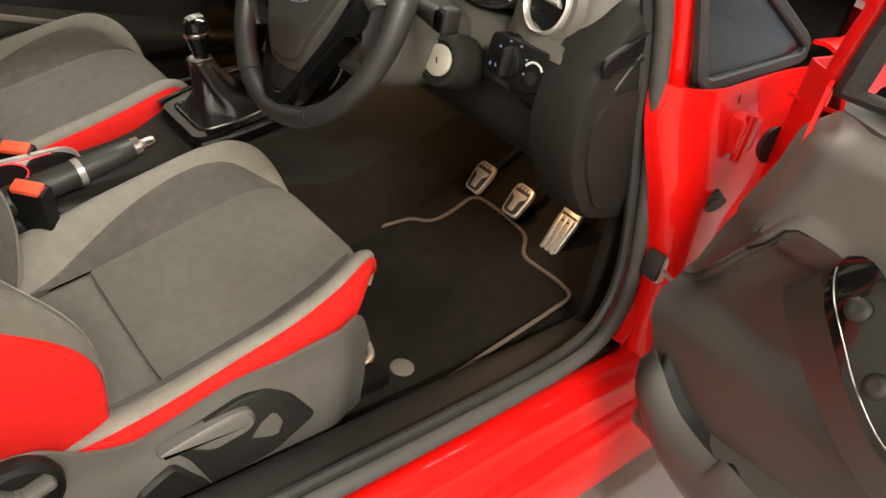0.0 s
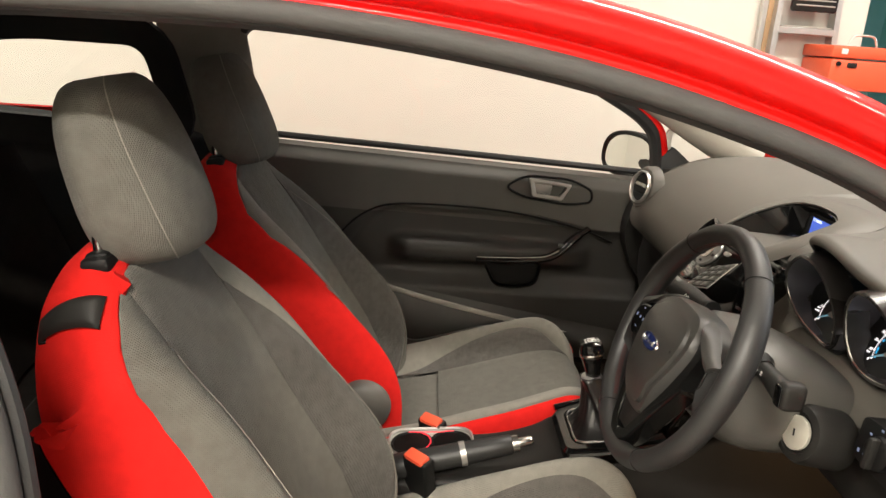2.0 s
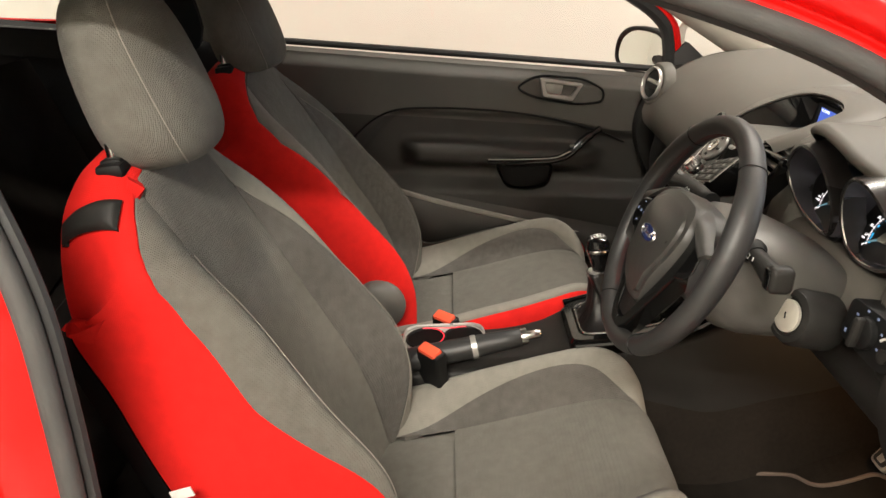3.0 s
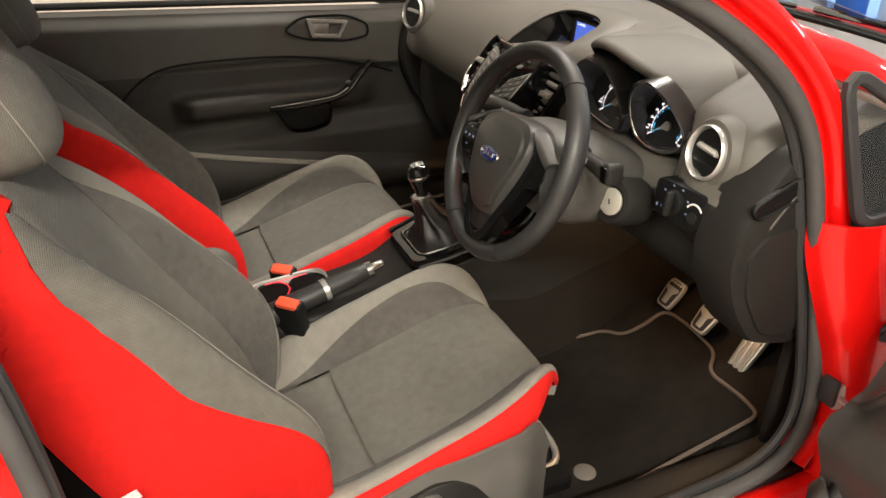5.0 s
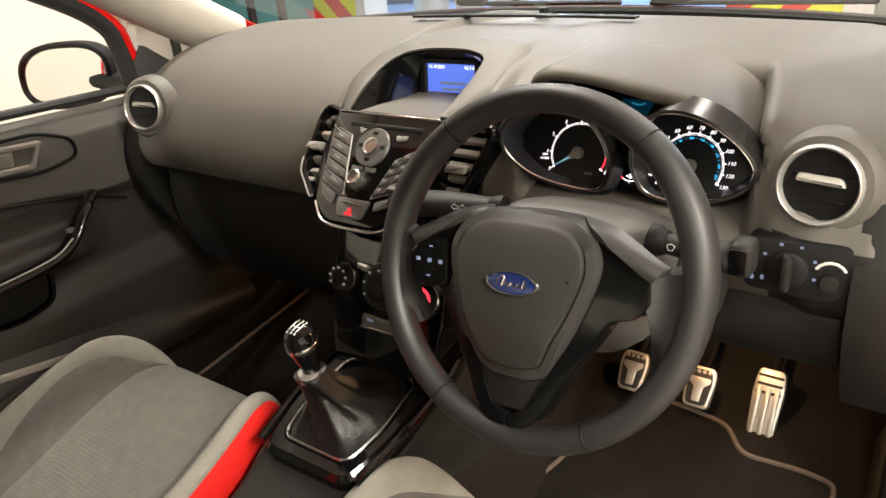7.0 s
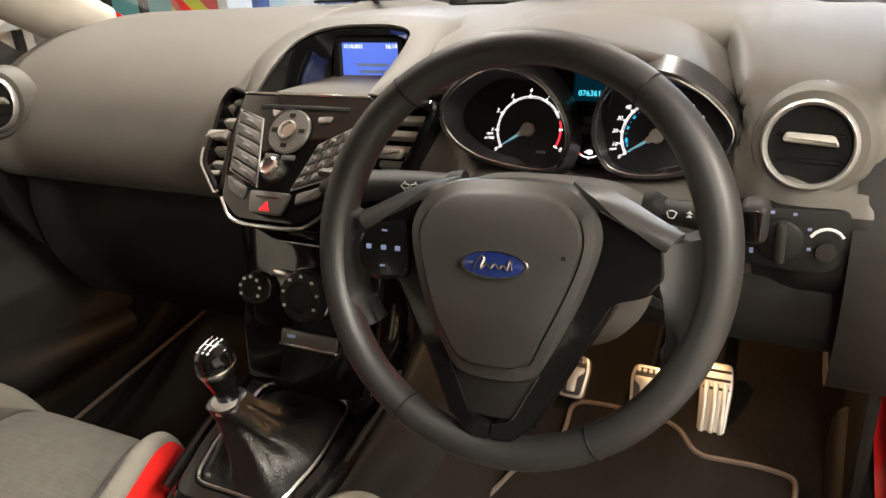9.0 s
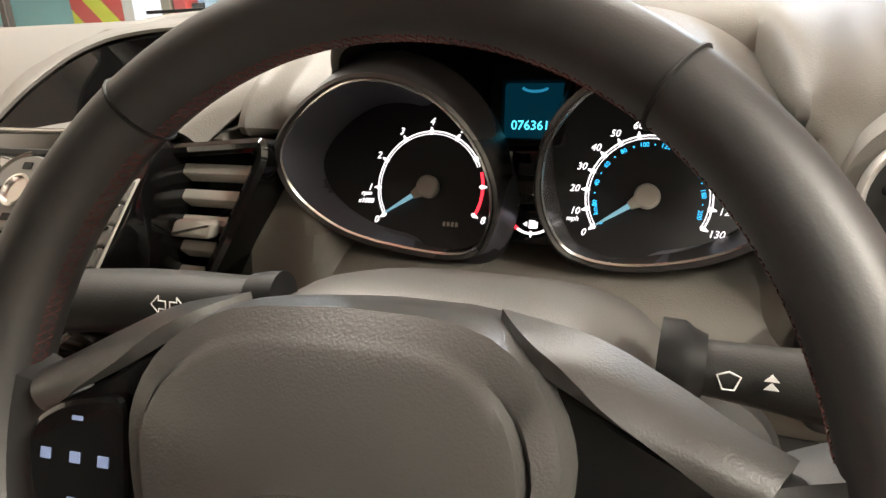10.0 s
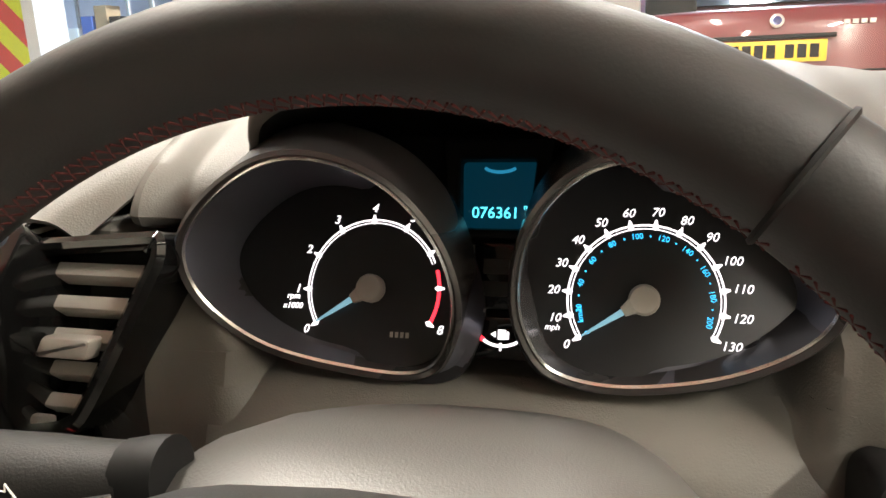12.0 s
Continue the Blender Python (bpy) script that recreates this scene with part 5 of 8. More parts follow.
for x, r in ((-0.078, 0.020), (0.0, 0.033), (0.078, 0.020)):
    kb = part("knob", lathe([(0.0, 0.0), (r, 0.0), (r, 0.010), (r * 0.92, 0.018), (r * 0.62, 0.020), (r * 0.58, 0.016), (0.0, 0.016)], 36, hm @ Matrix.Translation((x - 0.002, -0.006, 0))), "lower", heat, "dark rotary heater knob")
    part("ring", lathe([(r * 1.02, 0.0), (r * 1.10, 0.004), (r * 1.05, 0.006), (r * 1.0, 0.004)], 36, hm @ Matrix.Translation((x - 0.002, -0.006, 0))), "chrome", kb)
    if x < 0.05:
        for a in range(7):
            t = radians(210 - 40 * a)
            part("mark", rbox(0.0045, 0.0035, 0.0006, 0, 1, hm @ Matrix.Translation((x - 0.002 + r * 0.78 * math.cos(t), -0.006 + r * 0.78 * math.sin(t), 0.0195))), "print", kb)
    else:
        for nm, lo, hi in (("litblue", 95, 235), ("litred", -55, 85)):
            part("scale_" + ("cold" if nm == "litblue" else "hot"), tube([hm @ Vector((x - 0.002 + r * 0.8 * math.cos(radians(lo + (hi - lo) * i / 12)), -0.006 + r * 0.8 * math.sin(radians(lo + (hi - lo) * i / 12)), 0.0195)) for i in range(13)], 0.0022, 6), "coldarc" if nm == "litblue" else "litred", kb, "lit " + ("blue" if nm == "litblue" else "red") + " scale arc")
for x in (-0.041, 0.041):
    part("bridge", rbox(0.030, 0.012, 0.008, 0.003, 2, hm @ Matrix.Translation((x, 0.016, 0.003))), "chrome", heat)
part("button_bar", rbox(0.085, 0.020, 0.008, 0.004, 2, hm @ Matrix.Translation((0.005, -0.062, 0.002))), "key", heat)
part("button_rim", rbox(0.088, 0.004, 0.009, 0.001, 1, hm @ Matrix.Translation((0.005, -0.072, 0.002))), "chrome", heat)
part("button_legend", rbox(0.012, 0.004, 0.001, 0, 1, hm @ Matrix.Translation((-0.020, -0.060, 0.0062))), "icon", heat)

# ---- light switch panel ----
lsw = thing("light_switch", "black rotary headlamp switch panel", "switch")
lm = facing((0.560, 0.226, 0.858), 6, 6)
part("panel", plate(rounded([(-0.052, 0.030), (0.052, 0.030), (0.050, -0.024), (0.030, -0.034), (-0.052, -0.026)], 0.012), 0.004, 0.003, lm, -0.03), "dark", lsw)
k1 = part("knob", lathe([(0, 0.002), (0.021, 0.002), (0.020, 0.012), (0.017, 0.014), (0, 0.014)], 32, lm @ Matrix.Translation((-0.008, 0.0, 0))), "dark", lsw)
part("grip", rbox(0.010, 0.040, 0.014, 0.004, 2, lm @ Matrix.Translation((-0.008, 0.0, 0.018))), "lower", k1)
for a in range(5):
    t = radians(150 - 42 * a)
    part("mark", rbox(0.0035, 0.0028, 0.001, 0, 1, lm @ Matrix.Translation((-0.008 + 0.027 * math.cos(t), 0.027 * math.sin(t), 0.0042))), "icon", lsw)
part("fog_button", lathe([(0, 0.002), (0.009, 0.002), (0.009, 0.008), (0, 0.009)], 24, lm @ Matrix.Translation((0.032, -0.010, 0))), "lower", lsw)
part("dimmer", tube([lm @ Vector((0.032 + 0.016 * math.cos(radians(150 - 20 * i)), -0.004 + 0.016 * math.sin(radians(150 - 20 * i)), 0.004)) for i in range(7)], 0.0018, 6), "print", lsw)
for k in range(3):
    part("level_mark", rbox(0.0035, 0.005, 0.001, 0, 1, lm @ Matrix.Translation((-0.042 + 0.010 * k, -0.014 + 0.001 * k, 0.0042))), "icon", lsw)

# ---- instruments ----
clu = thing("instrument_cluster", "lit instrument cluster with rev counter, speedometer and cyan trip display", "instrument cluster")
cm = facing((0.3460, 0.301, 0.9288), 22)      # local x right, y up, z to the driver
part("backing", plate(rounded([(-0.150, -0.030), (0.135, -0.030), (0.135, 0.05), (0.09, 0.090), (-0.09, 0.090), (-0.150, 0.05)], 0.02), -0.012, 0.0, cm, -0.03), "dark", clu)
bz = facing((0.346, 0.264, 0.953), -16)     # plane of the two rims, leaning over the dial faces
fz0 = facing((0.346, 0.272, 0.9285), 22)
LEFT = [(-0.174, 0.028), (-0.160, 0.056), (-0.128, 0.078), (-0.092, 0.080), (-0.056, 0.066), (-0.030, 0.040), (-0.018, 0.012), (-0.019, -0.012), (-0.031, -0.029), (-0.062, -0.031), (-0.118, -0.022), (-0.158, 0.000)]
RIGHT = [(0.158, 0.019), (0.142, 0.048), (0.108, 0.072), (0.070, 0.079), (0.040, 0.068), (0.020, 0.042), (0.014, 0.014), (0.018, -0.008), (0.032, -0.025), (0.064, -0.030), (0.110, -0.022), (0.146, -0.004)]


RIM_LEFT = [(-0.1612, 0.007), (-0.1377, 0.0358), (-0.1027, 0.0566), (-0.0712, 0.0584), (-0.0426, 0.0454), (-0.0233, 0.0197), (-0.016, -0.0109), (-0.0206, -0.04), (-0.0361, -0.0623), (-0.0694, -0.065), (-0.1254, -0.0529), (-0.1574, -0.0251)]
RIM_RIGHT = [(0.1541, -0.003), (0.1345, 0.0279), (0.1016, 0.0511), (0.0683, 0.0575), (0.0422, 0.0473), (0.023, 0.0218), (0.0153, -0.0086), (0.0175, -0.0349), (0.0307, -0.0569), (0.0644, -0.0636), (0.1122, -0.0529), (0.1464, -0.03)]


def closed_curve(pts, n=72):
    q = [Vector(p) for p in pts]
    ext = [q[-1], *q, q[0], q[1]]
    out = []
    for i in range(n):
        t = i / n * len(q)
        k = int(t)
        f = t - k
        a, b, c, d = ext[k], ext[k + 1], ext[k + 2], ext[k + 3]
        out.append(0.5 * (2 * b + (c - a) * f + (2 * a - 5 * b + 4 * c - d) * f * f + (3 * b - a - 3 * c + d) * f ** 3))
    return out


def inset_point(p, q, f):
    return (p[0] + (q[0] - p[0]) * f, p[1] + (q[1] - p[1]) * f)


def gauge(name, outline, hub, label):
    f0 = closed_curve(outline)
    g = closed_curve(RIM_LEFT if outline is LEFT else RIM_RIGHT)
    hx, hy = hub
    dial = part(name, frame_ring(inset(g, -0.0040), g, 0.006, 0.0022, bz, -0.03), "cowlrim", clu, label)
    part("chrome_line", moved(loft([[(p[0], p[1], z) for p in inset(g, d)] for d, z in ((-0.0002, 0.0040), (0.0010, 0.0046), (0.0018, 0.0030))], True, False), bz), "chrome", dial)
    # sloping surround down to the black face
    face = []
    for p in f0:
        q = cm.inverted() @ (fz0 @ Vector((p[0], p[1], 0)))
        k = smooth(0.055, 0.085, abs(p[0]))
        q = Vector((hx, hy)) + (Vector((q.x, q.y)) - Vector((hx, hy))) * (1.16 - 0.33 * k)
        face.append(q)
    top = [bz @ Vector((p[0], p[1], 0.002)) for p in g]
    low = [cm @ Vector((q[0], q[1], -0.0005)) for q in face]
    part("surround", loft([top, [a.lerp(b, 0.6) + Vector((0, 0.004, 0)) for a, b in zip(top, low)], low], True, False), "cone", dial)
    skirt = []
    for d, z in ((0.0036, 0.0), (0.0045, 0.010), (0.007, 0.035), (0.012, 0.085)):
        flare = []
        for p, q in zip(g, inset(g, -d)):
            k = smooth(0.04, 0.11, abs(p[0]))
            b = inset_point(p, q, 0.0034 / d)
            flare.append(bz @ Vector((b[0] + (q[0] - b[0]) * k, b[1] + (q[1] - b[1]) * k, 0.003)) + Vector((0, z * (0.30 + 0.70 * k), 0)))
        skirt.append(flare)
    part("rim_skirt", loft(skirt, True, False), "dash", dial, "grey shroud behind the dial rim")
    part("face", plate(face, 0, 0, cm, -0.004), "face", dial, "black dial face")
    return dial, hx, hy, 0.0004


def arc(dial, name, hx, hy, R, a0, a1, z, material, w=0.0009, n=40):
    part(name, moved(tube([(hx + R * math.cos(radians(a0 + (a1 - a0) * i / n)), hy + R * math.sin(radians(a0 + (a1 - a0) * i / n)), z) for i in range(n + 1)], w, 4, False, 0.35), cm), material, dial)


def ticks(dial, hx, hy, R, a0, a1, n, z, labels, size, off, material="white", redfrom=None):
    for k in range(n + 1):
        a = radians(a0 + (a1 - a0) * k / n)
        c, s = math.cos(a), math.sin(a)
        tm = cm @ Matrix.Translation((hx + R * c, hy + R * s, z)) @ pose(0, 0, 0, 0, 0, math.degrees(a) - 90)
        part("tick", plate([(-0.0016, -0.0008), (0, -0.0026), (0.0016, -0.0008), (0.0004, 0.0030), (-0.0004, 0.0030)], 0.0003, 0, tm), material, dial)
        if labels[k]:
            words("numeral", labels[k], size, cm @ Matrix.Translation((hx + (R + off) * c * (1.0 + 0.018 * (len(labels[k]) - 1) * abs(c)), hy + (R + off) * s, z)), material, dial, slant=0.25)


# rev counter
tach, hx, hy, z = gauge("rev_counter", LEFT, (-0.0722, 0.000), "rev counter with white lit scale and red zone")
A0, A1 = 212.5, -27.5
step = (A1 - A0) / 8
arc(tach, "scale", hx, hy, 0.0385, A0, A0 + 6.3 * step, z, "white", 0.0005)
arc(tach, "red_zone", hx, hy, 0.0385, A0 + 6.5 * step, A1, z, "litred", 0.0010)
arc(tach, "scale", hx, hy, 0.0368, A0, A0 + 6.3 * step, z, "white", 0.0003)
ticks(tach, hx, hy, 0.0385, A0, A1, 8, z, [str(k) for k in range(9)], 0.0068, 0.0066)
words("legend", "rpm", 0.0048, cm @ Matrix.Translation((hx - 0.0475, hy - 0.0060, z)), "white", tach, slant=0.25)
words("legend", "x1000", 0.0048, cm @ Matrix.Translation((hx - 0.0475, hy - 0.0115, z)), "white", tach, slant=0.25)
# speedometer
spd, sx, sy, z = gauge("speedometer", RIGHT, (0.0732, 0.0003), "speedometer with white and cyan lit scales")
arc(spd, "scale", sx, sy, 0.0382, A0, A1, z, "white", 0.0005)
arc(spd, "scale", sx, sy, 0.0364, A0, A1, z, "white", 0.0003)
ticks(spd, sx, sy, 0.0382, A0, A1, 13, z, [str(10 * k) for k in range(14)], 0.0063, 0.0068)
words("legend", "mph", 0.0044, cm @ Matrix.Translation((sx - 0.0455, sy - 0.0158, z)), "white", spd, slant=0.25)
for k in range(22):
    a = A0 + (A1 - A0) * (10 * k) / 1.609 / 130
    c, s = math.cos(radians(a)), math.sin(radians(a))
    if a < A1:
        break
    if k % 2 == 0:
        words("numeral", str(k * 10), 0.0040, cm @ Matrix.Translation((sx + 0.0325 * c, sy + 0.0325 * s, z)) @ pose(0, 0, 0, 0, 0, (a - 90) * 0.9), "litblue", spd)
    else:
        part("dot", moved(lathe([(0, 0), (0.0005, 0), (0.0005, 0.0003), (0, 0.0003)], 8), cm @ Matrix.Translation((sx + 0.0325 * c, sy + 0.0325 * s, z))), "litblue", spd)
words("legend", "km/h", 0.0042, cm @ Matrix.Translation((sx - 0.0315, sy - 0.0085, z)) @ pose(0, 0, 0, 0, 0, 100), "litblue", spd)
for dial, x, y in ((tach, hx, hy), (spd, sx, sy)):
    nm = cm @ Matrix.Translation((x, y, z)) @ pose(0, 0, 0, 0, 0, 213)
    part("needle", plate([(0.002, 0.0022), (0.036, 0.0004), (0.036, -0.0004), (0.002, -0.0022)], 0.005, 0.0004, nm, 0.0035), "needle", dial, "pale blue needle")
    part("needle_cap", lathe([(0, 0), (0.0078, 0), (0.0078, 0.005), (0.0066, 0.0064), (0, 0.0066)], 28, nm), "hub", dial, "grey needle cap")
    part("needle_root", plate([(0, 0.0058), (0.012, 0.0026), (0.012, -0.0026), (0, -0.0058)], 0.006, 0.001, nm, 0.003), "hub", dial)
for k in range(4):
    part("warning_mark", rbox(0.0018, 0.003, 0.0003, 0, 1, cm @ Matrix.Translation((hx + 0.013 + 0.0030 * k, hy - 0.0245, z))), "hub", tach)

# trip display and fuel gauge between the dials
part("display_window", plate(rounded([(-0.024, 0.035), (0.013, 0.035), (0.016, 0.073), (-0.026, 0.073)], 0.003), -0.006, 0, cm, -0.013), "lcd", clu, "dim cyan trip display")
words("odometer", "076361", 0.0088, cm @ Matrix.Translation((-0.0065, 0.0445, -0.0055)), "lcdtext", clu, label="cyan odometer digits")
words("unit", "mi", 0.0042, cm @ Matrix.Translation((0.0110, 0.0480, -0.0055)), "lcdtext", clu)
part("display_arc", tube([cm @ Vector((-0.005 + 0.009 * math.cos(radians(200 + 14 * i)), 0.071 + 0.0035 * math.sin(radians(200 + 14 * i)), -0.0055)) for i in range(11)], 0.0010, 5), "lcddim", clu)
part("display_surround", frame_ring(rounded([(-0.029, 0.030), (0.018, 0.030), (0.026, 0.084), (-0.036, 0.084)], 0.004), rounded([(-0.024, 0.035), (0.013, 0.035), (0.016, 0.073), (-0.026, 0.073)], 0.003), 0.002, 0.001, cm, -0.013), "dark", clu)
ind = part("indicator_window", plate(rounded([(-0.012, -0.008), (0.006, -0.008), (0.009, 0.028), (-0.016, 0.028)], 0.004), -0.002, 0.001, cm, -0.013), "gloss", clu, "glossy black warning lamp strip")
part("lamp_strip", rbox(0.014, 0.008, 0.0005, 0, 1, cm @ Matrix.Translation((-0.0035, 0.015, -0.0017))), "face", ind)
part("lamp_strip", rbox(0.014, 0.008, 0.0005, 0, 1, cm @ Matrix.Translation((-0.0035, 0.003, -0.0017))), "face", ind)
part("strip_edge", tube([cm @ Vector(p) for p in ((-0.0165, 0.026, 0.000), (-0.016, 0.010, 0.000), (-0.013, -0.008, 0.000), (-0.008, -0.009, 0))], 0.0012, 6), "silver", ind)
fuel = part("fuel_gauge", plate(rounded([(-0.014, -0.012), (0.013, -0.012), (0.023, -0.034), (-0.025, -0.034)], 0.003), -0.001, 0.001, cm, -0.013), "gloss", clu, "small lit fuel gauge")
fx, fy, fz = 0.0012, -0.0105, -0.0006
arc(fuel, "scale", fx, fy, 0.0165, 222, 318, fz, "white", 0.0008)
arc(fuel, "reserve", fx, fy, 0.0165, 216, 236, fz + 0.0002, "litred", 0.0012)
for a in (222, 270, 318):
    part("tick", tube([cm @ Vector((fx + r * math.cos(radians(a)), fy + r * math.sin(radians(a)), fz)) for r in (0.0148, 0.0190)], 0.0006, 4), "white" if a > 230 else "litred", fuel)
words("numeral", "0", 0.0050, cm @ Matrix.Translation((fx - 0.0150, fy - 0.0175, fz)), "white", fuel, slant=0.25)
words("numeral", "1", 0.0050, cm @ Matrix.Translation((fx + 0.0150, fy - 0.0175, fz)), "white", fuel, slant=0.25)
part("pump_mark", join(rbox(0.0042, 0.0052, 0.0004, 0, 1, cm @ Matrix.Translation((fx + 0.0005, fy - 0.0105, fz))), rbox(0.0012, 0.004, 0.0004, 0, 1, cm @ Matrix.Translation((fx + 0.0036, fy - 0.0108, fz)))), "white", fuel)
part("pump_arrow", plate([(fx - 0.0055, fy - 0.0105), (fx - 0.0028, fy - 0.0088), (fx - 0.0028, fy - 0.0122)], fz + 0.0003, 0, cm, fz), "white", fuel)
# fascia below the dials
fas = [(0.296, 0.882), (0.280, 0.876), (0.264, 0.862), (0.254, 0.840)]
part("lower_fascia", sheet(30, 10, lambda s, t: (0.188 + 0.33 * s, at_spline(fas, t)[0], at_spline(fas, t)[1]), 0.004), "dash", clu)

# ---- steering wheel ----
wheel = thing("steering_wheel", "black leather steering wheel with red stitching and glossy spokes", "steering wheel")
WT = 22.3
wm = facing((0.3505, 0.036, 0.8985), WT) @ pose(0, 0, 0, 0, 0, 2.2)
R, TR = 0.1695, 0.0160


def rim_section(a):
    """Thicker, flattened grips beside the upper seams and at the spokes."""
    d = abs((math.degrees(a) + 180) % 360 - 180)
    return TR + 0.0018 * math.exp(-((d - 68) / 22) ** 2)


rings = []
for i in range(144):
    a = math.tau * i / 144
    r = rim_section(a)
    c = Vector((math.sin(a), math.cos(a), 0))
    rings.append([wm @ (c * (R + r * 0.92 * math.cos(q)) + Vector((0, 0, 1.08 * r * math.sin(q)))) for q in [math.tau * k / 18 for k in range(18)]])
rb = loft(rings + [rings[0]], True, False)
bmesh.ops.remove_doubles(rb, verts=rb.verts, dist=1e-6)
rim = part("rim", rb, "leather", wheel, "black leather rim")
for ad in (-38.5, 38.5, -150, 150):
    a = radians(ad)
    r = rim_section(a) + 0.0002
    c = Vector((math.sin(a), math.cos(a), 0))
    part("seam", tube([wm @ (c * (R + r * 0.92 * math.cos(q)) + Vector((0, 0, 1.08 * r * math.sin(q)))) for q in [math.tau * k / 24 for k in range(24)]], 0.0009, 5, True), "dark", rim)
# red cross stitches along the inner side of the rim
def stitches(lo, hi):
    b = []
    n = int(abs(hi - lo) / 1.55)
    for i in range(n):
        a0, a1 = radians(lo + (hi - lo) * i / n), radians(lo + (hi - lo) * (i + 0.75) / n)
        for s in (-1, 1):
            r0 = rim_section(a0)
            p = [wm @ Vector(((R - r0 * 0.90) * math.sin(a), (R - r0 * 0.90) * math.cos(a), w)) for a, w in ((a0, s * 0.0035), (a1, -s * 0.0035))]
            b.append(tube(p, 0.00042, 4))
    return join(*b)


part("stitching", stitches(-146, -42), "redthread", rim, "red cross stitching")
part("stitching", stitches(42, 146), "redthread", rim, "red cross stitching")
part("stitching", stitches(-40, 40), "redthread", rim, "red cross stitching")

# hub: padded airbag cover
HUB = [(0.0, 0.062), (0.045, 0.059), (0.070, 0.046), (0.0815, 0.026), (0.0815, 0.002), (0.067, -0.042), (0.047, -0.085), (0.037, -0.103), (0.020, -0.110), (0.0, -0.111)]


def hub_loop(k, dy=0.0):
    half = [at_spline(HUB, i / 26) for i in range(27)]
    loop = [(x * k, (y + 0.02) * k - 0.02 + dy) for x, y in half] + [(-x * k, (y + 0.02) * k - 0.02 + dy) for x, y in half[-2:0:-1]]
    return loop


def dome(x, y):
    return 0.032 - 1.4 * x * x + 0.10 * min(y, 0) * 0.2 - 8.0 * max(y - 0.008, 0) ** 2 - 0.35 * max(-0.06 - y, 0)


rings = [[wm @ Vector((x, y, -0.03)) for x, y in hub_loop(1.0)], [wm @ Vector((x, y, dome(x, y) - 0.014)) for x, y in hub_loop(1.0)], [wm @ Vector((x, y, dome(x, y) - 0.005)) for x, y in hub_loop(0.985)]]
for k in (0.955, 0.86, 0.84, 0.82, 0.78, 0.6, 0.4, 0.2, 0.04):
    groove = 0.0045 if 0.83 < k < 0.85 else 0
    lift = 0.004 if k < 0.83 else 0
    rings.append([wm @ Vector((x, y, dome(x, y) - groove * smooth(0.045, 0.0, y) * smooth(-0.100, -0.078, y) + lift * smooth(0.055, 0.01, y) + 0.002 * smooth(0.01, 0.05, y))) for x, y in hub_loop(k)])
hub = part("airbag_cover", loft(rings), "airbag", wheel, "padded dark grey airbag cover")
bm_badge = wm @ Matrix.Translation((0.003, -0.011, 0.0348))
bg = part("badge", moved(lathe([(0.0, 0.0), (1.0, 0.0), (1.0, 0.5), (0.93, 1.0), (0.0, 1.1)], 48), bm_badge @ Matrix.Diagonal((0.0275, 0.0108, 0.003, 1))), "badge", wheel, "blue oval badge with a silver rim")
part("badge_rim", moved(lathe([(0.93, 0.4), (0.96, 1.3), (1.02, 1.3), (1.06, 0.4)], 48), bm_badge @ Matrix.Diagonal((0.0275, 0.0108, 0.003, 1))), "chrome", bg)
swirl = [(-0.0165, -0.004), (-0.0125, 0.005), (-0.008, 0.0045), (-0.0105, -0.004), (-0.006, 0.0005), (-0.002, -0.003), (0.001, 0.001), (0.005, -0.003), (0.0085, 0.0005), (0.012, -0.0035), (0.0145, 0.0045), (0.016, -0.0035)]
part("badge_stroke", tube([bm_badge @ Vector((x, y, 0.0037)) for x, y in [(p[0], p[1]) for p in spline([Vector((a, b, 0)) for a, b in swirl], 70)]], 0.0009, 5), "chrome", bg)
part("airbag_mark", rbox(0.015, 0.0035, 0.0006, 0, 1, wm @ Matrix.Translation((0.052, -0.002, 0.0312))), "lower", wheel)


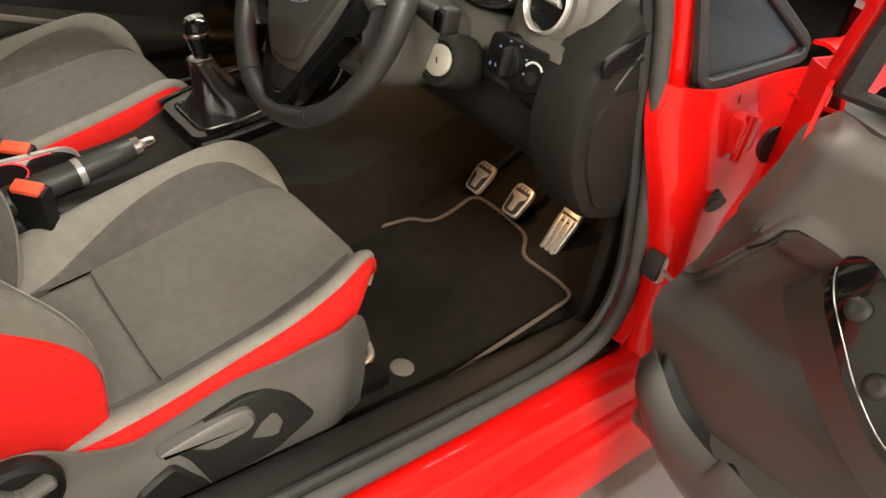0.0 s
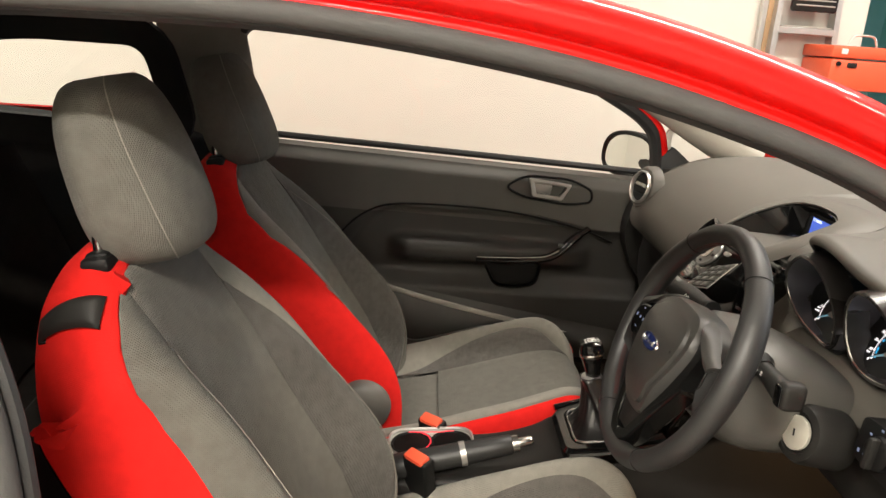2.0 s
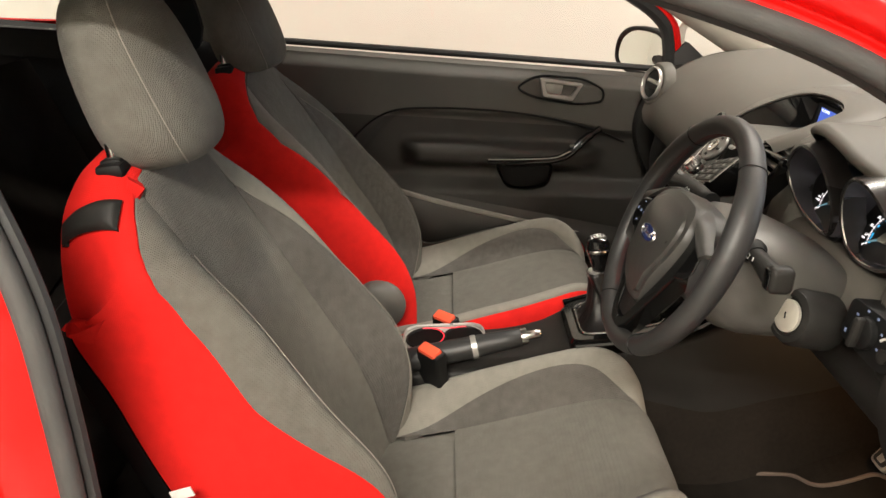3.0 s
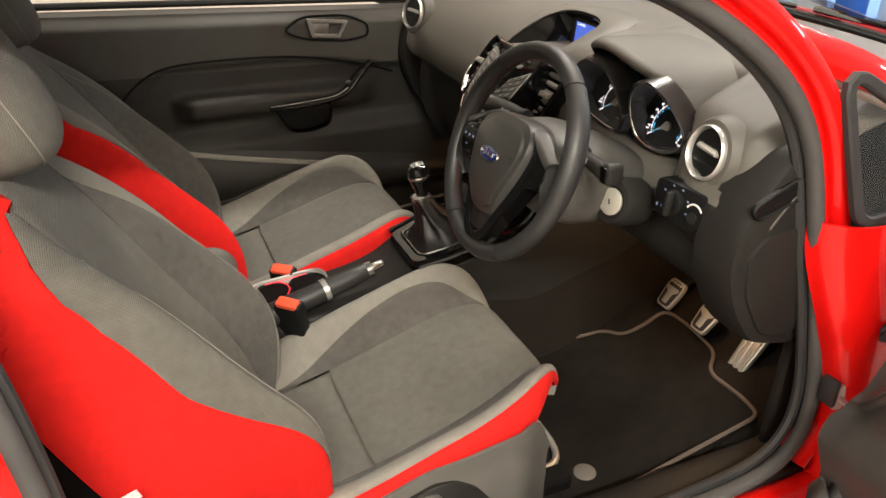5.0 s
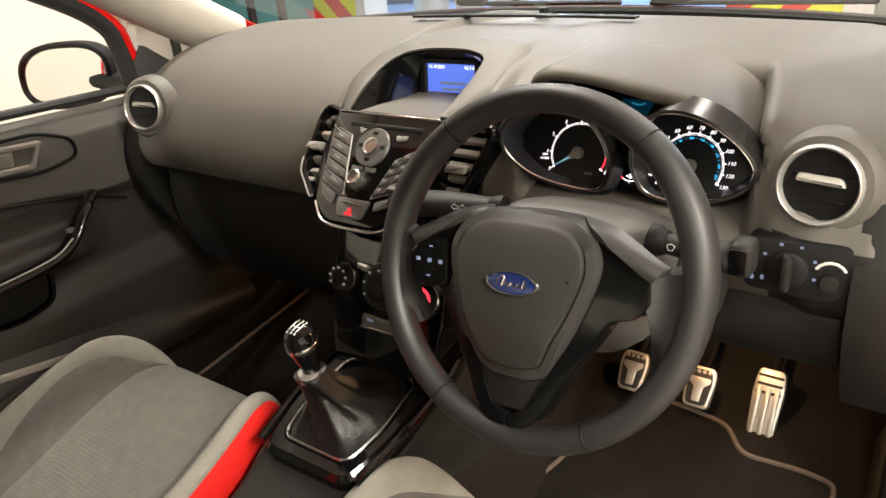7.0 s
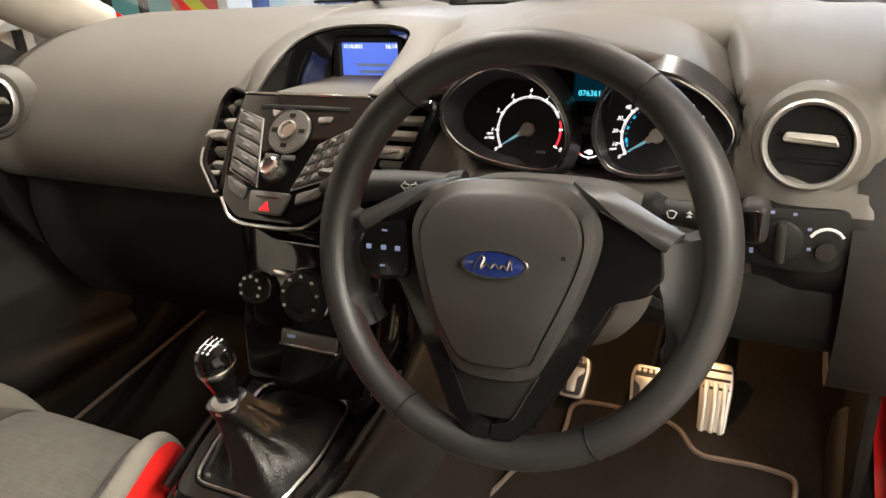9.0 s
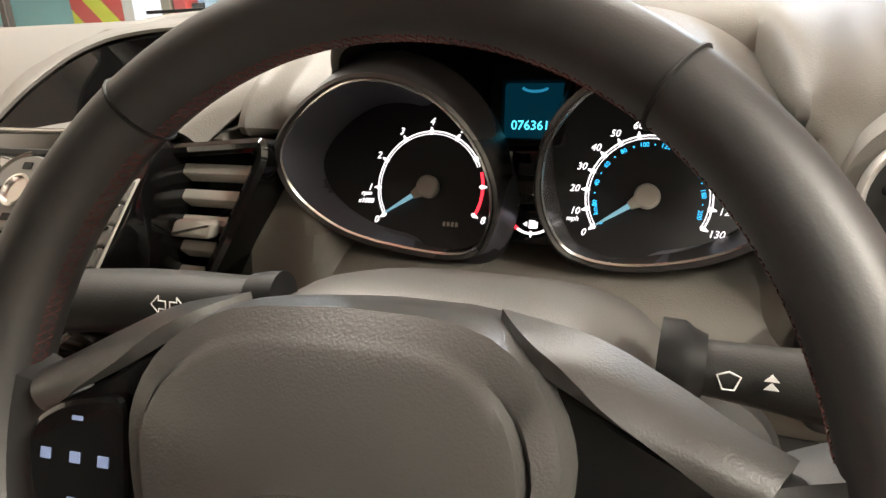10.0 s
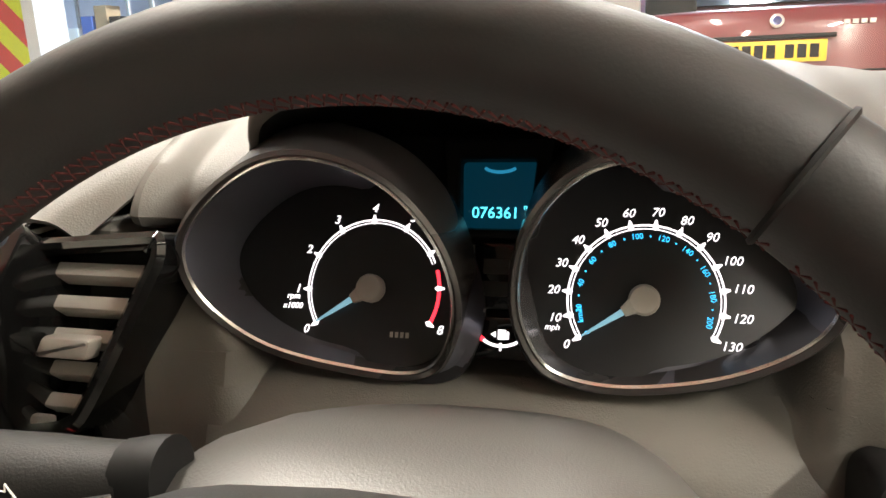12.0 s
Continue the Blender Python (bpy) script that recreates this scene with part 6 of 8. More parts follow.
# side spokes: soft upper wing, leather root at the rim, one glossy blade that runs down into the V, left switch pod
def spoke(sg):
    over = [(0.050, 0.055, -0.008), (0.080, 0.049, -0.006), (0.104, 0.038, -0.003), (0.124, 0.027, 0.001), (0.141, 0.019, 0.002)]
    under = [(0.072, 0.041, 0.014), (0.090, 0.031, 0.013), (0.108, 0.022, 0.012), (0.120, 0.017, 0.011), (0.131, 0.012, 0.009)]

    def wing(s, t):
        a, b = Vector(at_spline(over, s)), Vector(at_spline(under, s))
        q = a.lerp(b, t) + Vector((0, 0, 0.005 * math.sin(math.pi * t)))
        return wm @ Vector((sg * q.x, q.y, q.z))

    part("spoke_wing", sheet(18, 14, wing, 0.006 * sg), "airbag", wheel, "grey spoke cover")

    def root(s, t):
        """Leather that flows from the rim to the end of the blade."""
        phi = radians(11 - 42 * t)
        far = Vector((0.160 * math.cos(phi), 0.160 * math.sin(phi), 0.010))
        near = Vector((0.124, 0.016, 0.011)).lerp(Vector((0.128, -0.020, 0.011)), min(t / 0.72, 1))
        k = smooth(0.66, 1.0, t)
        near = near.lerp(Vector((0.150 * math.cos(phi), 0.150 * math.sin(phi), 0.002)), k)
        q = near.lerp(far, s) + Vector((0, 0, -0.004 * math.sin(math.pi * s)))
        return wm @ Vector((sg * q.x, q.y, q.z - 0.016 * smooth(0.06, 0.0, t) - 0.018 * smooth(0.80, 1.0, t)))

    part("spoke_root", sheet(14, 26, root, -0.014 * sg), "leather", wheel, "leather covered spoke root")
    bl = [(0.072, 0.040), (0.100, 0.025), (0.128, 0.012), (0.131, -0.012), (0.119, -0.027), (0.095, -0.034), (0.064, -0.088), (0.036, -0.142), (0.020, -0.157), (0.0002, -0.159), (0.0002, -0.144), (0.018, -0.139), (0.040, -0.096), (0.058, -0.044), (0.064, 0.0)]
    bl = [(sg * x, y) for x, y in bl]
    sp = part("spoke_blade", plate(rounded(bl[::-1] if sg > 0 else bl, 0.005), 0.0125, 0.0015, wm, -0.016), "gloss", wheel, "glossy black spoke", 15)
    part("blade_edge", tube([wm @ Vector((sg * x, y, 0.0095)) for x, y in ((0.095, -0.0345), (0.080, -0.062), (0.064, -0.0885), (0.050, -0.116), (0.037, -0.1425))], 0.0012, 6), "gloss", sp)
    if sg < 0:
        pod = part("switch_pod", plate(rounded([(-0.136, 0.004), (-0.120, 0.015), (-0.088, 0.021), (-0.083, -0.030), (-0.118, -0.036), (-0.133, -0.024)], 0.010), 0.018, 0.003, wm, 0.0), "gloss", sp, "glossy black switch pod with lit icons", 20)
        for x, y in ((-0.124, -0.006), (-0.109, -0.006), (-0.095, -0.006), (-0.109, 0.009), (-0.109, -0.022)):
            part("switch_mark", rbox(0.0050, 0.0042 if abs(y + 0.006) < 1e-6 else 0.0016, 0.0006, 0, 1, wm @ Matrix.Translation((x, y, 0.0182))), "icon", pod)


spoke(1)
spoke(-1)
part("spoke_panel", plate(rounded([(-0.048, -0.090), (0.048, -0.090), (0.021, -0.141), (-0.021, -0.141)], 0.006), 0.009, 0.004, wm, -0.014), "lower", wheel, "dark lower spoke panel")

# ---- steering column ----
colm = thing("steering_column", "dark grey steering column shroud with two stalks and ignition lock", "steering column")
axis = Vector((0, 0.933, -0.358))
cpt = Vector((0.350, 0.036, 0.900))
up = Vector((0, 0.358, 0.933))
rings = []
for d, w, h, dz in ((0.030, 0.070, 0.036, -0.004), (0.038, 0.086, 0.050, -0.004), (0.060, 0.098, 0.060, 0.000), (0.095, 0.104, 0.068, 0.000), (0.13, 0.104, 0.068, 0.002), (0.17, 0.098, 0.063, 0.006), (0.215, 0.088, 0.056, 0.010), (0.24, 0.075, 0.046, 0.012)):
    c = cpt + axis * d + Vector((0, 0, dz))
    ring = []
    for k in range(40):
        th = k / 40 * math.tau
        x, y = math.cos(th), math.sin(th)
        ring.append(c + Vector((math.copysign(abs(x) ** 0.6, x) * w, 0, 0)) + up * (math.copysign(abs(y) ** 0.7, y) * h * (1.0 if y > 0 else 1.35)))
    rings.append(ring)
part("shroud", loft(rings), "shroud", colm, "dark grey column shroud")


def stalk(sg):
    base = Vector((0.355 + sg * (0.074 if sg < 0 else 0.092), 0.108, 0.928 if sg < 0 else 0.920))
    tip = Vector((0.355 + sg * (0.225 if sg < 0 else 0.176), 0.092 if sg < 0 else 0.110, 0.917 if sg < 0 else 0.914))
    ck, cr = ((0.05, 0.07, 0.10), [0.0135, 0.0135, 0.0130, 0.0125]) if sg < 0 else ((0.10, 0.14, 0.20), [0.018, 0.018, 0.0155, 0.0135])
    part("stalk_collar", tube([base, *[base.lerp(tip, k) for k in ck]], cr, 20, False, 0.9), "dark", colm)
    pts = [base.lerp(tip, k) for k in (0.08 if sg < 0 else 0.12, 0.2, 0.3, 0.5, 0.75, 0.92, 1.0)]
    rr = [0.013, 0.0150, 0.0172, 0.020, 0.021, 0.019, 0.010] if sg < 0 else [0.013, 0.012, 0.0125, 0.0135, 0.016, 0.017, 0.014]
    st = part("stalk", tube(pts, rr, 20, False, 0.72 if sg < 0 else 0.85), "lower", colm, "indicator stalk" if sg < 0 else "wiper stalk")
    fm = facing(base.lerp(tip, 0.31 if sg < 0 else 0.40) + Vector((0, -0.0176 if sg < 0 else -0.0142, 0.004)), 12)
    if sg < 0:
        for q in (-1, 1):
            ar = [(q * 0.0095, 0), (q * 0.0052, 0.0042), (q * 0.0052, 0.0019), (q * 0.0012, 0.0019), (q * 0.0012, -0.0019), (q * 0.0052, -0.0019), (q * 0.0052, -0.0042)]
            part("arrow_mark", tube([fm @ Vector((a, b, 0.0008)) for a, b in ar], 0.0004, 4, True), "print", st)
        part("stalk_slider", rbox(0.045, 0.012, 0.008, 0.003, 2, Matrix.Translation(base.lerp(tip, 0.88) + Vector((0, 0, 0.013)))), "trim", st)
    else:
        part("wiper_mark", tube([fm @ Vector((a - 0.008, b, 0.0006)) for a, b in ((-0.004, 0.002), (0, 0.0035), (0.004, 0.002), (0.002, -0.003), (-0.002, -0.003))], 0.0004, 4, True), "print", st)
        for dy in (-0.0012, 0.0018):
            part("wiper_mark", plate([(0.0035, dy), (0.0085, dy), (0.006, dy + 0.0026)], 0.0009, 0, fm, 0.0003), "print", st)
        end = part("stalk_end", rbox(0.022, 0.030, 0.034, 0.007, 3, pose(tip.x + 0.004, tip.y, tip.z + 0.004)), "lower", st, "square stalk end")
        part("end_face", plate(rounded([(-0.008, -0.013), (0.008, -0.013), (0.008, 0.013), (-0.008, 0.013)], 0.004), 0.002, 0.001, facing((tip.x + 0.003, tip.y - 0.0148, tip.z + 0.004))), "gloss", end)


stalk(-1)
stalk(1)
im = facing((0.463, 0.170, 0.832), 14, 12)
part("lock_boss", lathe([(0, -0.06), (0.040, -0.06), (0.040, -0.008), (0.036, 0.0), (0.028, 0.003), (0.026, -0.001), (0, -0.002)], 36, im), "lower", colm, "round dark boss round the lock")
part("ignition_lock", lathe([(0, 0.0), (0.0225, 0.0), (0.0225, 0.004), (0.020, 0.0055), (0, 0.0062)], 36, im), "lockface", colm, "bright round ignition lock")
part("key_slot", rbox(0.0022, 0.009, 0.002, 0.0, 1, im @ pose(0, 0, 0.0058, 0, 0, 20)), "dark", colm)

# ---- centre console ----
con = thing("centre_console", "dark grey centre console with glossy black gear surround and cup holders", "console")
CX = 0.025
# body: rises from between the seats to the heater panel
line = [(-0.62, 0.42, 0.085), (-0.45, 0.475, 0.085), (-0.30, 0.497, 0.085), (-0.16, 0.512, 0.088), (-0.08, 0.532, 0.093), (-0.02, 0.560, 0.100), (0.08, 0.578, 0.108), (0.17, 0.604, 0.112), (0.24, 0.640, 0.112), (0.34, 0.67, 0.11), (0.46, 0.65, 0.112), (0.66, 0.52, 0.12)]


def con_at(s, t):
    y, z, w = at_spline(line, t)
    sec = [(-1.25, -0.26), (-1.12, -0.12), (-1.02, -0.03), (-0.93, -0.004), (-0.6, 0), (0, 0), (0.6, 0), (0.93, -0.004), (1.02, -0.03), (1.12, -0.12), (1.25, -0.26)]
    a, b = at_spline(sec, s)
    return (CX + a * w, y, z + b)


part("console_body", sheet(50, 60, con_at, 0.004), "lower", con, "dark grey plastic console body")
# tunnel sides reaching the floor by the footwells
for sg in (-1, 1):
    part("tunnel_side", sheet(12, 30, lambda s, t: (CX + sg * (0.108 + 0.05 * s + 0.02 * t), -0.1 + 0.95 * t, (0.53 + 0.08 * math.sin(2.6 * t) - 0.06) * (1 - s) + 0.30 * s + 0.1 * t * t * s), 0.006), "carpet", con, "carpeted tunnel side")
# gear surround
slope = math.degrees(math.atan2(0.045, 0.19))
gm = Matrix.Translation((CX + 0.005, 0.060, 0.583)) @ pose(0, 0, 0, slope, 0, 0)
go = rounded([(-0.080, -0.105), (0.080, -0.105), (0.098, -0.02), (0.096, 0.125), (-0.096, 0.125), (-0.098, -0.02)], 0.025)
gi = rounded([(-0.058, -0.075), (0.058, -0.075), (0.070, -0.01), (0.064, 0.080), (-0.064, 0.080), (-0.070, -0.01)], 0.018)
part("gear_surround", frame_ring(go, gi, 0.016, 0.008, gm, -0.03), "gloss", con, "glossy black gear surround")
part("gear_rim", frame_ring(inset(gi, -0.0045), gi, 0.019, 0.002, gm, 0.01), "chrome", con, "satin chrome frame")
for sg in (-1, 1):
    part("console_rail", tube(spline([gm @ Vector((sg * 0.090, -0.095, 0.012)), gm @ Vector((sg * 0.103, 0.0, 0.012)), gm @ Vector((sg * 0.104, 0.13, 0.016)), Vector((CX + sg * 0.106, 0.235, 0.69)), Vector((CX + sg * 0.108, 0.228, 0.78))], 40), 0.0065, 8), "gloss", con, "glossy black rail")
part("console_button", rbox(0.03, 0.02, 0.012, 0.004, 2, gm @ Matrix.Translation((0.070, 0.105, 0.016))), "silver", con)
# cup holder tray
tray = rounded([(-0.058, -0.080), (0.035, -0.080), (0.035, 0.082), (-0.058, 0.082)], 0.034)
tm = Matrix.Translation((CX - 0.008, -0.285, 0.512)) @ pose(0, 0, 0, 5)
part("tray", plate(tray, 0.002, 0, tm, -0.012), "traygrey", con, "pale grey cup holder tray")
part("cup_holder_rim", frame_ring(inset(tray, -0.004), tray, 0.010, 0.003, tm, -0.01), "silver", con, "silver cup holder rim")
for dy in (-0.036, 0.040):
    part("cup_well", lathe([(0.0, 0.0), (0.037, 0.0), (0.039, 0.003), (0.041, 0.003), (0.042, 0.0)], 30, tm @ Matrix.Translation((-0.011, dy, 0.004))), "dark", con)
part("cup_glow_ring", tube([tm @ Vector((-0.011 + 0.037 * math.cos(math.tau * i / 30), -0.036 + 0.037 * math.sin(math.tau * i / 30), 0.008)) for i in range(4, 17)] + [tm @ Vector((-0.011 + 0.037 * math.cos(math.tau * i / 30), 0.040 + 0.037 * math.sin(math.tau * i / 30), 0.008)) for i in range(17, 4, -1)][:4], 0.0010, 5), "litred", con, "red lit line inside the cup holder")
part("coin_tray", plate(rounded([(-0.07, -0.05), (0.03, -0.05), (0.03, 0.05), (-0.07, 0.05)], 0.02), 0.004, 0.002, Matrix.Translation((CX - 0.02, -0.125, 0.498)) @ pose(0, 0, 0, 10)), "dark", con)

# ---- gear lever ----
gear = thing("gear_lever", "gear lever with leather gaiter and chrome topped knob", "gear lever")
kt = Vector((0.019, 0.008, 0.727))
base = gm @ Vector((0, 0.0, 0.012))
rings = []
for j in range(15):
    t = j / 14
    c = base.lerp(Vector((0.019, 0.010, 0.686)), t)
    ring = []
    for k in range(36):
        th = math.tau * k / 36
        x, y = math.cos(th), math.sin(th)
        sq = (abs(x) ** 4 + abs(y) ** 4) ** -0.25
        k0 = (1 - t) ** 2.4
        fold = 1 + 0.20 * math.sin(4 * th + 1.2 * t * 3) * math.sin(math.pi * t) + 0.10 * math.sin(9 * th + 2 + 5 * t) * math.sin(math.pi * t) ** 0.6
        ring.append(c + (gm.to_3x3() @ Vector((x * sq * (0.019 + 0.048 * k0) * fold, y * sq * (0.020 + 0.060 * k0) * fold, 0.012 * math.sin(3 * th + t * 9) * math.sin(math.pi * t) * 0.5))))
    rings.append(ring)
part("gaiter", loft(rings), "boot", gear, "creased black leather gaiter", sharp=80)
part("collar", lathe([(0.017, -0.004), (0.0185, 0.002), (0.017, 0.007), (0.014, 0.009)], 24, Matrix.Translation((0.019, 0.010, 0.678))), "silver", gear)
kn = [(0.009, -0.052), (0.012, -0.045), (0.013, -0.025), (0.0165, -0.008), (0.0205, 0.008), (0.0205, 0.020), (0.0175, 0.030), (0.010, 0.035), (0.0, 0.036)]
knob = part("knob", moved(lathe(kn, 36), Matrix.Translation(kt + Vector((0, 0, -0.004))) @ pose(0, 0, 0, 10) @ Matrix.Diagonal((0.95, 1.12, 1, 1))), "gloss", gear, "glossy black gear knob")
part("knob_cap", moved(lathe([(0.0195, 0.004), (0.0212, 0.008), (0.0212, 0.011), (0.0200, 0.013)], 36), Matrix.Translation(kt + Vector((0, 0, -0.004))) @ pose(0, 0, 0, 10) @ Matrix.Diagonal((0.95, 1.12, 1, 1))), "chrome", knob, "satin chrome knob ring")
km = Matrix.Translation(kt + Vector((0, -0.0055, 0.0325))) @ pose(0, 0, 0, 12)
part("shift_pattern", join(*[rbox(0.0012, 0.016, 0.0006, 0, 1, km @ Matrix.Translation((x, 0, 0))) for x in (-0.007, 0, 0.007)], rbox(0.014, 0.0012, 0.0006, 0, 1, km)), "white_print", knob)
for t, x, y in (("1", -0.007, 0.0115), ("3", 0, 0.0115), ("5", 0.007, 0.0115), ("2", -0.007, -0.0115), ("4", 0, -0.0115), ("R", 0.007, -0.0115)):
    words("numeral", t, 0.0055, km @ Matrix.Translation((x, y, -0.0012)), "white_print", knob)

# ---- handbrake ----
hb = thing("handbrake", "black handbrake lever with silver push button", "handbrake")
a, b = Vector((0.094, -0.385, 0.505)), Vector((0.071, -0.128, 0.563))
part("grip", tube([a.lerp(b, k) for k in (0.0, 0.05, 0.3, 0.6, 0.85, 0.97, 1.0)], [0.016, 0.0235, 0.024, 0.022, 0.020, 0.0180, 0.012], 20), "leather", hb, "black leather grip")
part("collar", tube([a.lerp(b, 0.60), a.lerp(b, 0.64)], 0.0232, 20), "silver", hb)
part("end_cap", tube([a.lerp(b, 0.94), a.lerp(b, 1.02)], 0.0172, 20), "chrome", hb, "satin chrome end cap")
part("button", tube([a.lerp(b, 1.02), a.lerp(b, 1.11), a.lerp(b, 1.13)], [0.0095, 0.0095, 0.006], 16), "chrome", hb, "chrome push button")
part("gaiter", tube([Vector((0.098, -0.50, 0.44)), Vector((0.096, -0.43, 0.485)), a], [0.035, 0.030, 0.020], 20, False, 0.7), "boot", hb)


def buckle(place, turn, label):
    b = thing("seat_belt_buckle", label, "belt buckle", "belt buckles", at=place @ pose(0, 0, 0, 0, 0, turn))
    part("body", rbox(0.058, 0.030, 0.085, 0.007, 3, pose(0, 0, 0.04)), "dark", b)
    part("button", rbox(0.046, 0.024, 0.016, 0.004, 2, pose(0, -0.003, 0.080, 12)), "orange", b, "orange release button")
    part("stem", tube([(0, 0, 0.02), (0.004, -0.01, -0.04), (0.01, -0.03, -0.11)], 0.017, 10, False, 0.5), "belt", b)


buckle(pose(-0.080, -0.272, 0.447, 0, 0, 0) @ pose(0, 0, 0, 0, 0, 52) @ pose(0, 0, 0, 12), 0, "black belt buckle with orange button beside the passenger seat")
buckle(pose(0.110, -0.300, 0.474, 0, 0, 0) @ pose(0, 0, 0, 0, 0, 45) @ pose(0, 0, 0, 10), 0, "black belt buckle with orange button beside the driver's seat")


# ---- pedals ----
def pad_pedal(place, label, wide, high, tilt, style):
    p = thing("pedal", label, "pedal", "pedals", at=place @ pose(0, 0, 0, tilt))
    o = rounded([(-wide * 0.40, -high / 2), (wide * 0.40, -high / 2), (wide / 2, high * 0.2), (wide * 0.42, high / 2), (-wide * 0.42, high / 2), (-wide / 2, high * 0.2)], 0.010)
    part("plate", plate(o, 0.010, 0.003, None, 0.0), "steel", p, "brushed metal pedal plate")
    if style == "bars":
        for k in range(3):
            part("rib", rbox(0.008, high * 0.62, 0.006, 0.002, 2, Matrix.Translation((-0.014 + 0.014 * k, -0.008, 0.011))), "steel", p)
        for k in range(3):
            part("groove", rbox(wide * 0.8, 0.0045, 0.003, 0.001, 1, Matrix.Translation((0, high * (0.18 + 0.11 * k), 0.0095))), "rubber", p)
    else:
        part("insert", plate([(x * 0.78, y * 0.86) for x, y in o], 0.0112, 0.0008, None, 0.009), "rubber", p, "black rubber tread")
        part("tread", plate(rounded([(-0.007, -high * 0.36), (0.007, -high * 0.36), (0.008, 0.0), (0.018, 0.008), (0.018, 0.016), (-0.018, 0.016), (-0.018, 0.008), (-0.008, 0.0)], 0.003), 0.0135, 0.001, None, 0.010), "steel", p)
        for k in range(4):
            part("stud", lathe([(0, 0.010), (0.0035, 0.010), (0.003, 0.0135), (0, 0.014)], 12, Matrix.Translation((-0.0135 + 0.009 * k, 0.026, 0))), "steel", p)
    part("arm", tube([(0, high * 0.30, -0.004), (0, high * 0.6, -0.02), (0, high * 1.6, -0.05), (0, high * 2.6, -0.04)], 0.007, 8), "dark", p)


pad_pedal(pose(0.262, 0.526, 0.452), "metal clutch pedal with rubber inserts", 0.052, 0.070, 52, "pad")
pad_pedal(pose(0.380, 0.522, 0.460), "metal brake pedal with rubber inserts", 0.052, 0.070, 52, "pad")
pad_pedal(pose(0.480, 0.552, 0.436), "long metal accelerator pedal with ribs", 0.050, 0.125, 56, "bars")

# ---- mats ----
mats = thing("floor_mat", "black velour driver's floor mat with brown edge binding", "floor mat")
mo = rounded([(0.155, -0.30), (0.585, -0.30), (0.602, 0.10), (0.606, 0.462), (0.560, 0.468), (0.464, 0.464), (0.436, 0.505), (0.345, 0.516), (0.262, 0.512), (0.268, 0.455), (0.256, 0.404), (0.212, 0.387), (0.155, 0.270)], [0.03, 0.04, 0.03, 0.015, 0.02, 0.03, 0.03, 0.03, 0.03, 0.03, 0.03, 0.03, 0.03])


def on_floor(p, h):
    return Vector((p[0], p[1], floor_z(p[1]) + h))


def mat_at(s, t):
    """The mat as rows from the seat to the pedals, each as wide as its outline there."""
    y = -0.30 + 0.814 * t
    xs = []
    n = len(mo)
    for q in range(n):
        a, b = mo[q], mo[(q + 1) % n]
        if (a[1] - y) * (b[1] - y) <= 0 and abs(a[1] - b[1]) > 1e-9:
            xs.append(a[0] + (b[0] - a[0]) * (y - a[1]) / (b[1] - a[1]))
    x0, x1 = (min(xs), max(xs)) if len(xs) > 1 else (0.33, 0.36)
    x = x0 + (x1 - x0) * s
    return (x, y, floor_z(y) + 0.012 + 0.0015 * math.sin(23 * x + 9 * y))


part("velour", sheet(30, 90, mat_at, 0.006), "mat", mats, "black velour pile")
part("binding", tube([on_floor(p, 0.013) for p in mo], 0.0042, 6, True), "binding", mats, "brown edge binding")
part("fixing", lathe([(0, 0), (0.022, 0), (0.021, 0.004), (0.016, 0.006), (0, 0.006)], 30, pose(0.535, 0.130, floor_z(0.130) + 0.011)), "fixing", mats, "round grey mat fixing")
mats2 = thing("floor_mat", "black velour passenger floor mat with brown edge binding", "floor mat")
mp = rounded([(-0.58, -0.30), (-0.14, -0.30), (-0.14, 0.46), (-0.22, 0.58), (-0.56, 0.58)], 0.04)
part("velour", loft([[on_floor((-0.58 + 0.44 * s, -0.30 + 0.87 * t), 0.012) for s in (0, 0.25, 0.5, 0.75, 1)] for t in [i / 30 for i in range(31)]], False), "mat", mats2)
part("binding", tube([on_floor(p, 0.013) for p in mp], 0.0042, 6, True), "binding", mats2)

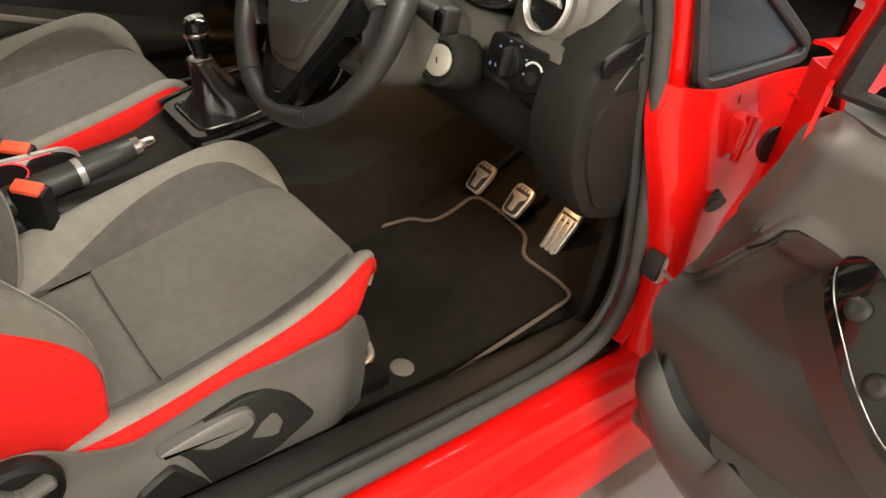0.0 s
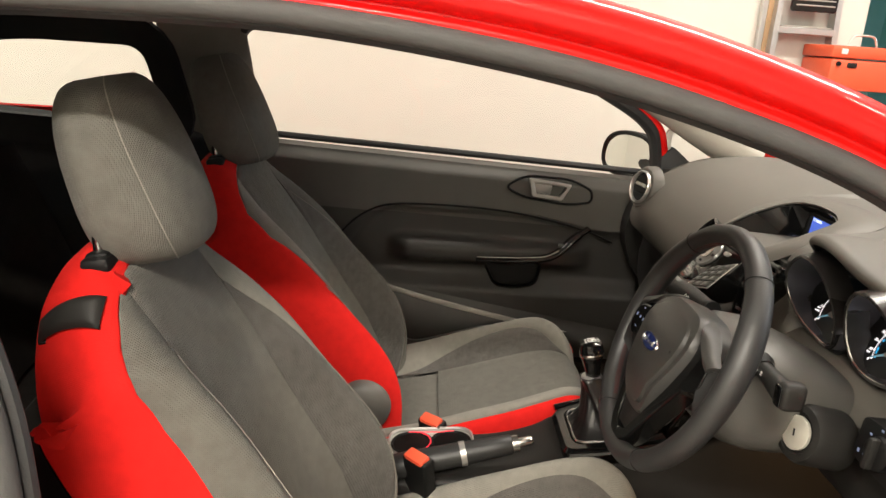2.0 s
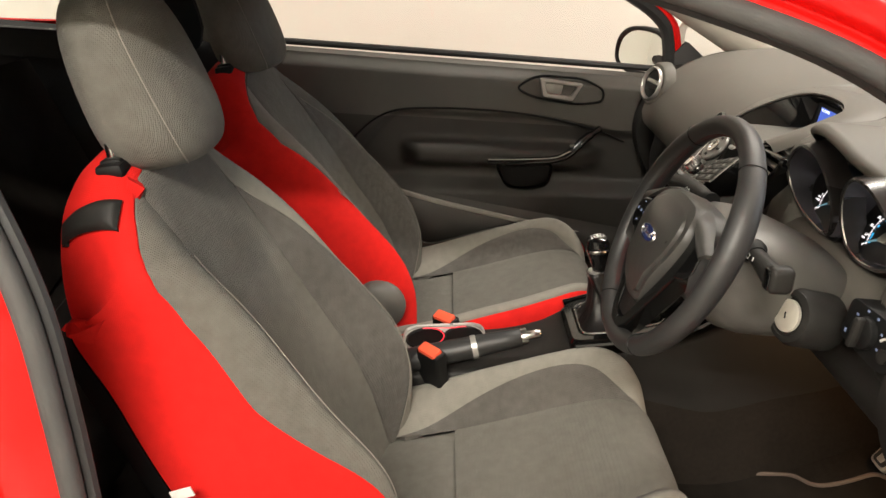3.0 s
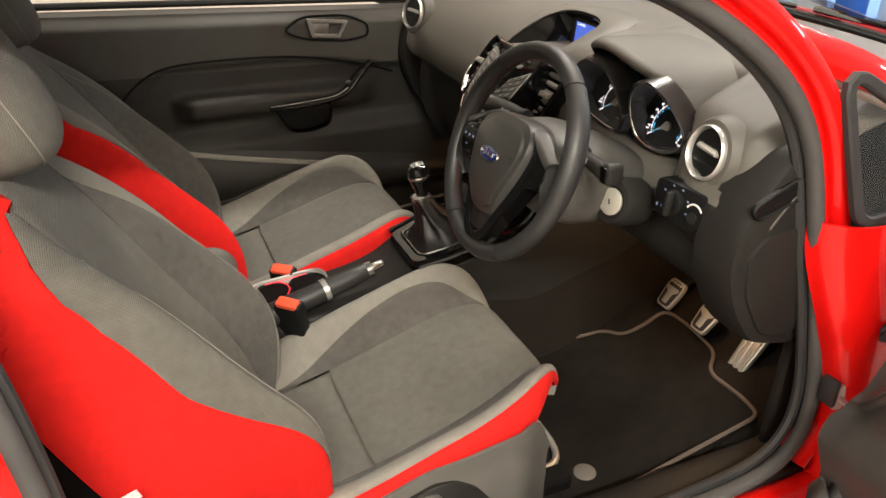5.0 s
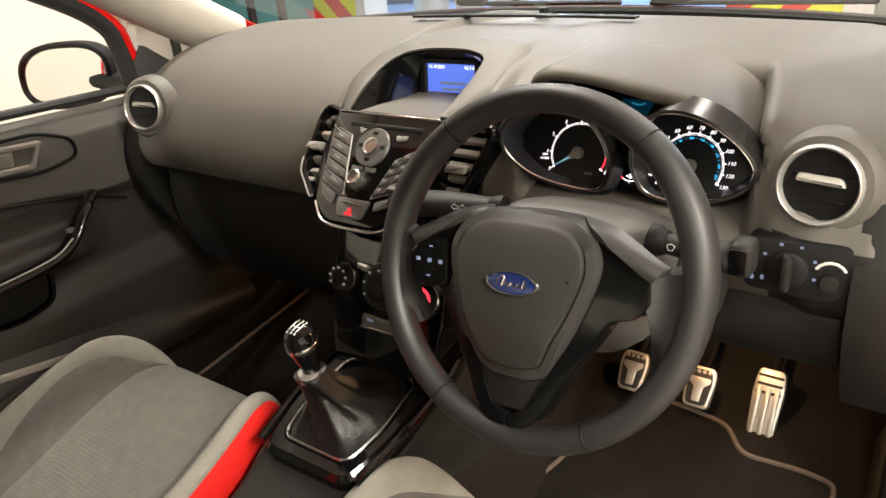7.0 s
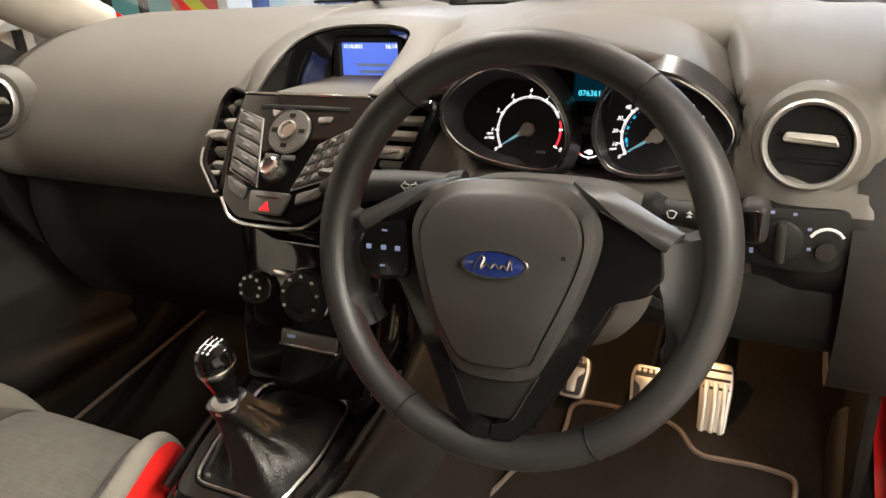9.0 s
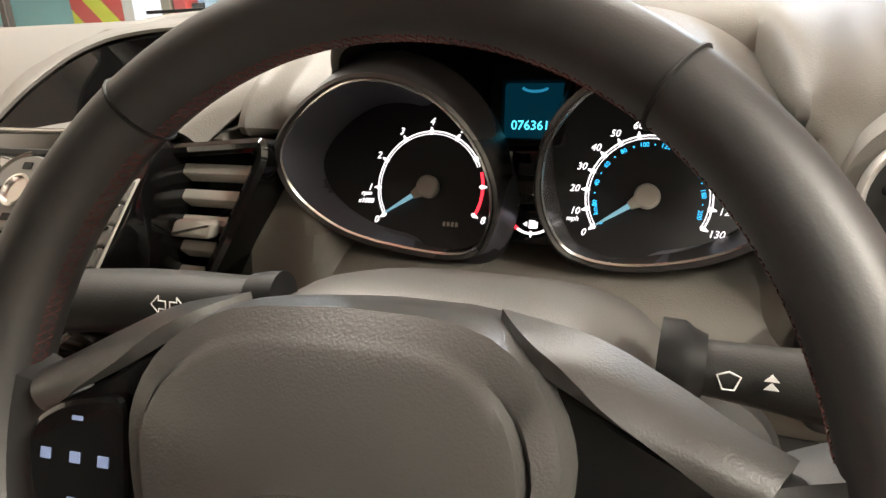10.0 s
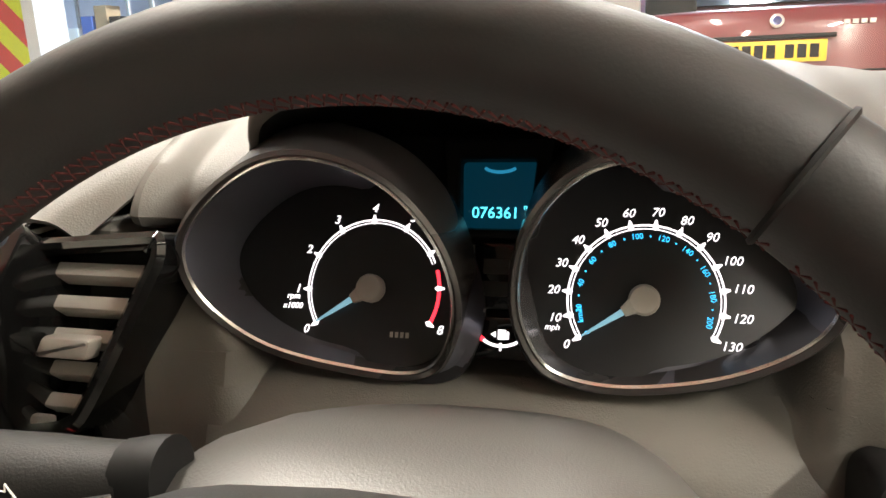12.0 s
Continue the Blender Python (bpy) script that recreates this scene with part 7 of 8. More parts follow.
# ---- doors ----
def door(side, at, label):
    """Built for the left side closed (inner face towards +x); side = -1 as built, 1 mirrored."""
    d = thing("car_door", label, "car door", "car doors", at=at)
    X = -0.668

    def P(x, y, z):
        return Vector((-side * x, y, z))

    FRONT = [(0.40, 0.440), (0.50, 0.445), (0.56, 0.448), (0.60, 0.468), (0.625, 0.480), (0.728, 0.455), (0.82, 0.424), (0.86, 0.411), (0.905, 0.404), (0.94, 0.372), (0.99, 0.345)]

    def front_y(z):
        for (z0, a), (z1, b) in zip(FRONT, FRONT[1:]):
            if z <= z1:
                return a + (b - a) * max(z - z0, 0) / (z1 - z0)
        return FRONT[-1][1]

    # inner trim: belt ledge, recessed field, bulging lower part
    def trim(s, t):
        zt = 0.980 - 0.048 * s
        z = 0.42 + (zt - 0.42) * t + 0.06 * smooth(0.92, 1.0, s) * (1 - t) ** 2
        y = -0.78 + (0.78 + front_y(z)) * s
        x = X
        x -= 0.020 * smooth(zt - 0.035, zt, z)                       # ledge rolls out to the glass
        edge = 0.835 - 0.05 * smooth(-0.1, 0.30, y) - 0.14 * smooth(-0.42, -0.58, y)
        x -= 0.014 * smooth(edge, edge - 0.020, z) * smooth(0.60, 0.66, z)   # recessed field
        x += 0.018 * smooth(0.66, 0.60, z) * smooth(0.40, 0.52, z)
        arm = math.exp(-((z - 0.715) / 0.032) ** 4) * smooth(-0.42, -0.36, y) * smooth(0.16, 0.05, y)
        x += 0.042 * arm
        x -= 0.030 * smooth(0.055, 0.0, front_y(z) - y) * smooth(0.60, 0.66, z)   # the front edge turns back to the door shell
        x += 0.010 * math.exp(-((t - split(s)) / 0.03) ** 2) * smooth(0.86, 0.95, s)   # raised ridge along the lower border
        return P(x, y, z)

    def split(s):
        """Where the grey upper trim ends: level, then falling along the front edge."""
        return 0.72 + 0.045 * smooth(0.80, 0.92, s) - 0.36 * smooth(0.93, 1.0, s) ** 0.8

    inner = part("door_trim", sheet(110, 40, lambda s, t: trim(s, split(s) + (1 - split(s)) * t), 0.006), "trim", d, "grey moulded upper door trim")
    part("door_field", sheet(110, 60, lambda s, t: trim(s, split(s) * t), 0.006), "doorfield", inner, "dark moulded door field")
    part("belt_ledge", sheet(40, 4, lambda s, t: trim(s, 1.0).lerp(P(-0.735, -0.78 + 1.17 * s, 0.984 - 0.048 * s), t), 0.004), "trim", inner)
    # seam round the recessed field
    fld = [(-0.56, 0.66), (-0.55, 0.74), (-0.47, 0.815), (-0.36, 0.840), (-0.10, 0.835), (0.10, 0.80), (0.20, 0.765)]
    part("trim_seam", tube(spline([P(X + 0.001, a, b) for a, b in fld], 60), 0.003, 6), "dark", inner)
    # map pocket lip
    part("pocket_lip", tube(spline([P(X + 0.022, -0.55, 0.645), P(X + 0.032, -0.30, 0.582), P(X + 0.036, 0.0, 0.522), P(X + 0.03, 0.22, 0.482)], 40), 0.0055, 8, False, 1.4), "slat", inner, "pale map pocket lip")
    part("pocket", sheet(20, 10, lambda s, t: P(X + 0.020 + 0.05 * t * (1 - t) * 2, -0.55 + 0.97 * s, (0.64 - 0.155 * s) * t + 0.425 * (1 - t)), 0.005), "doorfield", inner, "door map pocket")
    if side > 0:
        rim_line = [(-0.30, 0.545), (0.0, 0.515), (0.20, 0.494), (0.272, 0.500), (0.290, 0.492), (0.360, 0.508), (0.412, 0.547), (0.436, 0.560)]
        foot_line = [(-0.30, 0.400), (0.0, 0.400), (0.20, 0.405), (0.280, 0.408), (0.320, 0.415), (0.375, 0.440), (0.430, 0.492), (0.450, 0.530)]

        def bin_at(s, t):
            (ya, za), (yb, zb) = at_spline(foot_line, s), at_spline(rim_line, s)
            return P(X + 0.030 + 0.028 * math.sin(math.pi * (0.15 + 0.75 * t)) * smooth(1.0, 0.8, s), ya + (yb - ya) * t, za + (zb - za) * t)

        part("pocket_bin", sheet(50, 12, bin_at, 0.006), "doorfield", inner, "grey bowed map pocket front")
        part("pocket_mouth", sheet(40, 4, lambda s, t: P(X + 0.022 + 0.026 * t * smooth(1.0, 0.8, s), at_spline(rim_line, s)[0] - 0.004, at_spline(rim_line, s)[1] - 0.004 + 0.012 * (1 - t)), 0.002), "dark", inner)
    # glossy pull handle
    pull = [P(X + 0.056, -0.175, 0.712), P(X + 0.060, -0.10, 0.716), P(X + 0.060, 0.0, 0.724), P(X + 0.054, 0.045, 0.742), P(X + 0.044, 0.082, 0.778), P(X + 0.026, 0.125, 0.806)]
    ph = part("pull_handle", tube(spline(pull, 50), [0.017 if 6 < i < 44 else 0.013 for i in range(50)], 14, False, 0.62), "gloss", inner, "glossy black pull handle")
    part("handle_line", tube(spline([p + P(0.012, 0, 0.009) for p in pull[:4]], 24), 0.0016, 5), "slat", ph)
    cup = rounded([(-0.15, 0.700), (0.005, 0.700), (-0.005, 0.640), (-0.06, 0.628), (-0.115, 0.632)], 0.02)
    cm2 = basis(P(X + 0.018, 0, 0), (0, 1, 0), (0, 0, 1), P(1, 0, 0))
    part("pull_cup", frame_ring(inset(cup, -0.006), cup, 0.012, 0.004, cm2, -0.01), "gloss", ph, "glossy black pull cup")
    part("cup_floor", plate(inset(cup, 0.002), -0.002, 0, cm2, -0.01), "dark", ph)
    if side > 0:
        # armrest moulding with a glossy switch plate that climbs towards the front
        arm_line = [(0.285, 0.800, 0.030), (0.262, 0.790, 0.050), (0.225, 0.755, 0.060), (0.180, 0.712, 0.066), (0.120, 0.680, 0.070), (0.0, 0.665, 0.070), (-0.15, 0.660, 0.066)]

        def arm_at(w):
            """A curve along the armrest, w across it towards the window."""
            pts = []
            for i in range(41):
                y, z, o = at_spline(arm_line, i / 40)
                pts.append(P(X + o - 0.4 * max(w, 0) - 0.2 * min(w, 0) * -1, y - 0.55 * w * (1 - smooth(8, 30, i)), z + w * (0.75 + 0.1 * smooth(8, 30, i))))
            return pts

        part("armrest", loft([list(r) for r in zip(arm_at(-0.075), arm_at(-0.035), arm_at(-0.010))], False), "doorfield", inner, "dark grey armrest moulding")
        half = lambda i: 0.004 + 0.030 * math.sqrt(min(i / 9, 1))
        low, high = arm_at(-0.012), arm_at(0.055)
        rows = []
        for i in range(41):
            a = low[i].lerp(high[i], 0.5 - half(i) / 0.068)
            b = low[i].lerp(high[i], 0.5 + half(i) / 0.068)
            lift = P(0.010, 0, 0.008)
            rows.append([a, a + lift, a.lerp(b, 0.5) + lift * 1.2, b + lift, b])
        part("switch_panel", loft(rows, False), "gloss", ph, "glossy black armrest switch panel")
        # the thin highlight on the glossy plate, drawn as a grey bead
        part("panel_highlight", tube([r[1].lerp(r[2], 0.35) + P(0.0015, 0, 0.001) for r in rows[2:]], 0.0010, 6), "key", ph)
        for i in (11, 20, 27):
            c = rows[i][2]
            part("round_switch", lathe([(0, 0), (0.013, 0), (0.013, 0.006), (0.010, 0.009), (0.005, 0.010), (0, 0.008)], 24, basis(c, (0, 1, 0), P(-0.6, 0, 0.8), P(0.8, 0, 0.6))), "lower", ph)
    for k in range(2):
        part("window_switch", rbox(0.012, 0.022, 0.008, 0.003, 2, Matrix.Translation(P(X + 0.052 - 0.012 * k, 0.055 + 0.035 * k, 0.762 + 0.022 * k))), "key", ph)
    # release lever with its silver bezel in an oval dish
    hm2 = basis(P(X + 0.001, 0.010, 0.902), (0, 1, -0.10), (0, 0.10, 1), P(1, 0, 0))
    dish = rounded([(-0.125, -0.012), (-0.07, 0.032), (0.06, 0.040), (0.120, 0.018), (0.125, -0.018), (0.06, -0.036), (-0.06, -0.034)], 0.03)
    part("handle_dish", frame_ring(dish, inset(dish, 0.006), 0.004, 0.002, hm2, -0.004), "dark", inner)
    bez = rounded([(-0.058, 0.024), (0.060, 0.024), (0.040, -0.024), (-0.042, -0.024)], 0.006)
    hole = rounded([(-0.043, 0.015), (0.046, 0.015), (0.031, -0.014), (-0.032, -0.014)], 0.004)
    hb2 = part("release_bezel", frame_ring(bez, hole, 0.008, 0.002, hm2, -0.004), "silver", inner, "silver door release bezel")
    part("release_recess", plate(hole, -0.002, 0, hm2, -0.006), "dark", hb2)
    part("release_lever", plate(rounded([(-0.043, 0.014), (0.008, 0.014), (0.006, -0.013), (-0.032, -0.013)], 0.004), 0.005, 0.003, hm2, -0.003), "silver", hb2, "silver release lever")
    # speaker and front lower panel
    part("speaker", lathe([(0, 0.004), (0.075, 0.004), (0.080, 0.010), (0.086, 0.006), (0.088, 0)], 40, basis(P(X + 0.008, 0.17, 0.46), (0, 1, 0), (0, 0, 1), P(1, 0, 0))), "dark", inner)
    part("grommet", lathe([(0, 0.004), (0.012, 0.004), (0.016, 0.010), (0.022, 0.008), (0.026, 0)], 28, basis(P(-0.765, 0.467, 0.842), P(1, 0, 0), (0, 0, 1), (0, 1, 0))), "rubber", d, "round black rubber grommet")
    if side < 0:
        sail = rounded([(0.472, 0.900), (0.472, 0.935), (0.345, 1.035), (0.300, 0.985), (0.30, 0.955)], 0.012)
        part("sail_panel", plate(sail, 0.012, 0.004, basis(P(-0.722, 0, 0), (0, 1, 0), (0, 0, 1), P(1, 0, 0)), -0.012), "rubber", d, "black corner panel of the door mirror")
    # outer skin, frame, glass
    skin = [(-0.775, 0.945), (-0.815, 0.92), (-0.850, 0.82), (-0.858, 0.68), (-0.852, 0.55), (-0.845, 0.43), (-0.835, 0.345)]
    part("outer_skin", sheet(24, 30, lambda s, t: P(at_spline(skin, s)[0] + 0.02 * smooth(0.8, 1, t), -0.80 + 1.27 * t, at_spline(skin, s)[1] + (0.02 - 0.05 * t) * (1 - s)), 0.005), "paint", d, "glossy red outer door skin")
    part("front_edge", sheet(12, 24, lambda s, t: P(-0.842 + 0.155 * s, 0.465 - 0.070 * s * smooth(0.5, 0.7, s), 0.36 + 0.60 * t), 0.005), "paint", d, "red painted door edge")
    part("bottom_edge", sheet(12, 24, lambda s, t: P(-0.84 + 0.155 * s, -0.78 + 1.23 * t, 0.345 + 0.03 * s), 0.005), "paint", d)
    part("rear_edge", sheet(12, 24, lambda s, t: P(-0.84 + 0.155 * s, -0.79, 0.36 + 0.62 * t), 0.005), "paint", d)
    fy = 0.415 if side > 0 else 0.335
    top = [P(-0.735, fy, 0.95), P(-0.724, fy - 0.016, 1.03), P(-0.710, fy - 0.045, 1.085), P(-0.688, 0.20, 1.145), P(-0.655, 0.0, 1.235), P(-0.628, -0.2, 1.288), P(-0.615, -0.45, 1.315), P(-0.615, -0.70, 1.315), P(-0.64, -0.835, 1.26), P(-0.69, -0.815, 1.10), P(-0.735, -0.785, 0.985)]
    pts = spline(top, 90)
    part("window_frame", tube(pts, 0.014, 10, False, 1.0, (1, 0, 0)), "paint", d, "red painted window frame")
    part("window_seal", tube([p + (Vector((-side * -0.66, -0.22, 1.08)) - p) * 0.045 + P(0.008, 0, 0) for p in pts], 0.017, 8, False, 1.0, (1, 0, 0)), "rubber", d, "black window seal")

    def pane(s, t):
        k = at_spline([tuple(q) for q in top], 0.02 + 0.96 * s)
        low = P(-0.745, 0.36 - 1.12 * s, 0.965 + 0.02 * s)
        q = Vector(k)
        return low.lerp(q, t)

    g = part("window_pane", sheet(50, 14, pane), "glass", d, "clear side window")
    g.visible_shadow = False
    part("belt_seal", tube([P(-0.722, 0.40, 0.952), P(-0.730, -0.2, 0.975), P(-0.735, -0.78, 0.996)], 0.009, 8), "rubber", d)
    # door mirror
    thing_mirror(d, side, P)
    return d


def thing_mirror(d, side, P):
    c = P(-0.915, 0.283, 0.976)
    swing = Matrix.Translation(c) @ pose(0, 0, 0, 0, 0, -side * 28) @ Matrix.Translation(-c)
    rings = []
    N = 14
    for j in range(N + 1):
        t = j / N
        k = math.sin(math.pi * (0.5 + 0.5 * t)) ** 0.6 if t > 0 else 1
        ring = []
        for q in range(40):
            th = math.tau * q / 40
            x, z = math.cos(th), math.sin(th)
            ring.append(swing @ (c + P(math.copysign(abs(x) ** 0.75, x) * 0.108 * k + 0.012 * z, 0.0 + 0.105 * t, math.copysign(abs(z) ** 0.8, z) * 0.070 * k)))
        rings.append(ring)
    m = part("mirror_housing", loft(rings), "paint" if side > 0 else "dark", d, "door mirror housing")
    o = [Vector((math.copysign(abs(math.cos(math.tau * q / 40)) ** 0.75, math.cos(math.tau * q / 40)) * 0.108 + 0.012 * math.sin(math.tau * q / 40) * 1, math.copysign(abs(math.sin(math.tau * q / 40)) ** 0.8, math.sin(math.tau * q / 40)) * 0.070)) for q in range(40)]
    mm = swing @ basis(c, P(1, 0, 0), (0, 0, 1), (0, -1, 0))
    part("mirror_rim", frame_ring(o, inset(o, 0.012), 0.016, 0.004, mm, -0.006), "dark", m, "black mirror rim")
    part("mirror_pane", plate(inset(o, 0.011), 0.005, 0, mm @ pose(0, 0, 0, -2, 2, 0), -0.002), "mirror", m, "mirror glass")
    part("mirror_arm", tube([P(-0.74, 0.34, 0.955), P(-0.80, 0.33, 0.952), P(-0.87, 0.33, 0.96)], [0.03, 0.026, 0.03], 12, False, 0.7), "dark", m)
    return m


door(-1, pose(0, 0, 0), "closed passenger door with dark trim and black mirror")
# the driver's door stands wide open, turned about its front hinge
HINGE = Vector((0.845, 0.49, 0))
door(1, Matrix.Translation(HINGE) @ pose(0, 0, 0, 0, 0, 84) @ Matrix.Translation(-HINGE), "driver's door standing wide open with dark trim")

# ---- things in the garage and the workshop ----
for tx, ty, watts in TUBES:
    lf = thing("ceiling_light", "white fluorescent batten fitting under the ceiling", "ceiling light", "fluorescent fittings")
    part("casing", rbox(0.20, 1.55, 0.045, 0.01, 2, pose(tx, ty, 2.976)), "whitebox", lf, "white metal casing")
    for dy in (-0.765, 0.765):
        part("end_cap", rbox(0.20, 0.02, 0.06, 0.004, 1, pose(tx, ty + dy, 2.962)), "whitebox", lf)


def ladder(at, label):
    ld = thing("step_ladder", label, "step ladder", at=at)
    for x in (-0.124, 0.124):
        part("stile", loft([[(x * k + a, b + dy, z) for a, b in ((-0.012, -0.03), (0.012, -0.03), (0.012, 0.03), (-0.012, 0.03))] for k, dy, z in ((1.25, 0, 0.0), (1.0, 0.10, 1.85))]), "alloy", ld)
        part("rear_leg", loft([[(x * k + a, b + dy, z) for a, b in ((-0.010, -0.018), (0.010, -0.018), (0.010, 0.018), (-0.010, 0.018))] for k, dy, z in ((1.25, 0.24, 0.0), (1.0, 0.15, 1.80))]), "alloy", ld)
    for k in range(7):
        z = 0.22 + 0.235 * k
        st = part("step", rbox(0.30 - 0.032 * z, 0.085, 0.03, 0.004, 1, pose(0, 0.054 * z + 0.01, z)), "alloy", ld)
        part("tread", rbox(0.27 - 0.032 * z, 0.07, 0.006, 0.002, 1, pose(0, 0.054 * z + 0.008, z + 0.018)), "slat", st, "grey ribbed tread")
    tp = part("top_tray", rbox(0.20, 0.030, 0.20, 0.012, 2, pose(0, 0.02, 1.575)), "lower", ld, "dark ribbed plastic tray")
    for k in range(8):
        part("rib", rbox(0.17, 0.006, 0.006, 0.002, 1, pose(0, 0.003, 1.50 + 0.021 * k)), "slat", tp)
    part("top_plate", rbox(0.27, 0.16, 0.04, 0.01, 2, pose(0, 0.12, 1.87)), "alloy", ld, "metal top plate")


ladder(pose(-2.02, 1.300, 0, 0, 0, 90), "aluminium step ladder leaning by the cream wall")
plank = thing("plank", "brown wooden plank standing against the cream wall", "plank")
part("board", rbox(0.03, 0.040, 2.3, 0.004, 1, pose(-2.125, 1.155, 1.15)), mat("wood_trim", (0.36, 0.24, 0.13), 0.6, vary=0.2, scale=12), plank, "scuffed brown wood")
part("edge_strip", rbox(0.035, 0.022, 2.3, 0.003, 1, pose(-2.125, 1.122, 1.15)), "alloy", plank, "pale metal edge strip")
bx = thing("tool_cabinet", "red-orange steel box with hinged lid on dark legs", "cabinet")
part("body", rbox(0.26, 0.50, 0.125, 0.010, 2, pose(-2.0, 1.585, 1.2275)), "orangebox", bx)
lid = part("lid", rbox(0.266, 0.506, 0.050, 0.008, 2, pose(-2.0, 1.585, 1.320)), "orangebox", bx, "orange hinged lid")
part("label", rbox(0.004, 0.026, 0.022, 0.001, 1, pose(-1.866, 1.382, 1.322)), "print", lid, "small white label")
part("handle", tube(spline([(-2.0, 1.46, 1.343), (-2.0, 1.48, 1.385), (-2.0, 1.53, 1.392), (-2.0, 1.57, 1.385), (-2.0, 1.59, 1.343)], 20), 0.005, 8), "steel", lid, "bent wire handle")
part("knob", lathe([(0, 0), (0.010, 0), (0.009, 0.010), (0, 0.012)], 16, basis((-1.870, 1.366, 1.272), (0, 1, 0), (0, 0, 1), (1, 0, 0))), "dark", bx)
part("latch", rbox(0.010, 0.040, 0.020, 0.003, 1, pose(-1.868, 1.425, 1.268)), "lower", bx, "dark latch")
for lx, ly in ((-2.10, 1.37), (-1.90, 1.37), (-2.10, 1.80), (-1.90, 1.80)):
    part("leg", rbox(0.03, 0.03, 1.165, 0.003, 1, pose(lx, ly, 0.5825)), "lower", bx)

# the maroon saloon parked beyond, seen from behind
mar = thing("saloon_car", "maroon saloon car parked with its tail to the windscreen", "car")
CXM, CYM = 1.005, 4.36
TAIL = [(0.0, 0.30), (-0.05, 0.42), (-0.075, 0.60), (-0.045, 0.72), (-0.02, 0.88), (-0.005, 1.07), (0.02, 1.205), (0.10, 1.255), (0.50, 1.265), (0.80, 1.39), (1.20, 1.60)]


def tail_at(s, t):
    u = 2 * s - 1
    y, z = at_spline(TAIL, t)
    w = 0.88 - 0.16 * smooth(0.72, 1.0, t) - 0.03 * (1 - smooth(0, 0.2, t))
    return (CXM + u * w, CYM + y + 0.16 * abs(u) ** 3.2, z - 0.04 * abs(u) ** 4 * smooth(0.5, 0.8, t))


part("rear_body", sheet(50, 60, tail_at, 0.01), "maroon", mar, "maroon painted tail and boot lid")
for side in (1, -1):
    fl2 = [(0.88, 0.30), (0.90, 0.60), (0.885, 0.95), (0.86, 1.20)]
    part("flank", sheet(16, 20, lambda s, t: (CXM + side * at_spline(fl2, s)[0] * (1 - 0.02 * t), CYM + 0.14 + 3.6 * t, at_spline(fl2, s)[1]), 0.01), "maroon", mar)
    lp = rounded([(side * 0.34, 0.955), (side * 0.80, 0.955), (side * 0.82, 1.085), (side * 0.37, 1.085)][::side], 0.02)
    lamp = part("tail_lamp", plate(lp, 0.030, 0.010, basis((CXM, CYM + 0.055, 0), (1, 0, 0), (0, 0, 1), (0, -1, 0)), -0.02), "redlens", mar, "red tail lamp")
    part("reverse_lens", rbox(0.10, 0.012, 0.03, 0.004, 1, pose(CXM + side * 0.43, CYM + 0.026, 1.062)), "print", lamp)
    part("wheel_rear", lathe([(0, 0.0), (0.20, 0.0), (0.30, 0.02), (0.31, 0.10), (0.30, 0.20), (0, 0.20)], 32, basis((CXM + side * 0.66, CYM + 0.85, 0.31), (0, 1, 0), (0, 0, side), (side, 0, 0))), "rubber", mar)
part("plate_light_bar", rbox(0.60, 0.030, 0.022, 0.006, 2, pose(CXM - 0.02, CYM - 0.030, 1.096)), "dark", mar, "dark bar over the plate")
part("boot_gap", tube([(CXM - 0.55, CYM - 0.022, 0.915), (CXM, CYM - 0.028, 0.91), (CXM + 0.55, CYM - 0.022, 0.915)], 0.006, 6), "dark", mar)
part("bumper_strip", tube(spline([Vector(tail_at(s, 0.215)) + Vector((0, -0.006, 0)) for s in (0.03, 0.2, 0.5, 0.8, 0.97)], 30), 0.012, 8), "dark", mar)
np_ = part("number_plate", rbox(0.52, 0.010, 0.111, 0.006, 2, pose(CXM - 0.02, CYM - 0.036, 1.021)), "plateyellow", mar, "yellow rear plate with dark bars")
for k, x in enumerate((-0.19, -0.13, -0.07, -0.01, 0.08, 0.14, 0.20)):
    part("plate_bar", rbox(0.044, 0.003, 0.070, 0.001, 1, pose(CXM - 0.02 + x, CYM - 0.042, 1.021)), "dark", np_)
part("round_badge", lathe([(0, 0.0), (0.036, 0.0), (0.036, 0.004), (0.030, 0.007), (0, 0.008)], 30, facing((CXM - 0.005, CYM - 0.016, 1.178), 8)), "silver", mar, "round silver and dark badge")
part("badge_centre", lathe([(0, 0.006), (0.024, 0.006), (0.022, 0.009), (0, 0.010)], 24, facing((CXM - 0.005, CYM - 0.016, 1.178), 8)), "badge", mar)
for k in range(4):
    part("model_bar", rbox(0.030, 0.006, 0.024, 0.002, 1, pose(CXM + 0.33 + 0.040 * k, CYM + 0.002, 1.158)), "silver", mar)
part("rear_window", sheet(16, 8, lambda s, t: (CXM + (2 * s - 1) * (0.60 - 0.06 * t), CYM + 0.56 + 0.55 * t, 1.300 + 0.26 * t), 0.006), "gloss", mar, "dark rear window")

# workshop things beyond the opening
dk = thing("equipment_cabinet", "dark grey tall equipment cabinet beyond the pier", "cabinet")
part("body", rbox(0.30, 0.40, 1.5, 0.012, 2, pose(0.47, 5.1, 0.75)), "lower", dk)
part("door", rbox(0.27, 0.012, 1.40, 0.004, 2, pose(0.47, 4.896, 0.76)), "dark", dk)
part("handle", rbox(0.015, 0.02, 0.12, 0.004, 1, pose(0.37, 4.884, 0.85)), "steel", dk)


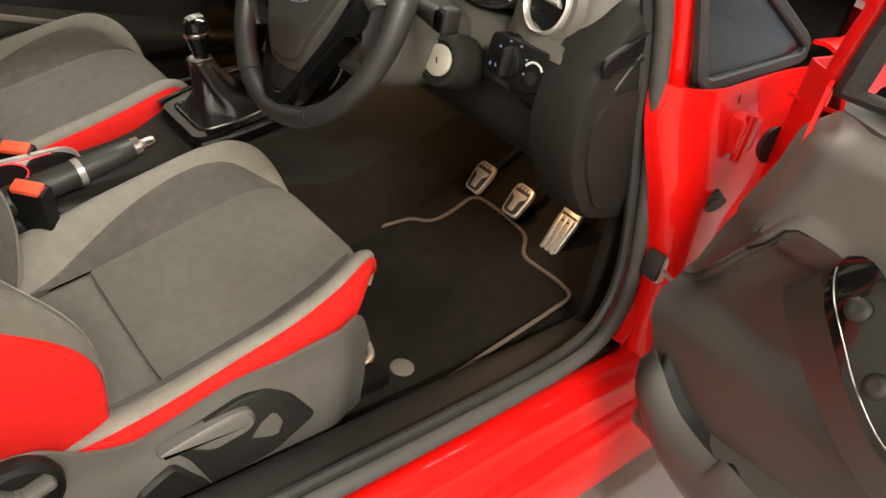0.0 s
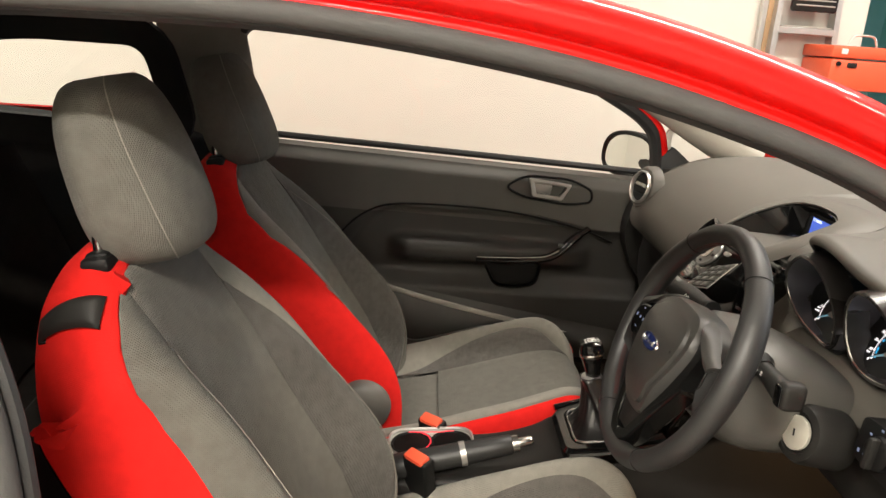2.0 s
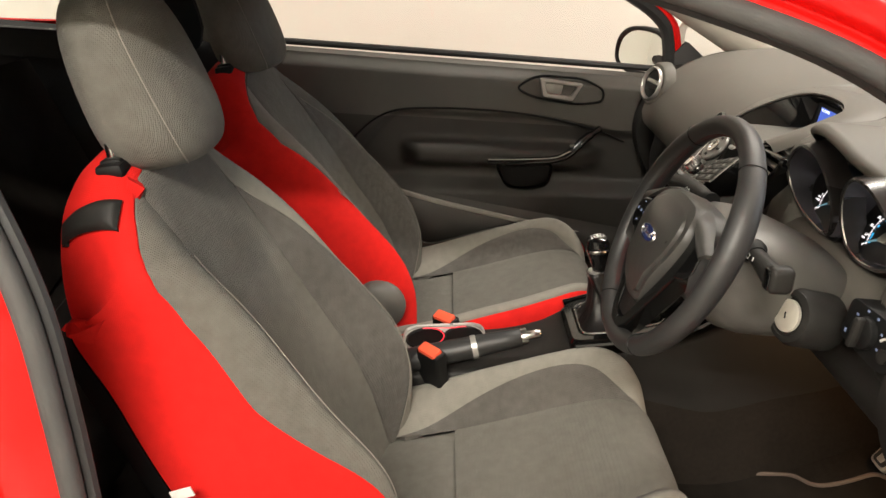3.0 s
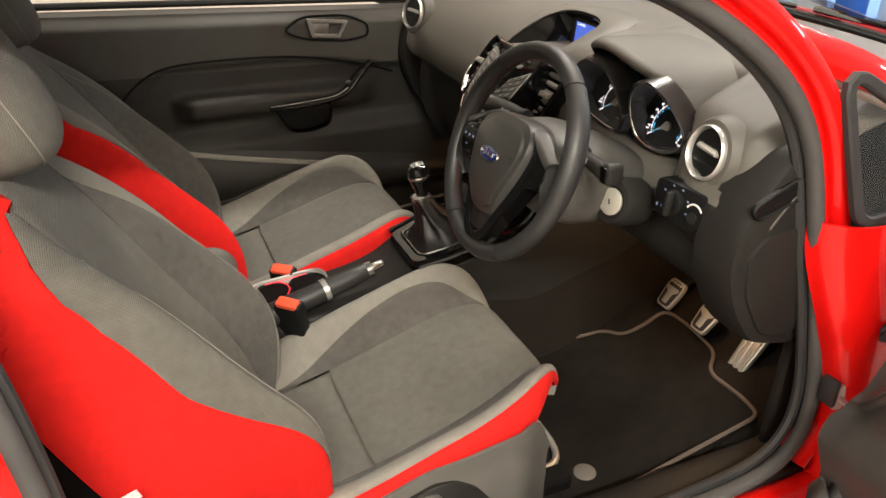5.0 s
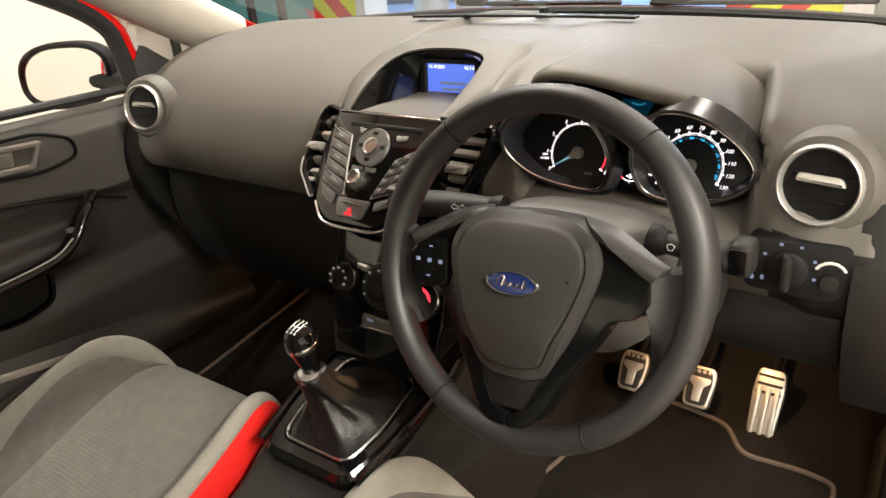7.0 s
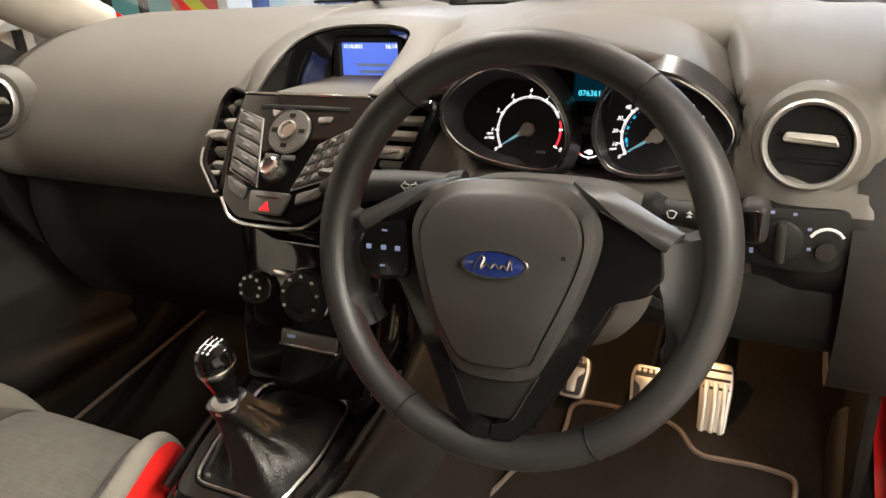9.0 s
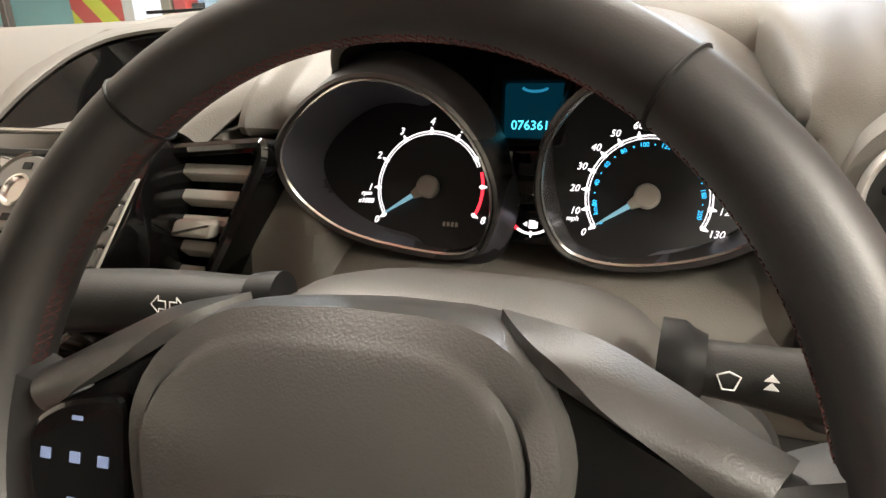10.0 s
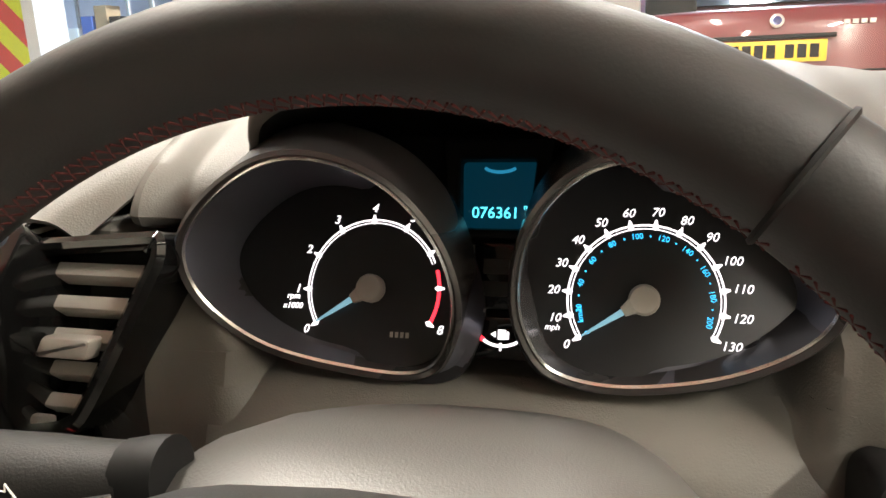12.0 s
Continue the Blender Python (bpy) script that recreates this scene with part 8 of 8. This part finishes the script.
def canister(x, y, r, h, body_m, cap_m, label):
    c = thing("canister", label, "canister", "workshop canisters", at=pose(x, y, 0))
    part("body", lathe([(0, 0), (r * 0.96, 0), (r, 0.02), (r, h * 0.80), (r * 0.80, h * 0.90), (r * 0.35, h * 0.94), (r * 0.32, h * 0.96)], 28), body_m, c)
    part("cap", lathe([(r * 0.36, h * 0.95), (r * 0.36, h), (r * 0.30, h * 1.01), (0, h * 1.01)], 20), cap_m, c)
    part("band", lathe([(r * 1.004, h * 0.30), (r * 1.006, h * 0.31), (r * 1.006, h * 0.58), (r * 1.004, h * 0.59)], 28), "print", c, "pale label band")


canister(-3.66, 5.2, 0.16, 0.95, "plastic_white", "plastic_blue", "white plastic drum with blue cap")
canister(-3.34, 5.35, 0.13, 0.78, "plastic_blue", "plastic_white", "blue plastic drum with pale band")
canister(-3.30, 5.9, 0.15, 0.90, "plastic_white", CHEV_R, "white plastic drum with red cap")
reel = thing("hose_reel", "red hose reel on a stand beyond the opening", "hose reel")
rmx = basis((-3.0, 5.6, 0.62), (0, 1, 0), (0, 0, 1), (1, 0, 0))
for dz in (-0.09, 0.09):
    part("flange", lathe([(0, dz - 0.006), (0.17, dz - 0.006), (0.18, dz), (0.17, dz + 0.006), (0, dz + 0.006)], 32, rmx), CHEV_R, reel)
part("hose", lathe([(0.06, -0.085), (0.135, -0.085), (0.145, 0.0), (0.135, 0.085), (0.06, 0.085)], 32, rmx), "rubber", reel, "coiled black hose")
part("stand", join(rbox(0.05, 0.05, 0.62, 0.004, 1, pose(-3.0, 5.6, 0.31)), rbox(0.40, 0.40, 0.03, 0.006, 1, pose(-3.0, 5.6, 0.015))), "lower", reel)


def rack(x, y, label):
    rk = thing("storage_rack", label, "storage rack", "workshop racks", at=pose(x, y, 0))
    for px in (-0.55, 0.55):
        for py in (-0.22, 0.22):
            part("upright", rbox(0.04, 0.04, 2.1, 0.003, 1, pose(px, py, 1.05)), "alloy", rk)
    for z in (0.25, 0.85, 1.45, 2.05):
        part("shelf", rbox(1.12, 0.46, 0.03, 0.003, 1, pose(0, 0, z)), "alloy", rk)
    rnd2 = random.Random(int(x * 10))
    for z in (0.265, 0.865, 1.465):
        px = -0.45
        while px < 0.45:
            w, h = rnd2.uniform(0.10, 0.24), rnd2.uniform(0.14, 0.42)
            part("carton", rbox(w, 0.26, h, 0.006, 1, pose(px + w / 2, rnd2.uniform(-0.06, 0.06), z + h / 2)), rnd2.choice(("plastic_white", "plastic_blue", CHEV_R, "carton", "lower")), rk)
            px += w + rnd2.uniform(0.02, 0.08)


rack(-6.2, 8.1, "steel storage rack with blue, white and red cartons")
rack(-4.9, 8.3, "steel storage rack half full of cartons")
rack(-3.2, 14.0, "far steel storage rack with cartons")
